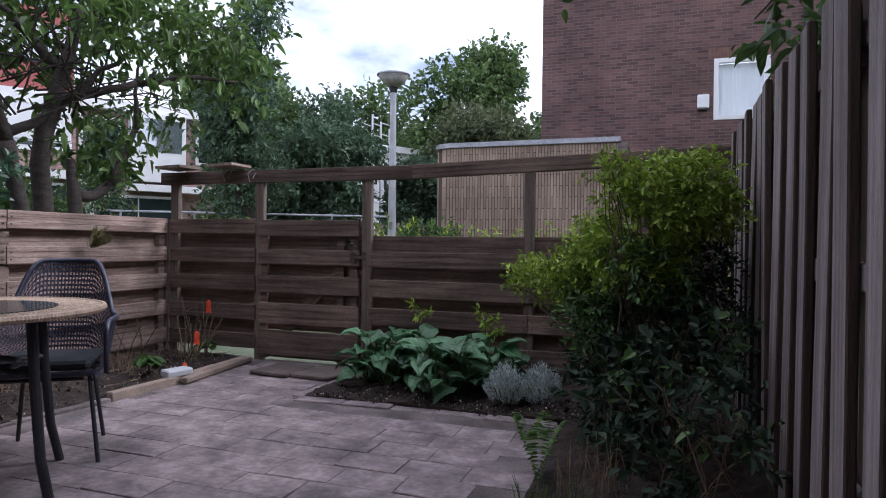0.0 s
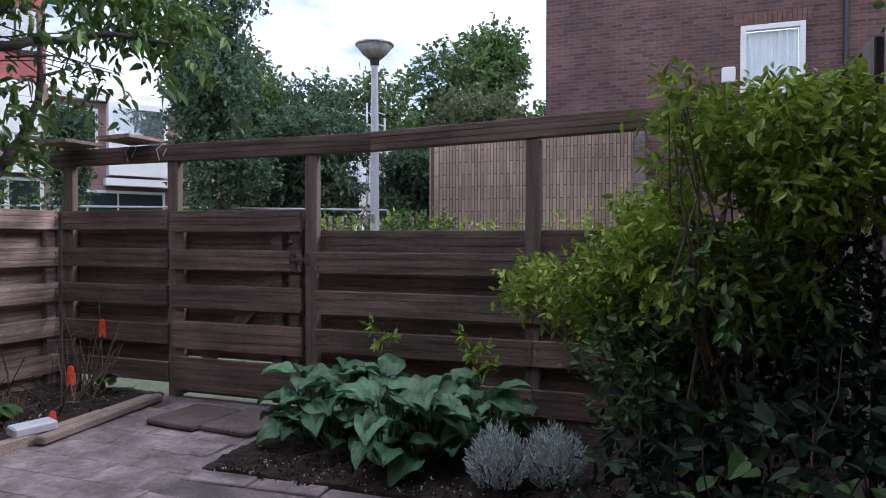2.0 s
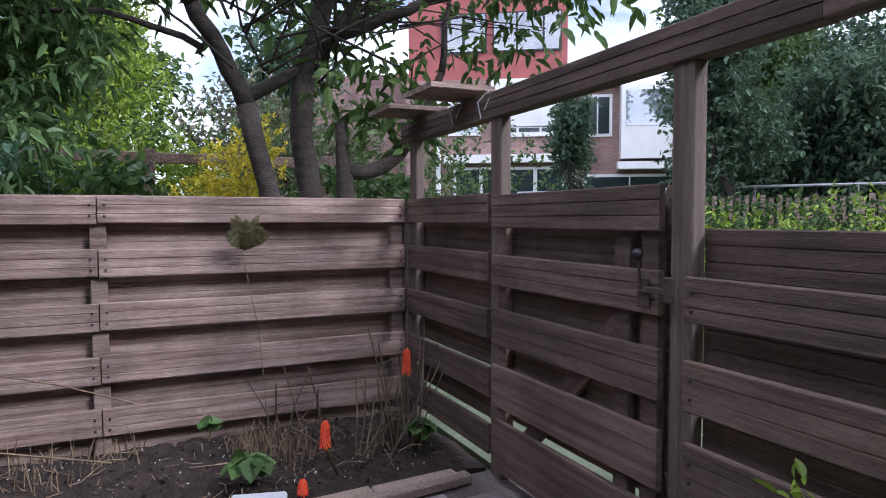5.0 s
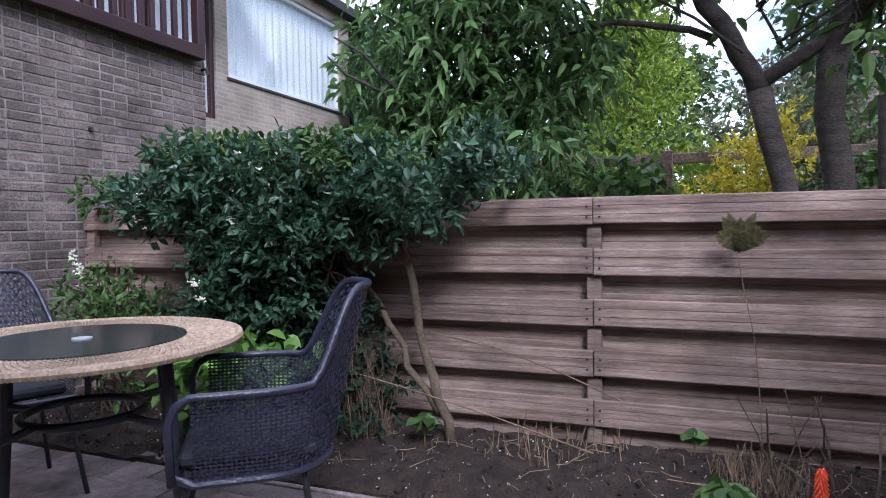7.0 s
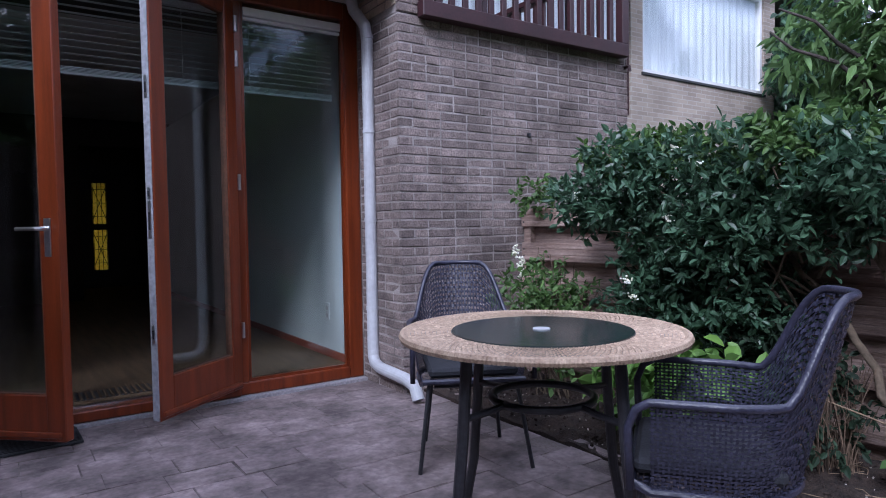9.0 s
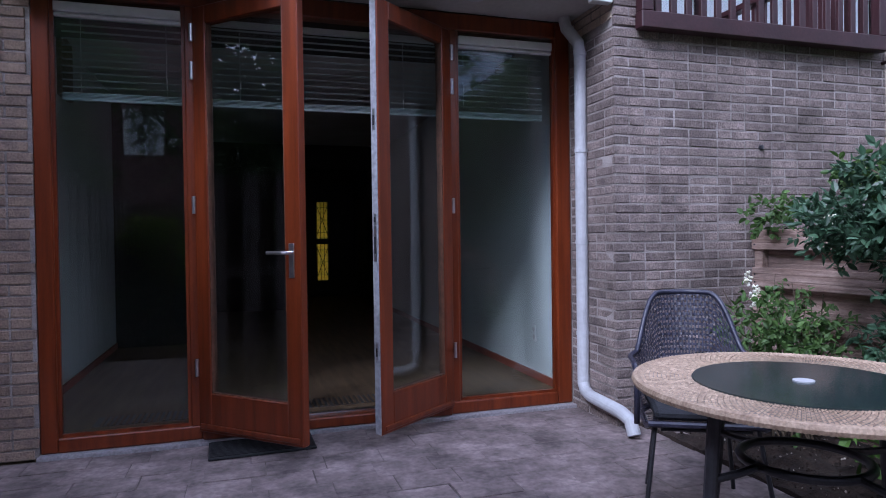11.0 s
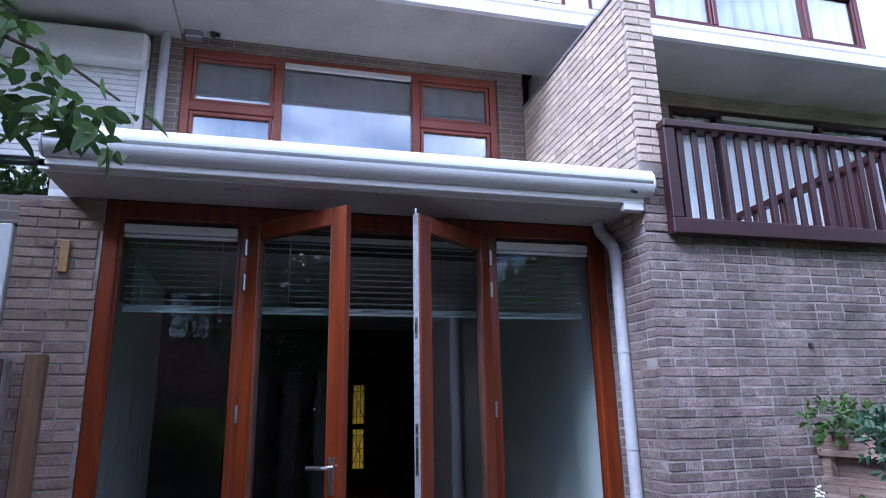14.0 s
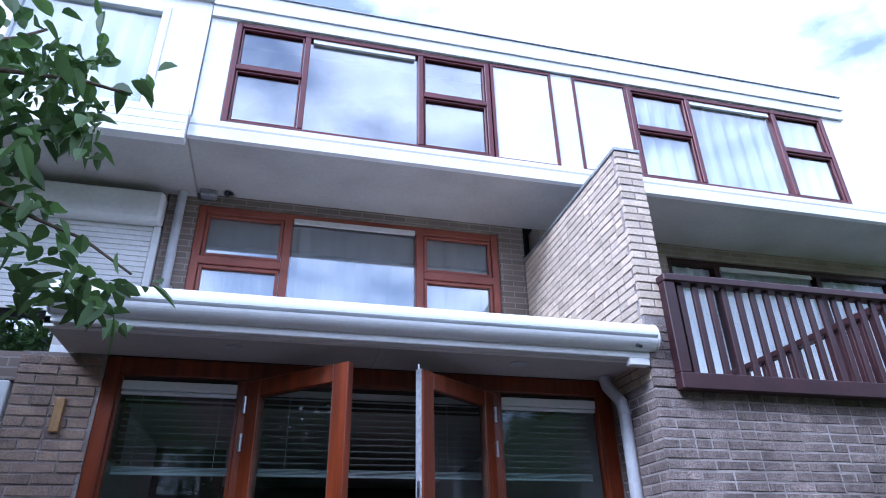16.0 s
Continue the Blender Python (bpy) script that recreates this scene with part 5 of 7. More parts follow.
def leaves(parent, blobs, sprigs, per, reach, size, ratio, mat, seed, droop=0.1, **kw):
    P, D = sprig_points(blobs, sprigs, per, reach, seed, **kw)
    r = np.random.default_rng(seed + 99)
    L = size * r.uniform(0.55, 1.25, len(P))
    me = leaf_mesh(P, D, L, L * ratio, 0.2, droop, seed)
    o = link("crown", me, mat, parent)
    return o


def foliage(name, light, dark, rough=0.55, vary=0.4, trans=0.3):
    return material(name, light, rough, dark, 3, 0.0, 20, vary=vary, island=True, stain=0.15, translucent=trans)


LEAF_DARK = foliage("dark_glossy_leaves", (0.095, 0.175, 0.10), (0.04, 0.085, 0.05), 0.36)
# very dark green: shade inside and under the shrubs is put into it
LEAF_SHADE = foliage("shaded_deep_green_leaves", (0.021, 0.046, 0.020), (0.010, 0.024, 0.011), 0.75, 0.4, 0.15)
LEAF_MID = foliage("mid_green_leaves", (0.11, 0.19, 0.05), (0.05, 0.10, 0.028))
LEAF_CHERRY = foliage("cherry_leaves", (0.135, 0.215, 0.055), (0.06, 0.11, 0.03), 0.5, 0.45, 0.4)
LEAF_LIME = foliage("lime_green_leaves", (0.33, 0.43, 0.05), (0.14, 0.23, 0.03))
LEAF_GROUND = foliage("fresh_green_leaves", (0.17, 0.31, 0.06), (0.08, 0.16, 0.035))
LEAF_YELLOW = foliage("golden_leaves", (0.85, 0.74, 0.08), (0.58, 0.52, 0.05))
LEAF_GREY = foliage("grey_green_leaves", (0.56, 0.62, 0.60), (0.34, 0.40, 0.37), 0.8)
LEAF_FAR = foliage("far_tree_leaves", (0.115, 0.18, 0.055), (0.055, 0.095, 0.03), 0.7)
LEAF_FAR2 = foliage("far_blue_green_leaves", (0.12, 0.185, 0.11), (0.06, 0.105, 0.062), 0.7)
BARK = material("grey_brown_bark", (0.085, 0.068, 0.06), 0.95, (0.045, 0.036, 0.032), 8, 0.9, 50, (1, 1, 3), stain=0.35)
BARK_THIN = material("brown_twig_bark", (0.15, 0.11, 0.075), 0.9, (0.08, 0.06, 0.04), 10, 0.5, 60)
PETAL_WHITE = material("white_petals", (0.78, 0.78, 0.72), 0.7, (0.7, 0.68, 0.5), 20, 0.1, 60)
PETAL_RED = material("red_orange_florets", (0.72, 0.05, 0.012), 0.5, (0.75, 0.10, 0.02), 30, 0.1, 60)


def curved(a, b, sag, n=6, seed=0):
    r = random.Random(seed)
    a, b = Vector(a), Vector(b)
    out = []
    for i in range(n + 1):
        f = i / n
        p = a.lerp(b, f)
        p.z += sag * math.sin(math.pi * f)
        if 0 < i < n:
            p += Vector((r.uniform(-1, 1), r.uniform(-1, 1), r.uniform(-0.5, 0.5))) * (b - a).length * 0.03
        out.append(p)
    return out


def limb(bm, a, b, r0, r1, sag=0.0, n=6, seed=0, sides=8):
    pts = curved(a, b, sag, n, seed)
    add_tube(bm, pts, [r0 + (r1 - r0) * i / n for i in range(n + 1)], sides)
    return pts


# cherry tree behind the fence corner
TX = -2.2
tree = tagged(new("cherry_tree"), "old cherry tree with forked dark trunks behind the fence", "tree")
bm = bmesh.new()
fork = (TX, 4.72, 1.86)
add_tube(bm, [(TX, 4.98, -0.1), (TX, 4.90, 0.8), (TX, 4.86, 1.3), (TX, 4.78, 1.6), fork], [0.10, 0.08, 0.068, 0.066, 0.072], 12)
limb(bm, fork, (TX + 0.15, 4.38, 2.45), 0.062, 0.05, 0.02, 6, 1)
limb(bm, (TX + 0.15, 4.38, 2.45), (TX + 0.4, 3.9, 3.0), 0.06, 0.03, 0.05, 6, 2)
limb(bm, (TX + 0.15, 4.38, 2.45), (TX - 0.1, 3.6, 2.75), 0.04, 0.02, 0.1, 6, 3)
limb(bm, (TX - 0.05, 4.70, 1.9), (TX + 0.05, 5.20, 2.25), 0.05, 0.035, -0.03, 6, 4)
limb(bm, (TX + 0.05, 5.20, 2.25), (TX + 0.5, 5.7, 2.9), 0.035, 0.015, 0.05, 6, 5)
limb(bm, (TX + 0.02, 4.45, 2.2), (TX + 0.3, 3.5, 2.2), 0.025, 0.012, 0.1, 7, 6)
part("trunk", bm, BARK, tree, "", True)
bm = bmesh.new()
add_tube(bm, [(TX - 0.1, 5.20, -0.1), (TX - 0.1, 5.17, 0.8), (TX - 0.1, 5.165, 1.3), (TX - 0.08, 5.10, 1.7), (TX - 0.02, 5.10, 2.0), (TX + 0.02, 5.2, 2.4), (TX + 0.05, 5.30, 2.8), (TX + 0.1, 5.5, 3.6)], [0.11, 0.095, 0.085, 0.08, 0.08, 0.07, 0.058, 0.028], 12)
limb(bm, (TX, 5.18, 2.3), (TX + 0.25, 5.9, 2.62), 0.05, 0.035, 0.0, 6, 7)
limb(bm, (TX + 0.25, 5.9, 2.62), (TX + 0.9, 6.8, 2.8), 0.035, 0.015, 0.05, 6, 8)
limb(bm, (TX, 5.25, 2.6), (TX - 0.5, 4.6, 3.4), 0.05, 0.02, 0.05, 6, 9)
limb(bm, (TX, 5.2, 2.2), (TX - 0.6, 5.9, 2.9), 0.045, 0.02, 0.05, 6, 10)
part("trunk", bm, BARK, tree, "", True)
bm = bmesh.new()
add_tube(bm, [(TX + 0.05, 5.40, -0.1), (TX + 0.05, 5.39, 0.9), (TX + 0.03, 5.38, 1.45), (TX, 5.37, 1.62), (TX, 5.36, 1.78)], [0.08, 0.068, 0.062, 0.045, 0.04], 10)
limb(bm, (TX + 0.03, 5.39, 1.44), (TX + 0.02, 5.80, 1.58), 0.06, 0.05, -0.06, 7, 11, 10)
limb(bm, (TX + 0.02, 5.80, 1.58), (TX + 0.0, 6.15, 2.2), 0.05, 0.03, -0.05, 6, 12)
limb(bm, (TX + 0.0, 6.15, 2.2), (TX - 0.1, 6.3, 3.0), 0.03, 0.012, 0, 6, 13)
part("trunk", bm, BARK, tree, "", True)
CH = [(TX + 0.3, 5.9, 2.55, 0.7, 0.8, 0.5), (TX + 0.4, 4.0, 2.95, 0.8, 0.9, 0.5), (TX - 0.2, 5.2, 3.2, 1.1, 1.2, 0.65), (TX + 0.2, 6.6, 2.9, 0.9, 0.9, 0.7), (TX + 0.1, 5.6, 2.0, 0.35, 0.45, 0.35), (TX + 0.1, 4.9, 2.35, 0.45, 0.5, 0.35), (TX - 0.2, 3.6, 3.3, 1.0, 1.0, 0.5), (TX + 0.1, 6.1, 1.7, 0.3, 0.35, 0.25), (TX, 6.9, 3.6, 1.1, 1.1, 0.8), (TX, 5.2, 4.1, 1.4, 1.5, 0.7), (TX + 0.2, 6.2, 2.55, 0.4, 0.35, 0.22)]
leaves(tree, CH, 1900, 7, 0.28, 0.125, 0.46, LEAF_CHERRY, 11, 0.35, up=-0.25, gaps=0.5, freq=2.5)
bm = bmesh.new()
for k in range(34):
    b = rng.choice(CH)
    a = (TX + rng.uniform(-0.1, 0.2), rng.uniform(4.5, 5.8), rng.uniform(2.0, 2.8))
    limb(bm, a, (b[0] + rng.uniform(-1, 1) * b[3], b[1] + rng.uniform(-1, 1) * b[4], b[2] + rng.uniform(-1, 1) * b[5]), 0.011, 0.003, 0.08, 5, k, 5)
part("twig_mass", bm, BARK, tree, "", True)["kind"] = "stuff"

# white-flowered shrub in the left bed
sh = tagged(new("flowering_shrub"), "broad dark green shrub with a few white flower heads", "shrub")
bm = bmesh.new()
limb(bm, (-0.87, 3.23, 0.0), (-0.86, 3.02, 0.90), 0.028, 0.020, 0.0, 8, 21)
limb(bm, (-0.86, 3.02, 0.90), (-0.75, 3.05, 1.25), 0.018, 0.010, 0, 5, 22)
limb(bm, (-0.86, 3.03, 0.88), (-0.80, 2.75, 1.25), 0.018, 0.008, 0, 5, 23)
limb(bm, (-0.88, 3.16, 0.16), (-0.88, 2.62, 0.95), 0.020, 0.013, 0.03, 8, 24)
limb(bm, (-0.88, 2.62, 0.95), (-0.7, 2.3, 1.25), 0.013, 0.006, 0.03, 6, 25)
for k in range(15):
    limb(bm, (-0.86 + rng.uniform(-0.05, 0.05), rng.uniform(2.1, 2.9), rng.uniform(0.5, 0.95)), (rng.uniform(-1.0, -0.45), rng.uniform(1.5, 3.3), rng.uniform(1.0, 1.5)), 0.007, 0.003, 0.04, 5, k, 5)
part("trunk", bm, BARK_THIN, sh, "", True)
SB = [(-0.72, 2.95, 1.28, 0.34, 0.42, 0.22), (-0.72, 2.45, 1.30, 0.36, 0.45, 0.22), (-0.70, 1.95, 1.30, 0.36, 0.42, 0.25), (-0.68, 1.72, 1.22, 0.30, 0.26, 0.20), (-0.78, 2.05, 0.95, 0.30, 0.40, 0.26), (-0.80, 2.35, 0.80, 0.28, 0.35, 0.30), (-0.80, 1.95, 0.62, 0.26, 0.32, 0.25), (-0.65, 3.15, 1.22, 0.26, 0.28, 0.16), (-0.75, 3.42, 1.38, 0.28, 0.26, 0.13), (-0.74, 2.72, 1.06, 0.30, 0.34, 0.18), (-0.70, 2.40, 1.05, 0.30, 0.3, 0.2)]
leaves(sh, SB, 3700, 7, 0.075, 0.052, 0.5, LEAF_DARK, 31, 0.05, up=0.5, gaps=0.22, freq=8)
# low leaves below the shrub, with its shade included in their dark green
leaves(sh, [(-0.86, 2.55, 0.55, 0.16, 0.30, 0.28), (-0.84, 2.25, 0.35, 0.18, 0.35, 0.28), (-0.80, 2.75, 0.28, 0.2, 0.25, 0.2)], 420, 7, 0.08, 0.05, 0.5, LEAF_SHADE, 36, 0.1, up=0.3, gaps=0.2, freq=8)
leaves(sh, [(-0.75, 1.95, 1.44, 0.25, 0.4, 0.10), (-0.72, 2.7, 1.42, 0.28, 0.4, 0.10)], 480, 7, 0.08, 0.050, 0.5, LEAF_MID, 32, 0.05, up=0.5)
for x, y, z in ((-0.45, 2.05, 0.82), (-0.46, 2.08, 0.74), (-0.42, 2.45, 1.36), (-0.55, 2.25, 1.46), (-0.40, 1.75, 1.25), (-0.50, 2.6, 1.42), (-0.44, 2.3, 1.12)):
    bm = bmesh.new()
    for k in range(22):
        bmesh.ops.create_icosphere(bm, subdivisions=1, radius=rng.uniform(0.004, 0.007), matrix=Matrix.Translation((x + rng.gauss(0, 0.014), y + rng.gauss(0, 0.014), z + rng.gauss(0, 0.008))))
    part("flower_head", bm, PETAL_WHITE, sh, "small white flower cluster")
lp = tagged(new("rose_shrub"), "loose light green shrub with cream blooms by the brick wall", "shrub")
bm = bmesh.new()
for k in range(14):
    limb(bm, (-0.75 + rng.uniform(-0.1, 0.1), 1.2 + rng.uniform(-0.12, 0.12), 0.0), (-0.70 + rng.uniform(-0.25, 0.3), 1.15 + rng.uniform(-0.35, 0.35), rng.uniform(0.5, 0.95)), 0.006, 0.002, 0.03, 6, k + 70, 5)
part("stems", bm, BARK_THIN, lp)
leaves(lp, [(-0.68, 1.2, 0.62, 0.26, 0.36, 0.24), (-0.60, 1.35, 0.45, 0.25, 0.3, 0.25), (-0.75, 0.95, 0.78, 0.15, 0.2, 0.14)], 420, 6, 0.10, 0.05, 0.5, LEAF_MID, 33, 0.1, up=0.3, gaps=0.3, freq=9)
for x, y, z in ((-0.62, 1.02, 0.93), (-0.55, 1.15, 0.86), (-0.70, 0.98, 0.80)):
    bm = bmesh.new()
    for k in range(26):
        bmesh.ops.create_icosphere(bm, subdivisions=1, radius=0.008, matrix=Matrix.Translation((x + rng.gauss(0, 0.010), y + rng.gauss(0, 0.010), z + rng.uniform(-0.04, 0.04))))
    part("bloom", bm, PETAL_WHITE, lp, "cream flower spike")
leaves(tagged(new("ground_plant"), "low bright green broad-leaved plant behind the chair", "plant"), [(-0.45, 2.35, 0.42, 0.22, 0.3, 0.12), (-0.6, 2.1, 0.3, 0.2, 0.3, 0.2)], 110, 5, 0.10, 0.10, 0.6, LEAF_GROUND, 34, 0.15, up=0.5)
leaves(tagged(new("wall_plant"), "light green plant on the fence top by the brick wall", "plant"), [(-0.98, 0.85, 1.30, 0.16, 0.22, 0.08), (-1.15, 0.75, 1.28, 0.15, 0.2, 0.10)], 40, 6, 0.07, 0.05, 0.7, LEAF_MID, 35, 0.1, up=0.4)

# corner plants
kn = tagged(new("torch_lily"), "red-orange torch lily flower spikes on bare stems", "flower")
for x, y, z0, z1, rx, ry in ((-0.405, 5.135, 0.42, 0.525, -0.52, 5.12), (-0.16, 4.70, 0.235, 0.33, -0.40, 4.82), (-0.20, 4.62, 0.05, 0.10, -0.38, 4.76)):
    part("stem", tube([(rx, ry, 0.0), (rx * 0.4 + x * 0.6, ry * 0.4 + y * 0.6, z0 * 0.55), (x, y, z0 + 0.01)], 0.006, 6), STEM, kn)
    bm = bmesh.new()
    for k in range(70):
        f = k / 70
        a = k * 2.4
        rr = 0.0125 * (1 - 0.5 * f)
        p = Vector((x + rr * math.cos(a), y + rr * math.sin(a), z0 + (z1 - z0) * f))
        add_tube(bm, [p, p + Vector((0.010 * math.cos(a), 0.010 * math.sin(a), -0.012))], [0.0045, 0.0025], 5)
    part("flower_spike", bm, PETAL_RED, kn, "red-orange flower spike")
for x, y, n, s in ((-0.375, 4.45, 7, 0.12), (-0.50, 5.24, 6, 0.09), (-0.95, 4.35, 4, 0.07), (-0.80, 3.12, 5, 0.09)):
    pl = tagged(new("leafy_seedling"), "small plant with lobed mid-green leaves on the soil", "plant")
    P = np.array([[x + 0.02 * math.cos(k), y + 0.02 * math.sin(k), 0.10 + 0.03 * k / n] for k in range(n * 2)])
    D = np.array([[math.cos(k * 2.4), math.sin(k * 2.4), 0.5 - 0.05 * k] for k in range(n * 2)])
    link("leaf", leaf_mesh(P, D, np.full(n * 2, s), np.full(n * 2, s * 0.8), 0.15, 0.3, 3), LEAF_MID, pl)
    part("stem", tube([(x, y, 0.0), (x, y, 0.12)], 0.004, 5), STEM, pl)

FERN = foliage("fern_green", (0.10, 0.20, 0.03), (0.06, 0.12, 0.02))


def fern(name, x, y, z, fronds, length, label, tilt=0.9, away=None, mat=FERN):
    f = tagged(new(name), label, "fern")
    f.matrix_basis = pose(x, y, z)
    for k in range(fronds):
        a = rng.choice(away) + rng.uniform(-0.5, 0.5) if away is not None else k * 6.283 / fronds + rng.uniform(-0.3, 0.3)
        n = 26
        P, D, L = [], [], []
        for i in range(n):
            t = i / n
            r = length * t * (0.6 - 0.1 * t)
            p = (r * math.cos(a), r * math.sin(a), length * tilt * (t - 0.55 * t * t))
            for sd in (-1, 1):
                P.append(p)
                D.append((-math.sin(a) * sd + 0.4 * math.cos(a), math.cos(a) * sd + 0.4 * math.sin(a), 0.05))
                L.append(length * 0.22 * math.sin(math.pi * min(1, 0.12 + t * 0.9)))
        L = np.array(L)
        link("frond", leaf_mesh(np.array(P), np.array(D), L, L * 0.28, 0.1, 0.1, k), mat, f)
    return f


fern("fern", 2.68, 3.44, 0.02, 5, 0.25, "bright green fern beside the paving", 2.3)
WF = foliage("dry_fern_green", (0.15, 0.14, 0.05), (0.09, 0.075, 0.03))
wf = tagged(new("fence_fern"), "dry brown-green fern growing from the fence", "fern")
wf.matrix_basis = pose(-1.04, 4.53, 0.95)
for k in range(9):
    lean = -1.1 + 2.2 * k / 8 + rng.uniform(-0.1, 0.1)
    size = 0.18 * rng.uniform(0.8, 1.1) * (1.0 - 0.15 * abs(lean))
    bm = bmesh.new()
    spine = []
    for i in range(23):
        f = i / 22
        a = lean * (0.45 + 0.9 * f)
        spine.append((Vector((0.02 + 0.05 * f * f + 0.004 * k, 0, 0)) if not spine else spine[-1][0] + Vector((0.004, math.sin(a) * size / 22, math.cos(a) * size / 22)), a))
    for i, (p, a) in enumerate(spine[2:]):
        f = i / 20
        w = 0.036 * math.sin(math.pi * min(1, 0.15 + 0.83 * f))
        T = Vector((0, math.sin(a), math.cos(a)))
        for sd in (-1, 1):
            D = Vector((0.15, sd * math.cos(a), -sd * math.sin(a))) + 0.35 * T
            tip = p + D * w
            bm.faces.new([bm.verts.new(v) for v in (p - T * 0.003, p + D * w * 0.5 - T * 0.004, tip, p + D * w * 0.5 + T * 0.004, p + T * 0.003)])
    add_tube(bm, [p for p, a in spine[::2]], 0.0012, 4)
    part("frond", bm, WF, wf)
tagged(part("trailing_stem", tube([(-1.05, 4.52, 0.99), (-1.05, 4.55, 0.8), (-1.055, 4.60, 0.55), (-1.06, 4.62, 0.30), (-1.05, 4.63, 0.1)], 0.002, 4), STRAW), "thin dry stem hanging down the fence", "stem")
for x, y, z, dy in ((-1.04, 3.45, 0.55, 0.6), (-0.75, 3.05, 0.40, 0.9)):
    tagged(part("dry_cane", tube([(x, y - 0.4, z - 0.02), (x + 0.05, y, z - 0.08), (x + 0.1, y + dy * 0.5, z - 0.16), (x + 0.1, y + dy, z - 0.28)], 0.004, 5), STRAW), "long thin dry cane bent across the bed", "cane")

# broad-leaved clump in the back bed
hp = tagged(new("broadleaf_clump"), "clump of broad glossy green leaves in the back bed", "plant")


def broad_leaf(length, width):
    bm = bmesh.new()
    n, m = 8, 6
    g = []
    for i in range(n + 1):
        t = i / n
        wv = 1.22 * width * (math.sin(math.pi * min(1.0, t * 0.90 + 0.09)) ** 0.6) * (1.0 - 0.38 * t)
        row = []
        for j in range(m + 1):
            s = j / m * 2 - 1
            row.append(bm.verts.new((length * t, s * wv / 2, 0.10 * length * math.sin(math.pi * t) * 1.2 - 0.30 * length * t * t + 0.13 * abs(s) * wv + 0.012 * math.sin(s * 7 + t * 9))))
        g.append(row)
    for i in range(n):
        for j in range(m):
            bm.faces.new((g[i][j], g[i + 1][j], g[i + 1][j + 1], g[i][j + 1]))
    for f in bm.faces:
        f.smooth = True
    me = bpy.data.meshes.new("leaf")
    bm.to_mesh(me)
    bm.free()
    me.materials.append(LEAF_PATCH)
    return me


LEAF_PATCH = material("broad_glossy_leaf", (0.115, 0.235, 0.105), 0.30, (0.06, 0.145, 0.07), 14, 0.25, 40, (1, 6, 1), vary=0.35, stain=0.2, translucent=0.2)
bl = [broad_leaf(L, W) for L, W in ((0.155, 0.135), (0.13, 0.115), (0.175, 0.145))]
for cx, cy in ((1.20, 4.88), (1.42, 4.74), (1.66, 4.80), (1.90, 4.72), (2.12, 4.86), (1.55, 5.0), (1.85, 5.05), (1.33, 5.05), (1.75, 4.62), (2.05, 5.08)):
    for k in range(19):
        a = k * 2.4 + rng.uniform(-0.4, 0.4)
        h = rng.uniform(0.09, 0.35) * (1.0 if k > 4 else 0.7)
        r = 0.04 + 0.12 * (1 - h / 0.4)
        x, y = cx + r * math.cos(a), cy + r * math.sin(a)
        o = link("leaf", bl[k % 3], None, hp)
        o.matrix_basis = pose(x, y, h, rng.uniform(-28, 28), rng.uniform(-42, 16), math.degrees(a) + rng.uniform(-20, 20))
        part("leaf_stalk", tube([(cx, cy, 0.0), (x, y, h + 0.005)], 0.005, 4), LEAF_MID, hp)
lv = tagged(new("lavender"), "silvery grey-green lavender cushion in the back bed", "plant")
P, D = [], []
r = np.random.default_rng(8)
stems = []
for k in range(420):
    a, q = r.uniform(0, 6.28), math.sqrt(r.random())
    cx, cy = (2.27, 4.56) if k % 2 else (2.48, 4.64)
    bx, by = cx + 0.05 * q * math.cos(a), cy + 0.05 * q * math.sin(a)
    ex, ey, ez = cx + 0.135 * q * math.cos(a), cy + 0.13 * q * math.sin(a), 0.27 - 0.13 * q * q + r.uniform(-0.03, 0.03)
    for t in np.linspace(0.35, 1, 12):
        P.append((bx + (ex - bx) * t, by + (ey - by) * t, ez * t))
        D.append((ex - bx + r.normal() * 0.1, ey - by + r.normal() * 0.1, ez * 0.9))
L = np.full(len(P), 0.026)
link("crown", leaf_mesh(np.array(P), np.array(D), L, L * 0.22, 0.1, 0.0, 4), LEAF_GREY, lv)
bm = bmesh.new()
for k in range(50):
    a = k * 2.4
    cx, cy = (2.27, 4.56) if k % 2 else (2.48, 4.64)
    add_tube(bm, [(cx, cy, 0.01), (cx + 0.1 * math.cos(a), cy + 0.1 * math.sin(a), 0.15)], 0.003, 4)
part("stems", bm, STEM, lv)
for x, y, h in ((1.42, 5.28, 0.50), (1.95, 5.25, 0.48), (2.0, 5.2, 0.40)):
    yp = tagged(new("yellow_sprig"), "small yellow-green leafy sprig before the fence", "plant")
    part("stem", tube([(x, y, 0.0), (x + 0.02, y, h * 0.6), (x, y - 0.02, h)], 0.004, 5), STEM, yp)
    leaves(yp, [(x, y - 0.02, h, 0.10, 0.04, 0.05)], 10, 5, 0.05, 0.05, 0.4, LEAF_LIME, 41, 0.1)

# tall lime shrub and dark undergrowth by the picket fence
ls = tagged(new("lime_shrub"), "tall shrub with fine lime-green foliage", "shrub")
bm = bmesh.new()
LS = [(3.10, 4.05, 1.22, 0.22, 0.26, 0.22), (3.05, 4.25, 1.0, 0.24, 0.28, 0.24), (2.38, 4.85, 0.80, 0.14, 0.12, 0.09), (2.66, 4.65, 0.84, 0.2, 0.18, 0.17), (2.93, 3.88, 1.33, 0.06, 0.07, 0.10), (3.36, 4.2, 1.26, 0.19, 0.25, 0.20), (2.88, 4.45, 0.95, 0.18, 0.2, 0.2)]
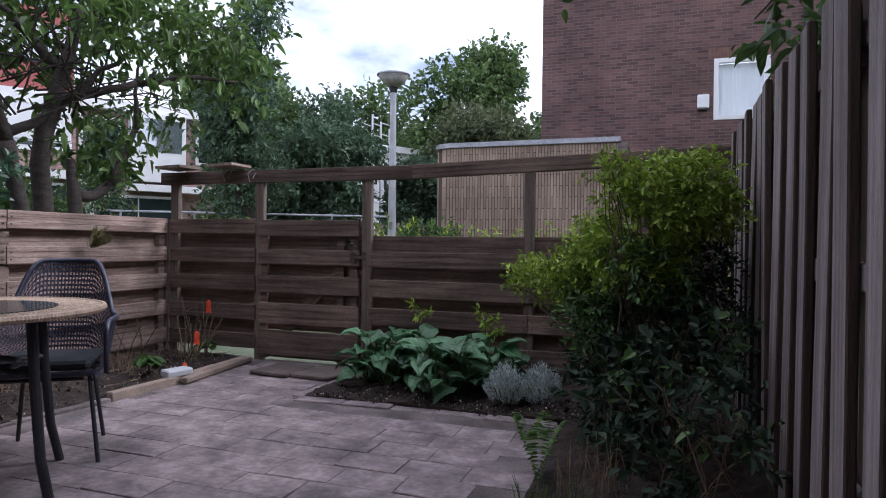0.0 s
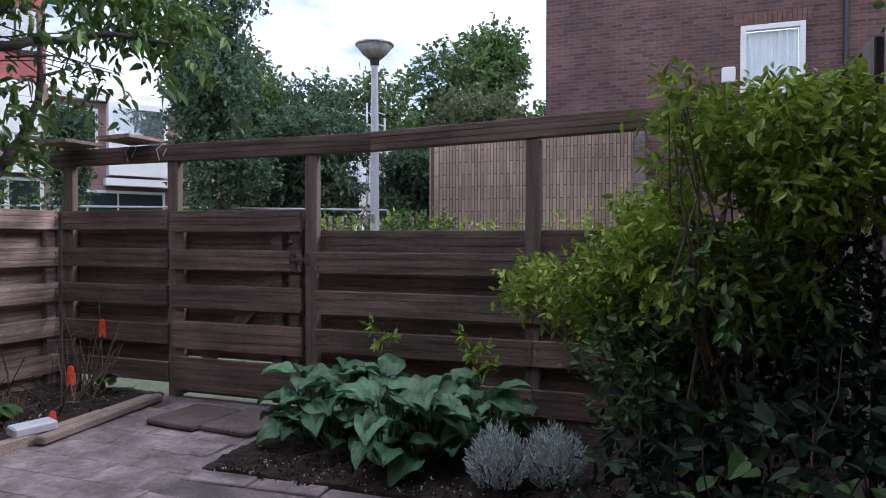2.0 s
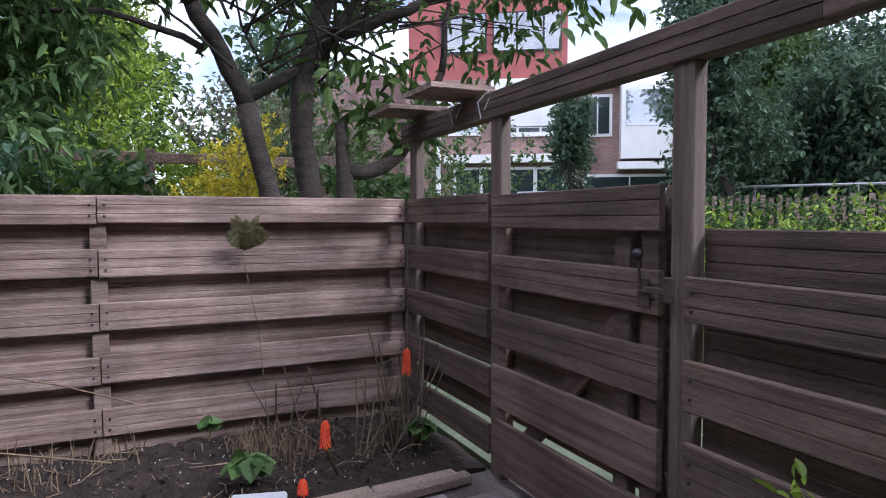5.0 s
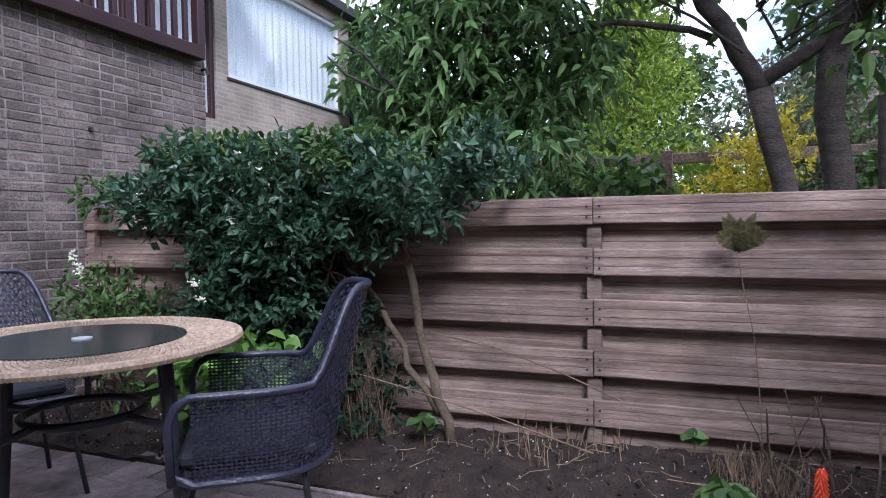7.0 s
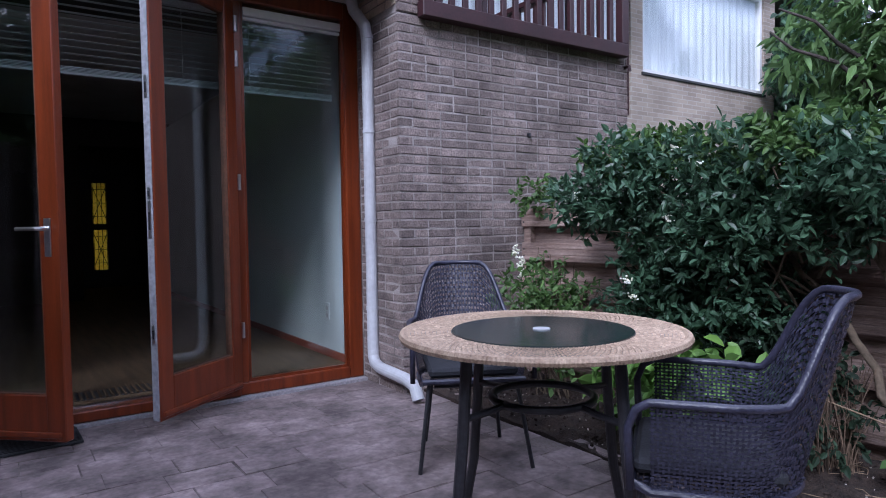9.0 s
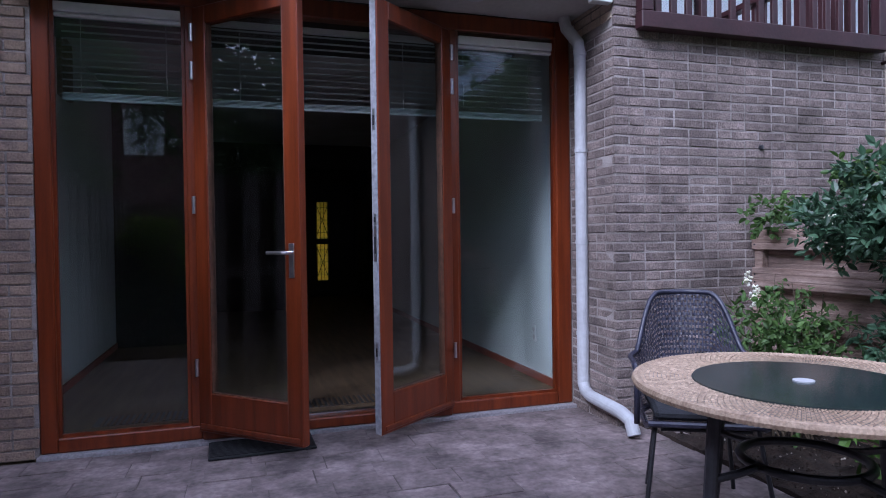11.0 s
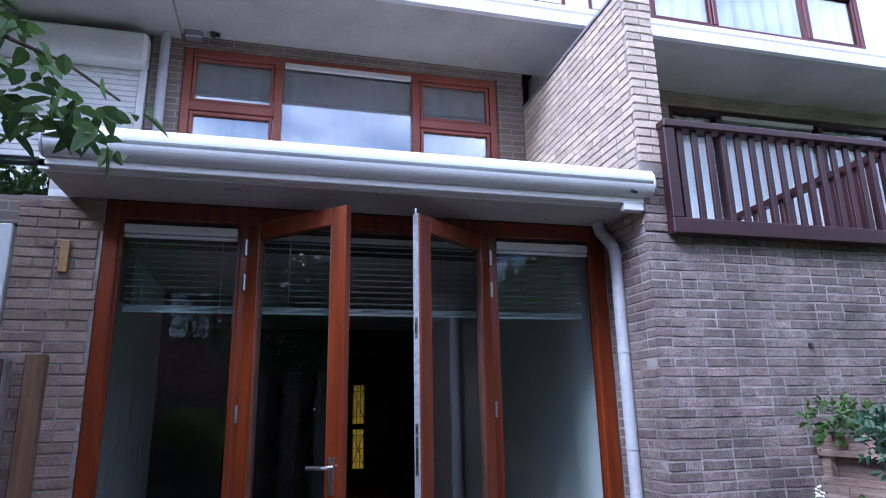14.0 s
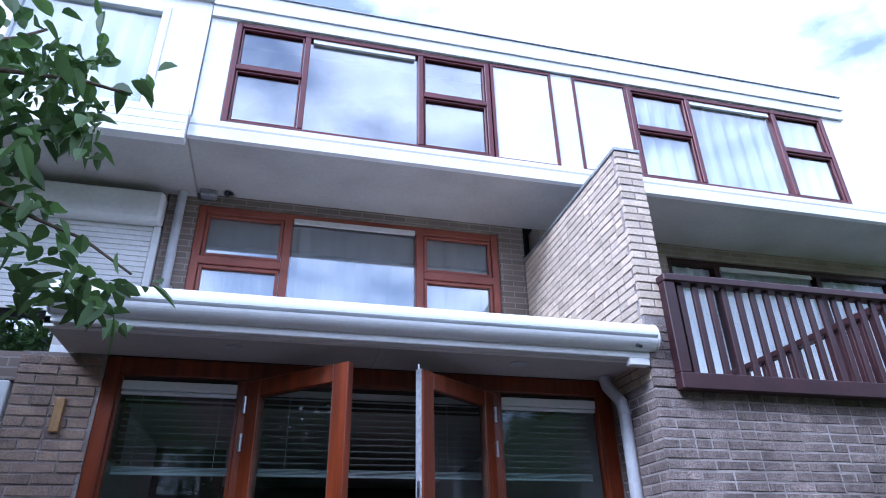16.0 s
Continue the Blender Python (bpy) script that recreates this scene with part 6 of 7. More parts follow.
LOW = [(3.34, 4.5, 0.92, 0.22, 0.3, 0.22), (3.12, 4.4, 0.68, 0.26, 0.3, 0.22), (3.32, 4.2, 0.62, 0.26, 0.3, 0.25)]
for k in range(46):
    b = LS[k % len(LS)]
    limb(bm, (3.10 + rng.uniform(-0.12, 0.12), 4.35 + rng.uniform(-0.12, 0.12), 0.0), (b[0] + rng.uniform(-1, 1) * b[3] * 0.9, b[1] + rng.uniform(-1, 1) * b[4] * 0.9, b[2] + rng.uniform(-0.5, 1) * b[5]), 0.008, 0.002, 0.04, 6, k + 200, 5)
part("stem_mass", bm, BARK_THIN, ls)["kind"] = "stuff"
# inner and lower leaves darker than the lime ones, to stand for shade
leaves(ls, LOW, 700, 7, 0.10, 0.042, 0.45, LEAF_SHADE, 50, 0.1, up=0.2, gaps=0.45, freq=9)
leaves(ls, [(2.92, 4.35, 0.66, 0.24, 0.26, 0.24), (2.78, 4.5, 0.55, 0.18, 0.2, 0.2), (3.12, 4.1, 0.88, 0.22, 0.22, 0.16)], 620, 7, 0.10, 0.042, 0.45, LEAF_MID, 49, 0.1, up=0.25, gaps=0.35, freq=9)
leaves(ls, LS, 2900, 8, 0.10, 0.040, 0.45, LEAF_LIME, 51, 0.1, up=0.25, gaps=0.40, freq=9)
us = tagged(new("undergrowth"), "dark green undergrowth shrub beside the picket fence", "shrub")
US = [(3.12, 3.95, 0.35, 0.36, 0.42, 0.30), (3.24, 3.58, 0.28, 0.30, 0.34, 0.26), (3.32, 3.26, 0.26, 0.22, 0.26, 0.26), (2.95, 4.25, 0.42, 0.28, 0.28, 0.25), (3.36, 3.9, 0.6, 0.18, 0.45, 0.2)]
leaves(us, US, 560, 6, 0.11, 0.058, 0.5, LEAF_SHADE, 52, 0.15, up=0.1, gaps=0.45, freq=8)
leaves(us, US, 34, 5, 0.10, 0.075, 0.55, LEAF_MID, 53, 0.2, up=0.3)
bm = bmesh.new()
for k in range(50):
    b = US[k % len(US)]
    limb(bm, (b[0] + rng.uniform(-0.2, 0.2), b[1] + rng.uniform(-0.2, 0.2), 0.0), (b[0] + rng.uniform(-1, 1) * b[3], b[1] + rng.uniform(-1, 1) * b[4], b[2] + rng.uniform(-0.2, 0.9) * b[5]), 0.004, 0.0015, 0.05, 5, k + 300, 4)
part("stems", bm, CANE_DRY, us)
stem_tuft("dead_clump", 2.92, 3.3, 40, 0.26, 0.16, STRAW, "dry stalks beside the fern", 0.0025)
stem_tuft("dead_clump", 2.80, 3.1, 60, 0.14, 0.14, FERN, "tuft of yellow-green grass blades by the paving", 0.0025)

# overhanging tree behind the picket fence
ot = tagged(new("overhanging_tree"), "young tree with large green leaves hanging over the fence", "tree")
bm = bmesh.new()
limb(bm, (4.1, 2.95, -0.1), (4.0, 2.9, 2.0), 0.05, 0.03, 0, 8, 401)
limb(bm, (4.0, 2.9, 2.0), (3.3, 2.75, 2.35), 0.022, 0.010, 0.08, 6, 402)
limb(bm, (3.3, 2.75, 2.35), (2.66, 2.60, 2.58), 0.010, 0.004, 0.05, 6, 403)
limb(bm, (3.3, 2.75, 2.3), (2.56, 2.60, 2.07), 0.008, 0.003, 0.04, 6, 404)
limb(bm, (3.3, 2.75, 2.3), (2.95, 2.5, 2.85), 0.010, 0.004, 0.05, 6, 405)
limb(bm, (4.0, 2.9, 1.9), (3.55, 3.9, 2.05), 0.015, 0.005, 0.1, 6, 406)
limb(bm, (4.0, 2.9, 2.0), (4.3, 2.2, 3.2), 0.02, 0.005, 0.1, 6, 407)
part("trunk", bm, BARK_THIN, ot)
leaves(ot, [(2.90, 2.62, 2.30, 0.16, 0.12, 0.22), (2.76, 2.6, 2.55, 0.14, 0.10, 0.12), (2.74, 2.6, 2.05, 0.15, 0.08, 0.10), (3.05, 2.6, 2.6, 0.22, 0.14, 0.2), (2.62, 2.6, 2.08, 0.10, 0.05, 0.04), (2.86, 2.6, 1.88, 0.08, 0.06, 0.06)], 100, 6, 0.13, 0.066, 0.52, LEAF_MID, 55, 0.35, up=-0.1)
# after the first blob: unseen crown, added to shade the bed and pickets
leaves(ot, [(3.78, 4.0, 1.97, 0.22, 0.5, 0.13), (4.7, 3.2, 3.1, 1.1, 1.2, 0.45), (4.5, 2.2, 3.1, 0.9, 0.8, 0.5), (4.4, 4.4, 3.3, 1.1, 0.9, 0.5), (3.9, 3.3, 3.0, 0.7, 0.7, 0.35)], 1300, 6, 0.14, 0.10, 0.46, LEAF_MID, 56, 0.35, up=-0.1)

# neighbour's trees and hedge beyond the pale fence
pt = tagged(new("drooping_tree"), "leafy tree with long drooping leaves beyond the fence", "tree")
bm = bmesh.new()
limb(bm, (-2.7, 2.7, -0.1), (-2.5, 2.8, 1.6), 0.07, 0.05, 0, 8, 501)
for k in range(16):
    limb(bm, (-2.5, 2.8, rng.uniform(1.2, 1.7)), (-2.3 + rng.uniform(-0.7, 0.7), 2.9 + rng.uniform(-0.9, 0.9), rng.uniform(1.6, 3.4)), 0.025, 0.006, 0.1, 6, 510 + k, 6)
part("trunk", bm, BARK, pt, "", True)
leaves(pt, [(-2.4, 2.35, 2.25, 0.5, 0.45, 0.6), (-2.3, 3.0, 2.3, 0.6, 0.6, 0.55), (-2.2, 3.5, 2.35, 0.5, 0.5, 0.5), (-2.5, 2.75, 3.1, 0.8, 0.8, 0.6), (-2.3, 2.6, 1.65, 0.5, 0.6, 0.35), (-2.1, 3.2, 1.7, 0.4, 0.5, 0.35)], 1900, 8, 0.20, 0.10, 0.36, foliage("long_bright_green_leaves", (0.18, 0.29, 0.10), (0.09, 0.165, 0.06)), 57, 0.45, up=-0.3, gaps=0.2, freq=4)
iv = tagged(new("ivy_wall"), "dark ivy mass at the corner of the neighbouring house", "ivy")
leaves(iv, [(-8.6, -0.9, 2.2, 0.6, 0.7, 2.2), (-8.0, -0.6, 3.4, 0.7, 0.6, 1.2), (-7.4, -0.2, 1.4, 1.0, 0.7, 1.2)], 2200, 6, 0.14, 0.12, 0.7, LEAF_DARK, 58, 0.2)
part("stems", tube([(-8.3, -1.1, -0.05), (-8.3, -1.0, 3.4)], 0.05, 8), BARK, iv)
HB = []
for k in range(16):
    HB.append((-6.4 + rng.uniform(-0.5, 0.5), -0.2 + k * 0.62, 1.1 + rng.uniform(-0.1, 0.2), 1.0, 0.7, 1.3 + rng.uniform(-0.2, 0.4)))
hd2 = tagged(new("garden_hedge"), "mixed green hedge beyond the pale fence", "hedge")
leaves(hd2, HB, 5200, 6, 0.14, 0.085, 0.5, LEAF_FAR, 59, 0.15, gaps=0.1, freq=2)
leaves(hd2, [(-5.2, 2.0 + 0.8 * k, 1.3, 0.7, 0.6, 0.7) for k in range(4)], 1500, 6, 0.12, 0.08, 0.6, LEAF_LIME, 60, 0.15)
for k in range(10):
    part("stem", tube([(-6.55, 0.05 + k, -0.1), (-6.5, 0.1 + k, 0.8), (-6.55, k, 1.5)], [0.05, 0.04, 0.02], 7), BARK, hd2)
tall = tagged(new("tall_conifer"), "tall bright green conifer beyond the fence", "tree")
leaves(tall, [(-7.8, 3.6, 2.0, 0.9, 0.9, 2.6), (-7.8, 3.6, 3.9, 0.6, 0.6, 1.6)], 2400, 6, 0.16, 0.09, 0.4, LEAF_LIME, 61, 0.1, up=0.6)
part("trunk", tube([(-7.8, 3.6, -0.1), (-7.8, 3.6, 4.5)], [0.12, 0.03], 8), BARK, tall)
yb = tagged(new("golden_bush"), "golden yellow bush behind the pale fence", "bush")
leaves(yb, [(-3.6, 4.75, 1.4, 0.3, 0.28, 0.32), (-3.6, 5.02, 1.65, 0.28, 0.22, 0.32), (-3.6, 4.55, 1.15, 0.3, 0.26, 0.3), (-3.6, 4.85, 0.8, 0.4, 0.4, 0.6)], 900, 7, 0.10, 0.05, 0.5, LEAF_YELLOW, 62, 0.05, up=0.6)
part("stems", tube([(-3.6, 5.0, -0.1), (-3.6, 5.0, 1.3)], 0.03, 6), BARK_THIN, yb)
ib = tagged(new("ivy_bush"), "broad-leaved green bush behind the pale fence", "bush")
leaves(ib, [(-3.5, 3.75, 1.2, 0.4, 0.45, 0.45), (-3.3, 3.2, 1.15, 0.4, 0.5, 0.4), (-3.5, 5.9, 1.0, 0.5, 0.6, 0.6)], 620, 6, 0.12, 0.10, 0.7, LEAF_MID, 63, 0.2)
part("stems", tube([(-3.4, 3.7, -0.1), (-3.4, 3.8, 1.2)], 0.03, 6), BARK_THIN, ib)
rb = tagged(new("flowering_bush"), "tall grey-green bush with pale reddish seed heads", "bush")
leaves(rb, [(-7.2, 5.4, 2.0, 0.8, 0.9, 1.2), (-7.2, 6.6, 1.8, 0.8, 0.9, 1.1)], 1700, 6, 0.14, 0.09, 0.45, foliage("dusty_pink_leaves", (0.22, 0.20, 0.13), (0.10, 0.13, 0.07)), 64, 0.1)
part("stems", tube([(-7.2, 6.0, -0.1), (-7.2, 6.0, 2.0)], 0.05, 6), BARK_THIN, rb)
nf = tagged(new("neighbour_rail_fence"), "grey wooden rail fence between the neighbouring gardens", "fence")
part("rail", box(-4.62, -4.56, 0.5, 6.0, 1.65, 1.75, 0.006), WOOD_LEFT, nf)
for k in range(4):
    part("post", box(-4.64, -4.54, 0.6 + 1.75 * k, 0.7 + 1.75 * k, -0.1, 1.78, 0.006), WOOD_LEFT, nf)

# ---- beyond the back fence ----
lamp = thing("street_lamp", -1.04, 10.43, -0.23, 0, "pale grey street lamp with a bowl-shaped head", "street lamp")
part("pole", tube([(0, 0, 0.0), (0, 0, 1.0), (0, 0, 3.76)], [0.075, 0.07, 0.048], 16), PIPE, lamp)
part("pole_door", box(-0.035, 0.035, -0.078, -0.07, 1.48, 1.60, 0.004), STEEL, lamp)
part("neck", tube([(0, 0, 3.72), (0, 0, 3.82)], [0.06, 0.075], 16), BLACK_METAL, lamp)
LAMP_BOWL = material("frosted_lamp_bowl", (0.62, 0.60, 0.56), 0.5, (0.52, 0.50, 0.47), 5, 0.0, 20, translucent=0.4)
part("bowl", tube([(0, 0, 3.81), (0, 0, 3.88), (0, 0, 4.00)], [0.09, 0.17, 0.265], 28), LAMP_BOWL, lamp, "frosted lamp bowl", True)
part("lid", tube([(0, 0, 4.0), (0, 0, 4.02), (0, 0, 4.05)], [0.275, 0.275, 0.10], 28), ZINC, lamp)

gh = tagged(new("gable_house"), "tall dark red-brown brick gable of a neighbouring house", "house")
gh.matrix_basis = pose(0.02, 0.12, -0.245)
for r in [(0.72, 4.10, 14.15, 14.45, -0.1, 8.4), (5.10, 16.0, 14.15, 14.45, -0.1, 8.4), (4.10, 5.10, 14.15, 14.45, -0.1, 3.74), (4.10, 5.10, 14.15, 14.45, 4.94, 8.4), (0.72, 1.02, 14.45, 24.0, -0.1, 8.4), (15.7, 16.0, 14.45, 24.0, -0.1, 8.4)]:
    part("wall", box(*r), FAR_BRICK, gh)
part("roof", box(0.6, 16.1, 14.0, 24.0, 8.4, 8.6), BLACK_ROOF, gh)
w = part("window", boxes([(4.10, 4.19, 14.13, 14.23, 3.74, 4.94), (5.01, 5.10, 14.13, 14.23, 3.74, 4.94), (4.19, 5.01, 14.13, 14.23, 3.74, 3.83), (4.19, 5.01, 14.13, 14.23, 4.85, 4.94)], 0.006), WHITE, gh, "white window frame")
p = part("pane", box(4.19, 5.01, 14.18, 14.188, 3.83, 4.85), CLEAR_GLASS, w)
p.visible_shadow = False
bm = bmesh.new()
for k in range(40):
    add_box(bm, 4.19 + k * 0.0205, 4.2105 + k * 0.0205, 14.27 + 0.012 * math.sin(k * 1.1), 14.275 + 0.012 * math.sin(k * 1.1), 3.84, 4.85)
part("curtain", bm, CURTAIN, w)
part("wall_vent", box(3.80, 4.02, 14.05, 14.148, 3.97, 4.24, 0.02), WHITE, gh, "white wall vent hood")
part("vent_slot", box(3.81, 4.01, 14.06, 14.13, 3.945, 3.968), BLACK_METAL, gh)
part("rain_pipe", tube([(5.68, 14.10, 0), (5.68, 14.10, 8.4)], 0.04, 8), BLACK_METAL, gh)
bm = boxes([(4.0 + k * 0.075, 4.066 + k * 0.075, 14.138, 14.149, 4.945, 5.15) for k in range(16)])
part("lintel_bricks", bm, BRICK_RED, gh, "upright brick lintel course")

an = tagged(new("curved_annex"), "flat-roofed annex of upright buff bricks with a rounded corner", "building")
an.matrix_basis = pose(0, 0.08, -0.20)
bm = bmesh.new()
prof = [(-1.15 + 0.5 - 0.5 * math.cos(radians(a)), 12.5 + 0.5 - 0.5 * math.sin(radians(a))) for a in range(0, 91, 10)]
prof = [(-1.15, 14.1)] + prof + [(2.42, 12.5), (2.42, 14.1)]
lo = [bm.verts.new((x, y, -0.1)) for x, y in prof]
hi = [bm.verts.new((x, y, 3.08)) for x, y in prof]
for k in range(len(prof)):
    bm.faces.new((lo[k], lo[(k + 1) % len(prof)], hi[(k + 1) % len(prof)], hi[k]))
bm.faces.new(hi)
part("wall", bm, FAR_UPRIGHT, an)
bm = bmesh.new()
lo = [bm.verts.new((x + (0.05 if x > 2 else -0.03), y - 0.04, 3.081)) for x, y in prof]
hi = [bm.verts.new((x + (0.05 if x > 2 else -0.03), y - 0.04, 3.17)) for x, y in prof]
for k in range(len(prof)):
    bm.faces.new((lo[k], lo[(k + 1) % len(prof)], hi[(k + 1) % len(prof)], hi[k]))
bm.faces.new(hi)
bm.faces.new(lo[::-1])
part("roof_edge", bm, ZINC, an)
cp = part("corner_pier", box(2.428, 2.596, 12.524, 14.1, -0.1, 3.06), MORTAR, an, "brick corner pier")
for k in range(49):
    part("brick", box(2.425, 2.60, 12.52, 14.098, -0.1 + 0.065 * k, -0.1 + 0.065 * k + 0.056), BRICK, cp)

# row of houses far left, in its own frame: x to the right as seen from the garden
row = thing("row_house", -16.4, 16.2, -0.07, 57 + 0, "red brick row house with white shutters and a red roof storey", "house")


def bx(parent, name, mat, label, *rws):
    return part(name, boxes(rws), mat, parent, label)


bx(row, "wall", ROW_BRICK, "", (-4.4, 1.25, 0, 6, 0, 5.98))
bx(row, "wall", ROW_BRICK, "", (-9.0, -4.41, 1.5, 7, 0, 6.6))
bx(row, "roof_storey", RED_PANEL, "red clad roof storey", (-4.3, 1.2, 0.1, 6, 5.99, 8.75))
bx(row, "white_band", WHITE, "white painted band", (-1.4, 1.1, -0.10, -0.004, 5.5, 5.95))
bx(row, "shutter", WHITE, "closed white shutter", (-1.3, 1.1, -0.10, -0.05, 4.32, 5.48))
for k in range(11):
    bx(row, "shutter_slat", WHITE, "", (-1.28, 1.08, -0.112, -0.101, 4.34 + 0.104 * k, 4.43 + 0.104 * k))
bx(row, "window", WHITE, "white window frame", (-1.35, 1.12, -0.08, -0.02, 3.98, 4.30))
for k in range(3):
    bx(row, "pane", DARK_GLASS, "", (-1.22 + 0.78 * k, -0.52 + 0.78 * k, -0.09, -0.081, 4.14, 4.27))
bx(row, "window", WHITE, "white window frame", (-2.9, -1.75, -0.06, -0.02, 4.05, 5.5))
bx(row, "pane", SKYGLASS, "", (-2.8, -1.85, -0.07, -0.061, 4.15, 5.4))
bx(row, "awning_box", WHITE, "white awning box", (-3.0, 1.3, -0.35, -0.004, 3.08, 3.36))
bx(row, "window", WHITE, "white window frame", (-2.7, 1.1, -0.06, -0.02, 1.0, 2.95))
for k in range(4):
    bx(row, "pane", DARK_GLASS, "", (-2.6 + 0.93 * k, -1.8 + 0.93 * k, -0.08, -0.061, 1.1, 2.85))
for a, b2 in ((-1.3, -0.55), (-0.48, 0.35), (0.42, 0.95), (-3.1, -2.4), (-2.3, -1.6)):
    bx(row, "roof_window", BLACK_METAL, "dark framed roof window", (a - 0.05, b2 + 0.05, 0.04, 0.099, 6.9, 8.25))
    bx(row, "pane", SKYGLASS, "", (a, b2, 0.02, 0.039, 6.95, 8.2))
bx(row, "drain_pipe", WHITE, "", (-3.3, -3.15, -0.12, -0.004, 0, 5.98))
row2 = thing("row_house", -16.4, 16.2, -0.07, 57, "brick row house with a white flat roof edge and bay", "house")
bx(row2, "wall", ROW_BRICK, "", (1.26, 9.0, 0.6, 7, 0, 5.7))
bx(row2, "roof_edge", WHITE, "white roof edge", (1.26, 9.1, 0.3, 7, 5.71, 6.05))
for a, b2, z0, z1 in ((1.75, 2.75, 4.0, 5.45), (5.4, 7.0, 4.0, 5.45), (1.8, 4.9, 1.0, 2.7), (6.5, 8.5, 1.0, 2.7)):
    bx(row2, "window", WHITE, "white window frame", (a, b2, 0.52, 0.595, z0, z1))
    n = 2
    for k in range(n):
        wv = (b2 - a - 0.15) / n
        bx(row2, "pane", DARK_GLASS, "", (a + 0.1 + wv * k, a + 0.05 + wv * (k + 1), 0.50, 0.519, z0 + 0.1, z1 - 0.1))
bx(row2, "bay", WHITE, "white clad bay", (3.0, 4.9, 0.1, 0.595, 3.2, 5.7))
bx(row2, "pane", SKYGLASS, "", (3.15, 4.75, 0.08, 0.099, 4.3, 5.5))
bx(row2, "awning_box", WHITE, "white awning box", (2.9, 7.5, 0.1, 0.5, 2.85, 3.1))
bx(row2, "drain_pipe", WHITE, "", (1.40, 1.52, 0.45, 0.595, 0, 5.7))
row3 = thing("row_house", -16.4, 16.2, -0.07, 57, "white rendered row house further along", "house")
bx(row3, "wall", WHITE, "", (12.2, 24.0, 2.0, 8, 0, 5.6))
bx(row3, "roof_edge", WHITE, "", (12.1, 24.1, 1.7, 8, 5.6, 5.9))
for a, b2, z0, z1 in ((12.8, 14.3, 3.2, 5.0), (15.0, 16.6, 3.2, 5.0), (13.0, 16.0, 0.3, 2.0), (18.0, 20.0, 3.2, 5.0)):
    bx(row3, "window", BLACK_METAL, "dark window frame", (a, b2, 1.92, 1.995, z0, z1))
    bx(row3, "pane", SKYGLASS, "", (a + 0.1, b2 - 0.1, 1.90, 1.919, z0 + 0.1, z1 - 0.1))
dome = thing("path_lamp", -12.2, 14.6, -0.07, 0, "grey mushroom-shaped path lamp", "street lamp")
part("pole", tube([(0, 0, 0), (0, 0, 2.3)], 0.06, 10), PIPE, dome)
part("shade", tube([(0, 0, 2.3), (0, 0, 2.45), (0, 0, 2.62), (0, 0, 2.70)], [0.16, 0.16, 0.42, 0.10], 18), PIPE, dome)
ff = tagged(new("far_picket_fence"), "brown wooden picket fence across the green", "fence")
for k in range(80):
    f = k / 80
    x, y = -11.0 + 9.0 * f, 10.5 + 5.5 * f
    part("picket", box(x - 0.045, x + 0.045, y - 0.01, y + 0.01, -0.07, 1.45 + 0.05 * (k % 2)), WOOD_LEFT, ff)
for z in (0.4, 1.1):
    part("cross_rail", tube([(-11, 10.52, z), (-2.0, 16.02, z)], 0.03, 4), WOOD_LEFT, ff)
pr = tagged(new("handrail"), "thin grey metal handrail across the green", "handrail")
part("rail", tube([(-11.5, 12.6, 1.75), (-4.0, 17.5, 1.75)], 0.03, 6), PIPE, pr)
for k in range(6):
    part("post", tube([(-11.5 + 1.5 * k, 12.6 + 0.98 * k, -0.07), (-11.5 + 1.5 * k, 12.6 + 0.98 * k, 1.75)], 0.025, 6), PIPE, pr)
sc = tagged(new("scaffold_mast"), "bundle of grey steel scaffold masts behind the trees", "scaffold")
for k in range(7):
    x = -10.9 + 0.42 * k
    part("upright", tube([(x, 27, 0), (x, 27, 6.8 - 0.35 * (k % 4))], 0.05, 6), STEEL, sc)
    for j in range(9):
        if k < 6:
            part("crossbar", tube([(x, 27, 2.4 + 0.5 * j), (x + 0.42, 27, 2.25 + 0.5 * j)], 0.025, 5), STEEL, sc)


def far_tree(name, x, y, high, wide, mat, seed, label, sprigs=2600, size=0.22, trunk=0.2, low=0.25):
    t = tagged(new(name), label, "tree")
    r = random.Random(seed)
    bl_ = []
    for k in range(16):
        f = r.random()
        rad = wide * (0.55 + 0.45 * math.sin(math.pi * (0.15 + 0.75 * f)))
        a = r.uniform(0, 6.28)
        q = rad * 0.6 * math.sqrt(r.random())
        bl_.append((x + q * math.cos(a), y + q * math.sin(a), high * (low + (0.92 - low) * f), wide * r.uniform(0.28, 0.5), wide * r.uniform(0.28, 0.5), high * r.uniform(0.09, 0.17)))
    leaves(t, bl_, sprigs, 6, size * 2.2, size, 0.55, mat, seed, 0.15, gaps=0.15, freq=2.0)
    bm = bmesh.new()
    limb(bm, (x, y, -0.1), (x, y, high * 0.8), trunk, trunk * 0.3, 0, 8, seed)
    for k in range(10):
        b = bl_[k]
        limb(bm, (x, y, high * r.uniform(0.25, 0.6)), b[:3], trunk * 0.35, trunk * 0.1, 0.1, 5, seed + k, 6)
    part("trunk", bm, BARK, t, "", True)
    return t


far_tree("street_tree", -6.9, 14.5, 7.6, 1.75, LEAF_FAR2, 71, "slender street tree with fine blue-green leaves", 3600, 0.13, 0.12, 0.30)
far_tree("round_tree", -6.4, 34.0, 12.0, 4.4, LEAF_FAR, 72, "large round-headed dark green tree", 5200, 0.32, 0.4)
far_tree("park_tree", -14.0, 37.0, 10.9, 5.2, LEAF_FAR, 73, "tall green tree in the distance", 4000, 0.34, 0.4)
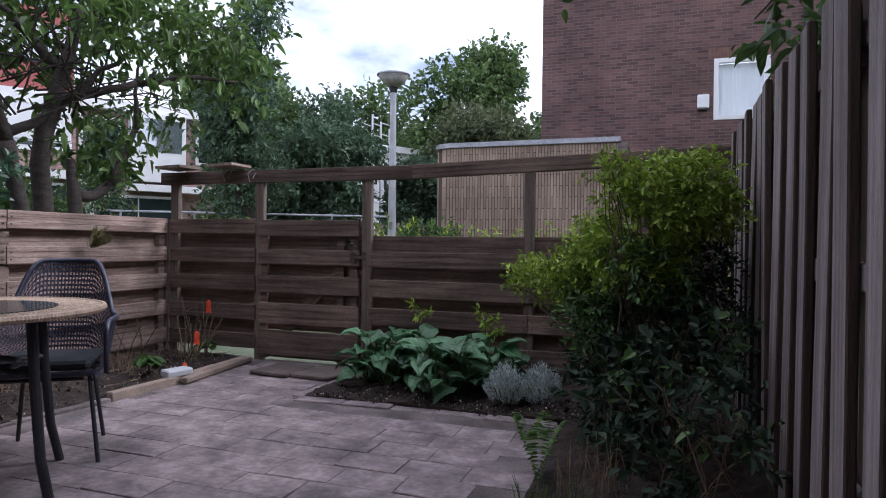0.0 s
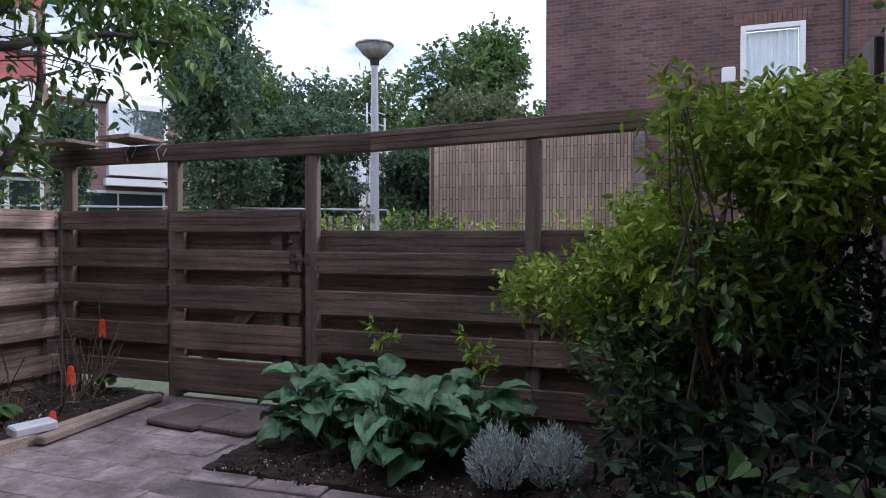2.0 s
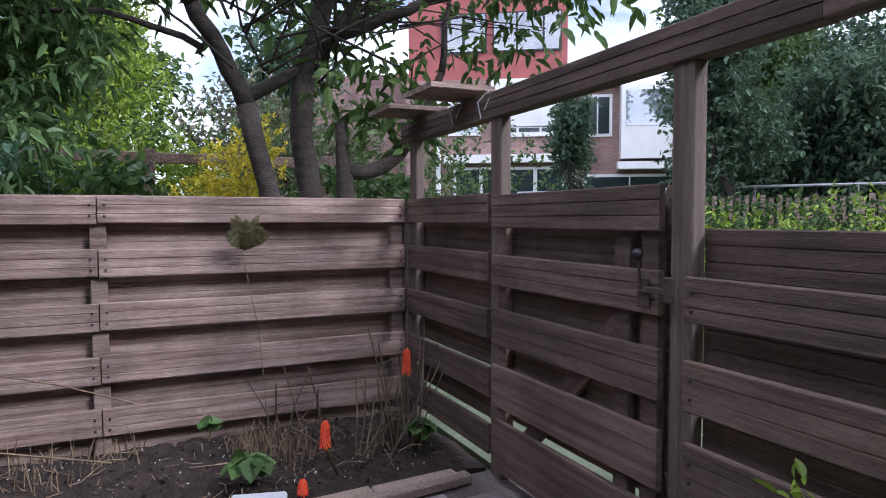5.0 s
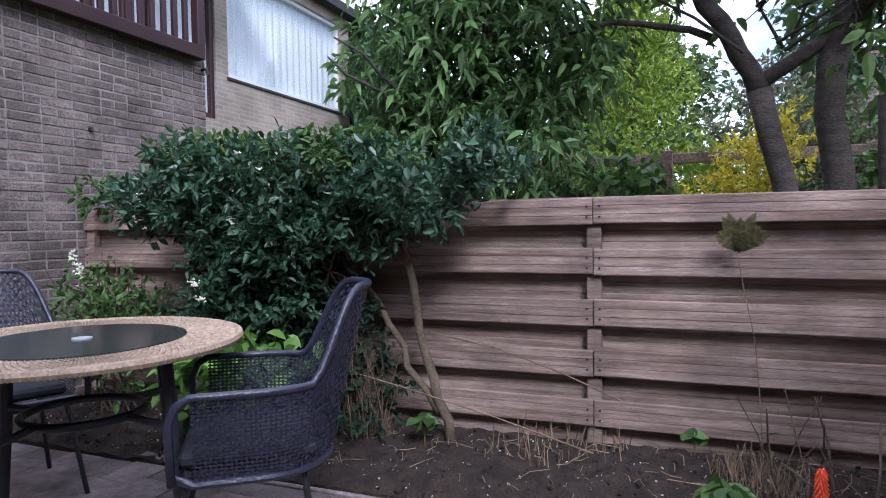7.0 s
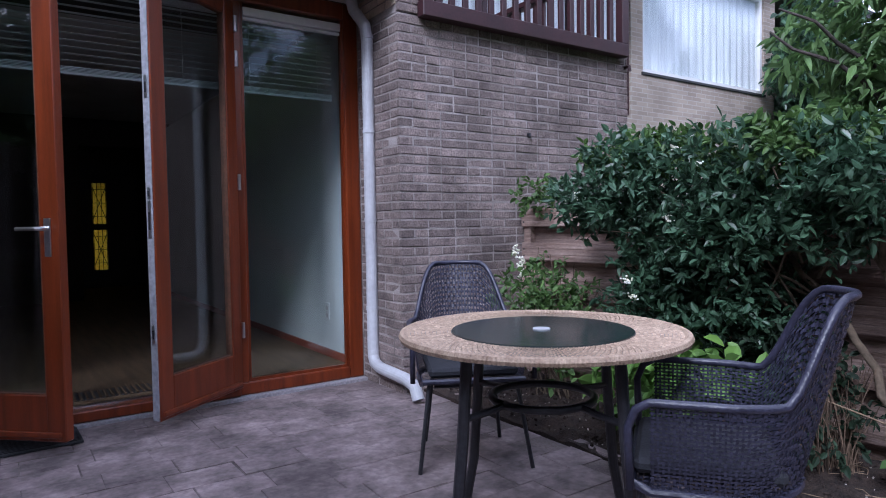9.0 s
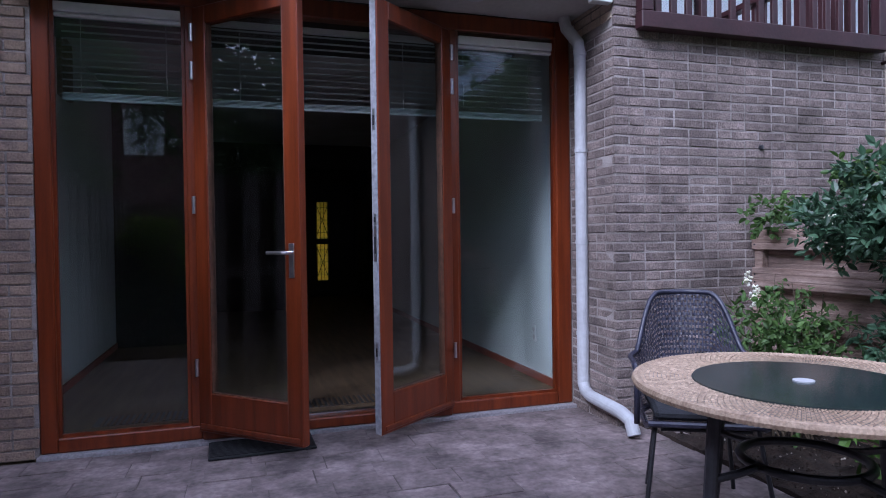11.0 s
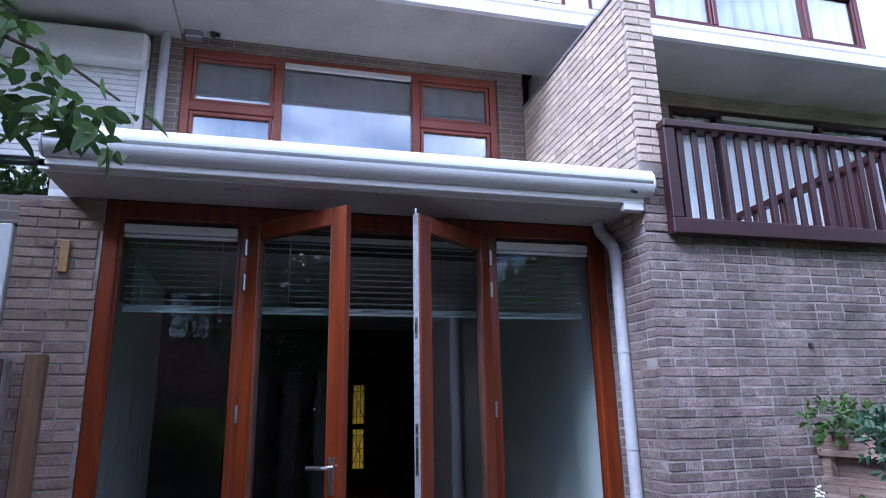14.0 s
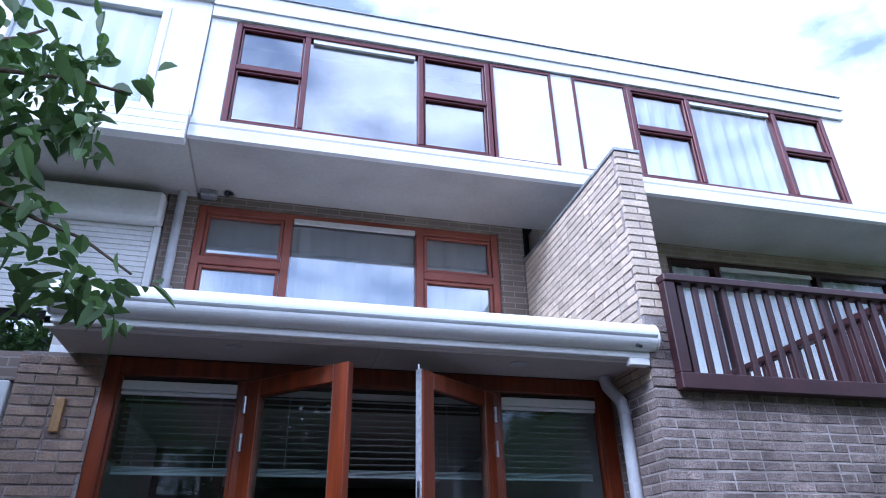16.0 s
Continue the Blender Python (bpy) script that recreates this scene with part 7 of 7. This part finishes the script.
far_tree("park_tree", -20.5, 34.0, 10.6, 4.2, LEAF_FAR2, 74, "tall green tree in the distance", 3600, 0.34, 0.4)
far_tree("willow_tree", -6.9, 18.5, 5.75, 2.2, LEAF_FAR2, 75, "bushy grey-green willow tree", 4600, 0.17, 0.2, 0.12)
far_tree("willow_tree", -10.2, 19.5, 6.7, 2.4, LEAF_FAR, 76, "bushy green tree beside the path", 4200, 0.18, 0.2, 0.15)
far_tree("low_tree", -4.3, 19.5, 3.8, 1.3, LEAF_FAR2, 77, "low bushy tree beside the annex", 3200, 0.15, 0.12, 0.08)
far_tree("low_tree", -3.3, 24.0, 6.1, 2.4, foliage("pale_olive_leaves", (0.14, 0.17, 0.08), (0.08, 0.10, 0.05), 0.7), 78, "pale olive-green rounded tree", 3400, 0.2, 0.15, 0.2)
far_tree("park_tree", -16.5, 27.0, 9.5, 3.6, LEAF_FAR, 79, "tall green tree behind the row houses", 3000, 0.3, 0.3)
far_tree("park_tree", -2.0, 42.0, 11.3, 5.0, LEAF_FAR, 80, "tall green tree in the distance", 3000, 0.4, 0.4)
far_tree("wall_tree", -10.4, 13.4, 4.4, 0.75, LEAF_FAR2, 81, "slim young tree before the row houses", 1500, 0.12, 0.06, 0.3)
far_tree("park_tree", -22.0, 2.0, 8.5, 4.0, LEAF_FAR, 82, "large green tree behind the neighbouring gardens", 3400, 0.3, 0.3, 0.1)
far_tree("park_tree", -15.0, 7.5, 6.0, 2.2, LEAF_FAR2, 83, "green tree behind the neighbouring gardens", 2600, 0.2, 0.2, 0.1)
und = tagged(new("green_verge"), "rough green weeds and low bushes across the verge", "weeds", kind="stuff")
VB = [(-7.5 + 0.8 * k, 8.6 + 0.25 * (k % 3), 0.68, 0.6, 0.6, 0.62) for k in range(16)]
leaves(und, VB, 2400, 6, 0.14, 0.07, 0.4, LEAF_LIME, 91, 0.05, up=0.8)
leaves(und, [(-6.5 + 0.9 * k, 12.0 + 0.3 * (k % 2), 0.6, 0.7, 0.6, 0.75) for k in range(7)], 1800, 6, 0.16, 0.10, 0.5, LEAF_MID, 92, 0.1, up=0.5)
leaves(und, [(-0.9 + 0.45 * k, 11.3, 0.8, 0.4, 0.35, 0.7) for k in range(2)], 420, 6, 0.12, 0.08, 0.5, LEAF_MID, 93, 0.1, up=0.5)

# height made up: blocks the low sky and darkens the door reflections
hr = tagged(new("garden_hedge"), "tall hedge, mostly unseen, added beyond the picket fence for shade", "hedge")
leaves(hr, [(5.1 + 0.2 * (k % 3), 0.2 + 0.75 * k, 2.1, 0.75, 0.7, 2.1 + 0.3 * (k % 2)) for k in range(12)], 12000, 6, 0.16, 0.12, 0.55, LEAF_MID, 95, 0.1)
for k in range(9):
    part("stem", tube([(5.25, 0.35 + k, -0.1), (5.2, 0.4 + k, 0.8), (5.3, 0.3 + k, 1.6)], [0.05, 0.04, 0.02], 7), BARK, hr)
# unseen trees, added to close off the open side in the door glass
far_tree("park_tree", 12.0, 6.0, 8.0, 3.4, LEAF_FAR, 97, "large green tree added out of view beyond the picket fence", 2600, 0.3, 0.3, 0.1)
far_tree("park_tree", 18.0, 12.0, 9.0, 4.0, LEAF_FAR2, 98, "large green tree added out of view beyond the picket fence", 2400, 0.34, 0.3, 0.1)


# ---- bricks and pavers ----
def piece_mesh(name, sx, sy, sz, mat, chip=0.004, seed=0):
    """A slightly worn block centred on its middle."""
    r = random.Random(seed)
    bm = box(-sx / 2, sx / 2, -sy / 2, sy / 2, -sz / 2, sz / 2, chip)
    for v in bm.verts:
        v.co += Vector((r.uniform(-1, 1), r.uniform(-1, 1), r.uniform(-1, 1))) * chip * 0.45
    me = bpy.data.meshes.new(name)
    bm.to_mesh(me)
    bm.free()
    me.materials.append(mat)
    return me


def brick_wall(parent, mats, origin, along, facing, length, z0, z1, pitch=0.0605, unit=0.2215, proud=0.0, whole=None, offset=0.0, seed=3):
    """Running bond with stray headers. Pieces for which whole(u, z) holds are objects; the rest are one mesh."""
    r = random.Random(seed)
    h = pitch - 0.0105
    cache = {}
    ang = math.degrees(math.atan2(along[1], along[0]))
    n = 0
    course = 0
    z = z0
    while z + h <= z1 + 0.001:
        u = 0.0
        first = True
        while u < length - 0.02:
            full = unit - 0.0105
            L = full
            if first:
                L = full if course % 2 == 0 else full / 2 - 0.005
            elif r.random() < 0.33:
                L = full / 2 - 0.005
            first = False
            L = min(L, length - u)
            key = (round(L, 2), r.randrange(3))
            if length - u - L < 0.02:
                key = (round(L, 3), 0)
            if key not in cache:
                cache[key] = piece_mesh("brick", L, 0.030, h, mats, 0.0035, len(cache) + seed)
            cx = origin[0] + along[0] * (u + L / 2) + facing[0] * (proud - 0.015 + r.uniform(-0.003, 0.002))
            cy = origin[1] + along[1] * (u + L / 2) + facing[1] * (proud - 0.015 + r.uniform(-0.003, 0.002))
            m = pose(cx, cy, z + h / 2 + r.uniform(-0.0015, 0.0015), r.uniform(-0.6, 0.6), r.uniform(-0.5, 0.5), ang)
            if whole and n < 300 and whole(u, z):
                o = link("brick", cache[key], None, parent)
                o.matrix_basis = m
                n += 1
            else:
                pool.append(([m @ v.co for v in cache[key].vertices], [tuple(p.vertices) for p in cache[key].polygons]))
            u += L + 0.0105
        z += pitch
        course += 1
    if pool:
        V, F = [], []
        for vs, fs in pool:
            b = len(V)
            V += [tuple(v) for v in vs]
            F += [tuple(i + b for i in f) for f in fs]
        me = bpy.data.meshes.new("bricks")
        me.from_pydata(V, [], F)
        me.materials.append(MATS_JOINED[mats.name])
        o = link("bricks", me, None, parent)
        o["kind"] = "stuff"
        pool.clear()


pool = []
BRICK_J = material("grey_brown_brick_rest", (0.22, 0.174, 0.160), 0.9, (0.142, 0.110, 0.103), 14, 0.8, 90, vary=0.19, stain=0.4, island=True, grime=0.34, patch=2.2)
PALE_J = material("pale_buff_brick_rest", (0.64, 0.525, 0.415), 0.9, (0.52, 0.42, 0.33), 10, 0.3, 60, vary=0.14, stain=0.14, island=True)
PIER = material("pink_buff_brick", (0.33, 0.24, 0.18), 0.9, (0.20, 0.145, 0.125), 10, 0.5, 90, vary=0.2)
PIER_J = material("pink_buff_brick_rest", (0.33, 0.24, 0.18), 0.9, (0.20, 0.145, 0.125), 10, 0.5, 90, vary=0.2, island=True)
MATS_JOINED = {BRICK.name: BRICK_J, BRICK_PALE.name: PALE_J, PIER.name: PIER_J}

# front of the extension; the stretch nearest the table as single bricks
brick_wall(EXT, BRICK, (EXT_X1, EXT_Y), (-1, 0), (0, 1), EXT_X1 - EXT_X0, 0.0, EXT_Z - 0.01, whole=lambda u, z: u < 1.75 and z > 0.6)
brick_wall(EXT, BRICK, (EXT_X1, 0.0), (0, 1), (1, 0), EXT_Y - 0.033, 0.0, EXT_Z - 0.01, seed=9)
brick_wall(EXT, BRICK, (EXT_X0, EXT_Y - 0.033), (0, -1), (-1, 0), 1.9, 0.0, EXT_Z - 0.01, seed=10)
# dividing wall above: dark to the terrace base, pale above
brick_wall(PARTY, BRICK, (-0.05, EXT_Y), (-1, 0), (0, 1), 0.205, EXT_Z + 0.0, 2.96, seed=11)
brick_wall(PARTY, BRICK_PALE, (-0.05, EXT_Y), (-1, 0), (0, 1), 0.205, 2.97, 4.30, seed=12, whole=lambda u, z: True)
brick_wall(PARTY, BRICK_PALE, (-0.05, UP_Y + 0.02), (0, 1), (1, 0), EXT_Y - UP_Y - 0.055, EXT_Z + 0.05, 4.30, seed=13, whole=lambda u, z: z > 2.9)
brick_wall(PARTY, BRICK_PALE, (-0.253, EXT_Y - 0.035), (0, -1), (-1, 0), 1.9, EXT_Z + 0.05, 4.30, seed=14)
pier = bpy.data.objects["wall_pier"]
brick_wall(pier, PIER, (3.70, 0.004), (-1, 0), (0, 1), 0.455, 0.0, 2.67, seed=15, proud=0.0, whole=lambda u, z: True)
strip = bpy.data.objects["wall_strip"]
brick_wall(strip, PIER, (-0.042, 0.004), (-1, 0), (0, 1), 0.02, 0.0, 2.67, seed=17)

# paving: a sandy bed, then worn slabs in running bond
PV = setting("pavement", boxes([(BED_X - 0.07, 2.66, 0.03, 4.36, -0.06, -0.0055), (BED_X + 0.0, 0.93, 4.36, YB + 0.08, -0.06, -0.0055), (2.66, XR, 0.03, 2.96, -0.06, -0.0055)]), JOINT, "worn grey-brown concrete garden paving", "paving")
r = random.Random(77)
pm = [piece_mesh("paver", 0.3005, 0.2005, 0.04, PAVER, 0.0025, 60 + k) for k in range(4)]
n = 0
y = 0.16
row_i = 0
while y < YB - 0.02:
    x = BED_X - 0.02 + (0.075 if row_i % 2 else 0.0)
    while x < XR:
        ok = (x < 2.62 - 0.10 * (row_i % 2) and y < 4.24) or (x < 0.80 and y < 5.5) or (y < 2.86)
        left = -0.23 if y > 2.0 else -0.30
        if ok and x > left + 0.14:
            dx, dy = r.uniform(-0.004, 0.004), r.uniform(-0.004, 0.004)
            o = link("paver", pm[r.randrange(4)], None, PV)
            o.matrix_basis = pose(x + dx, y + dy, -0.0215 + r.uniform(-0.002, 0.002), r.uniform(-0.6, 0.6), r.uniform(-0.5, 0.5), r.uniform(-0.8, 0.8))
            n += 1
        x += 0.304
    y += 0.204
    row_i += 1
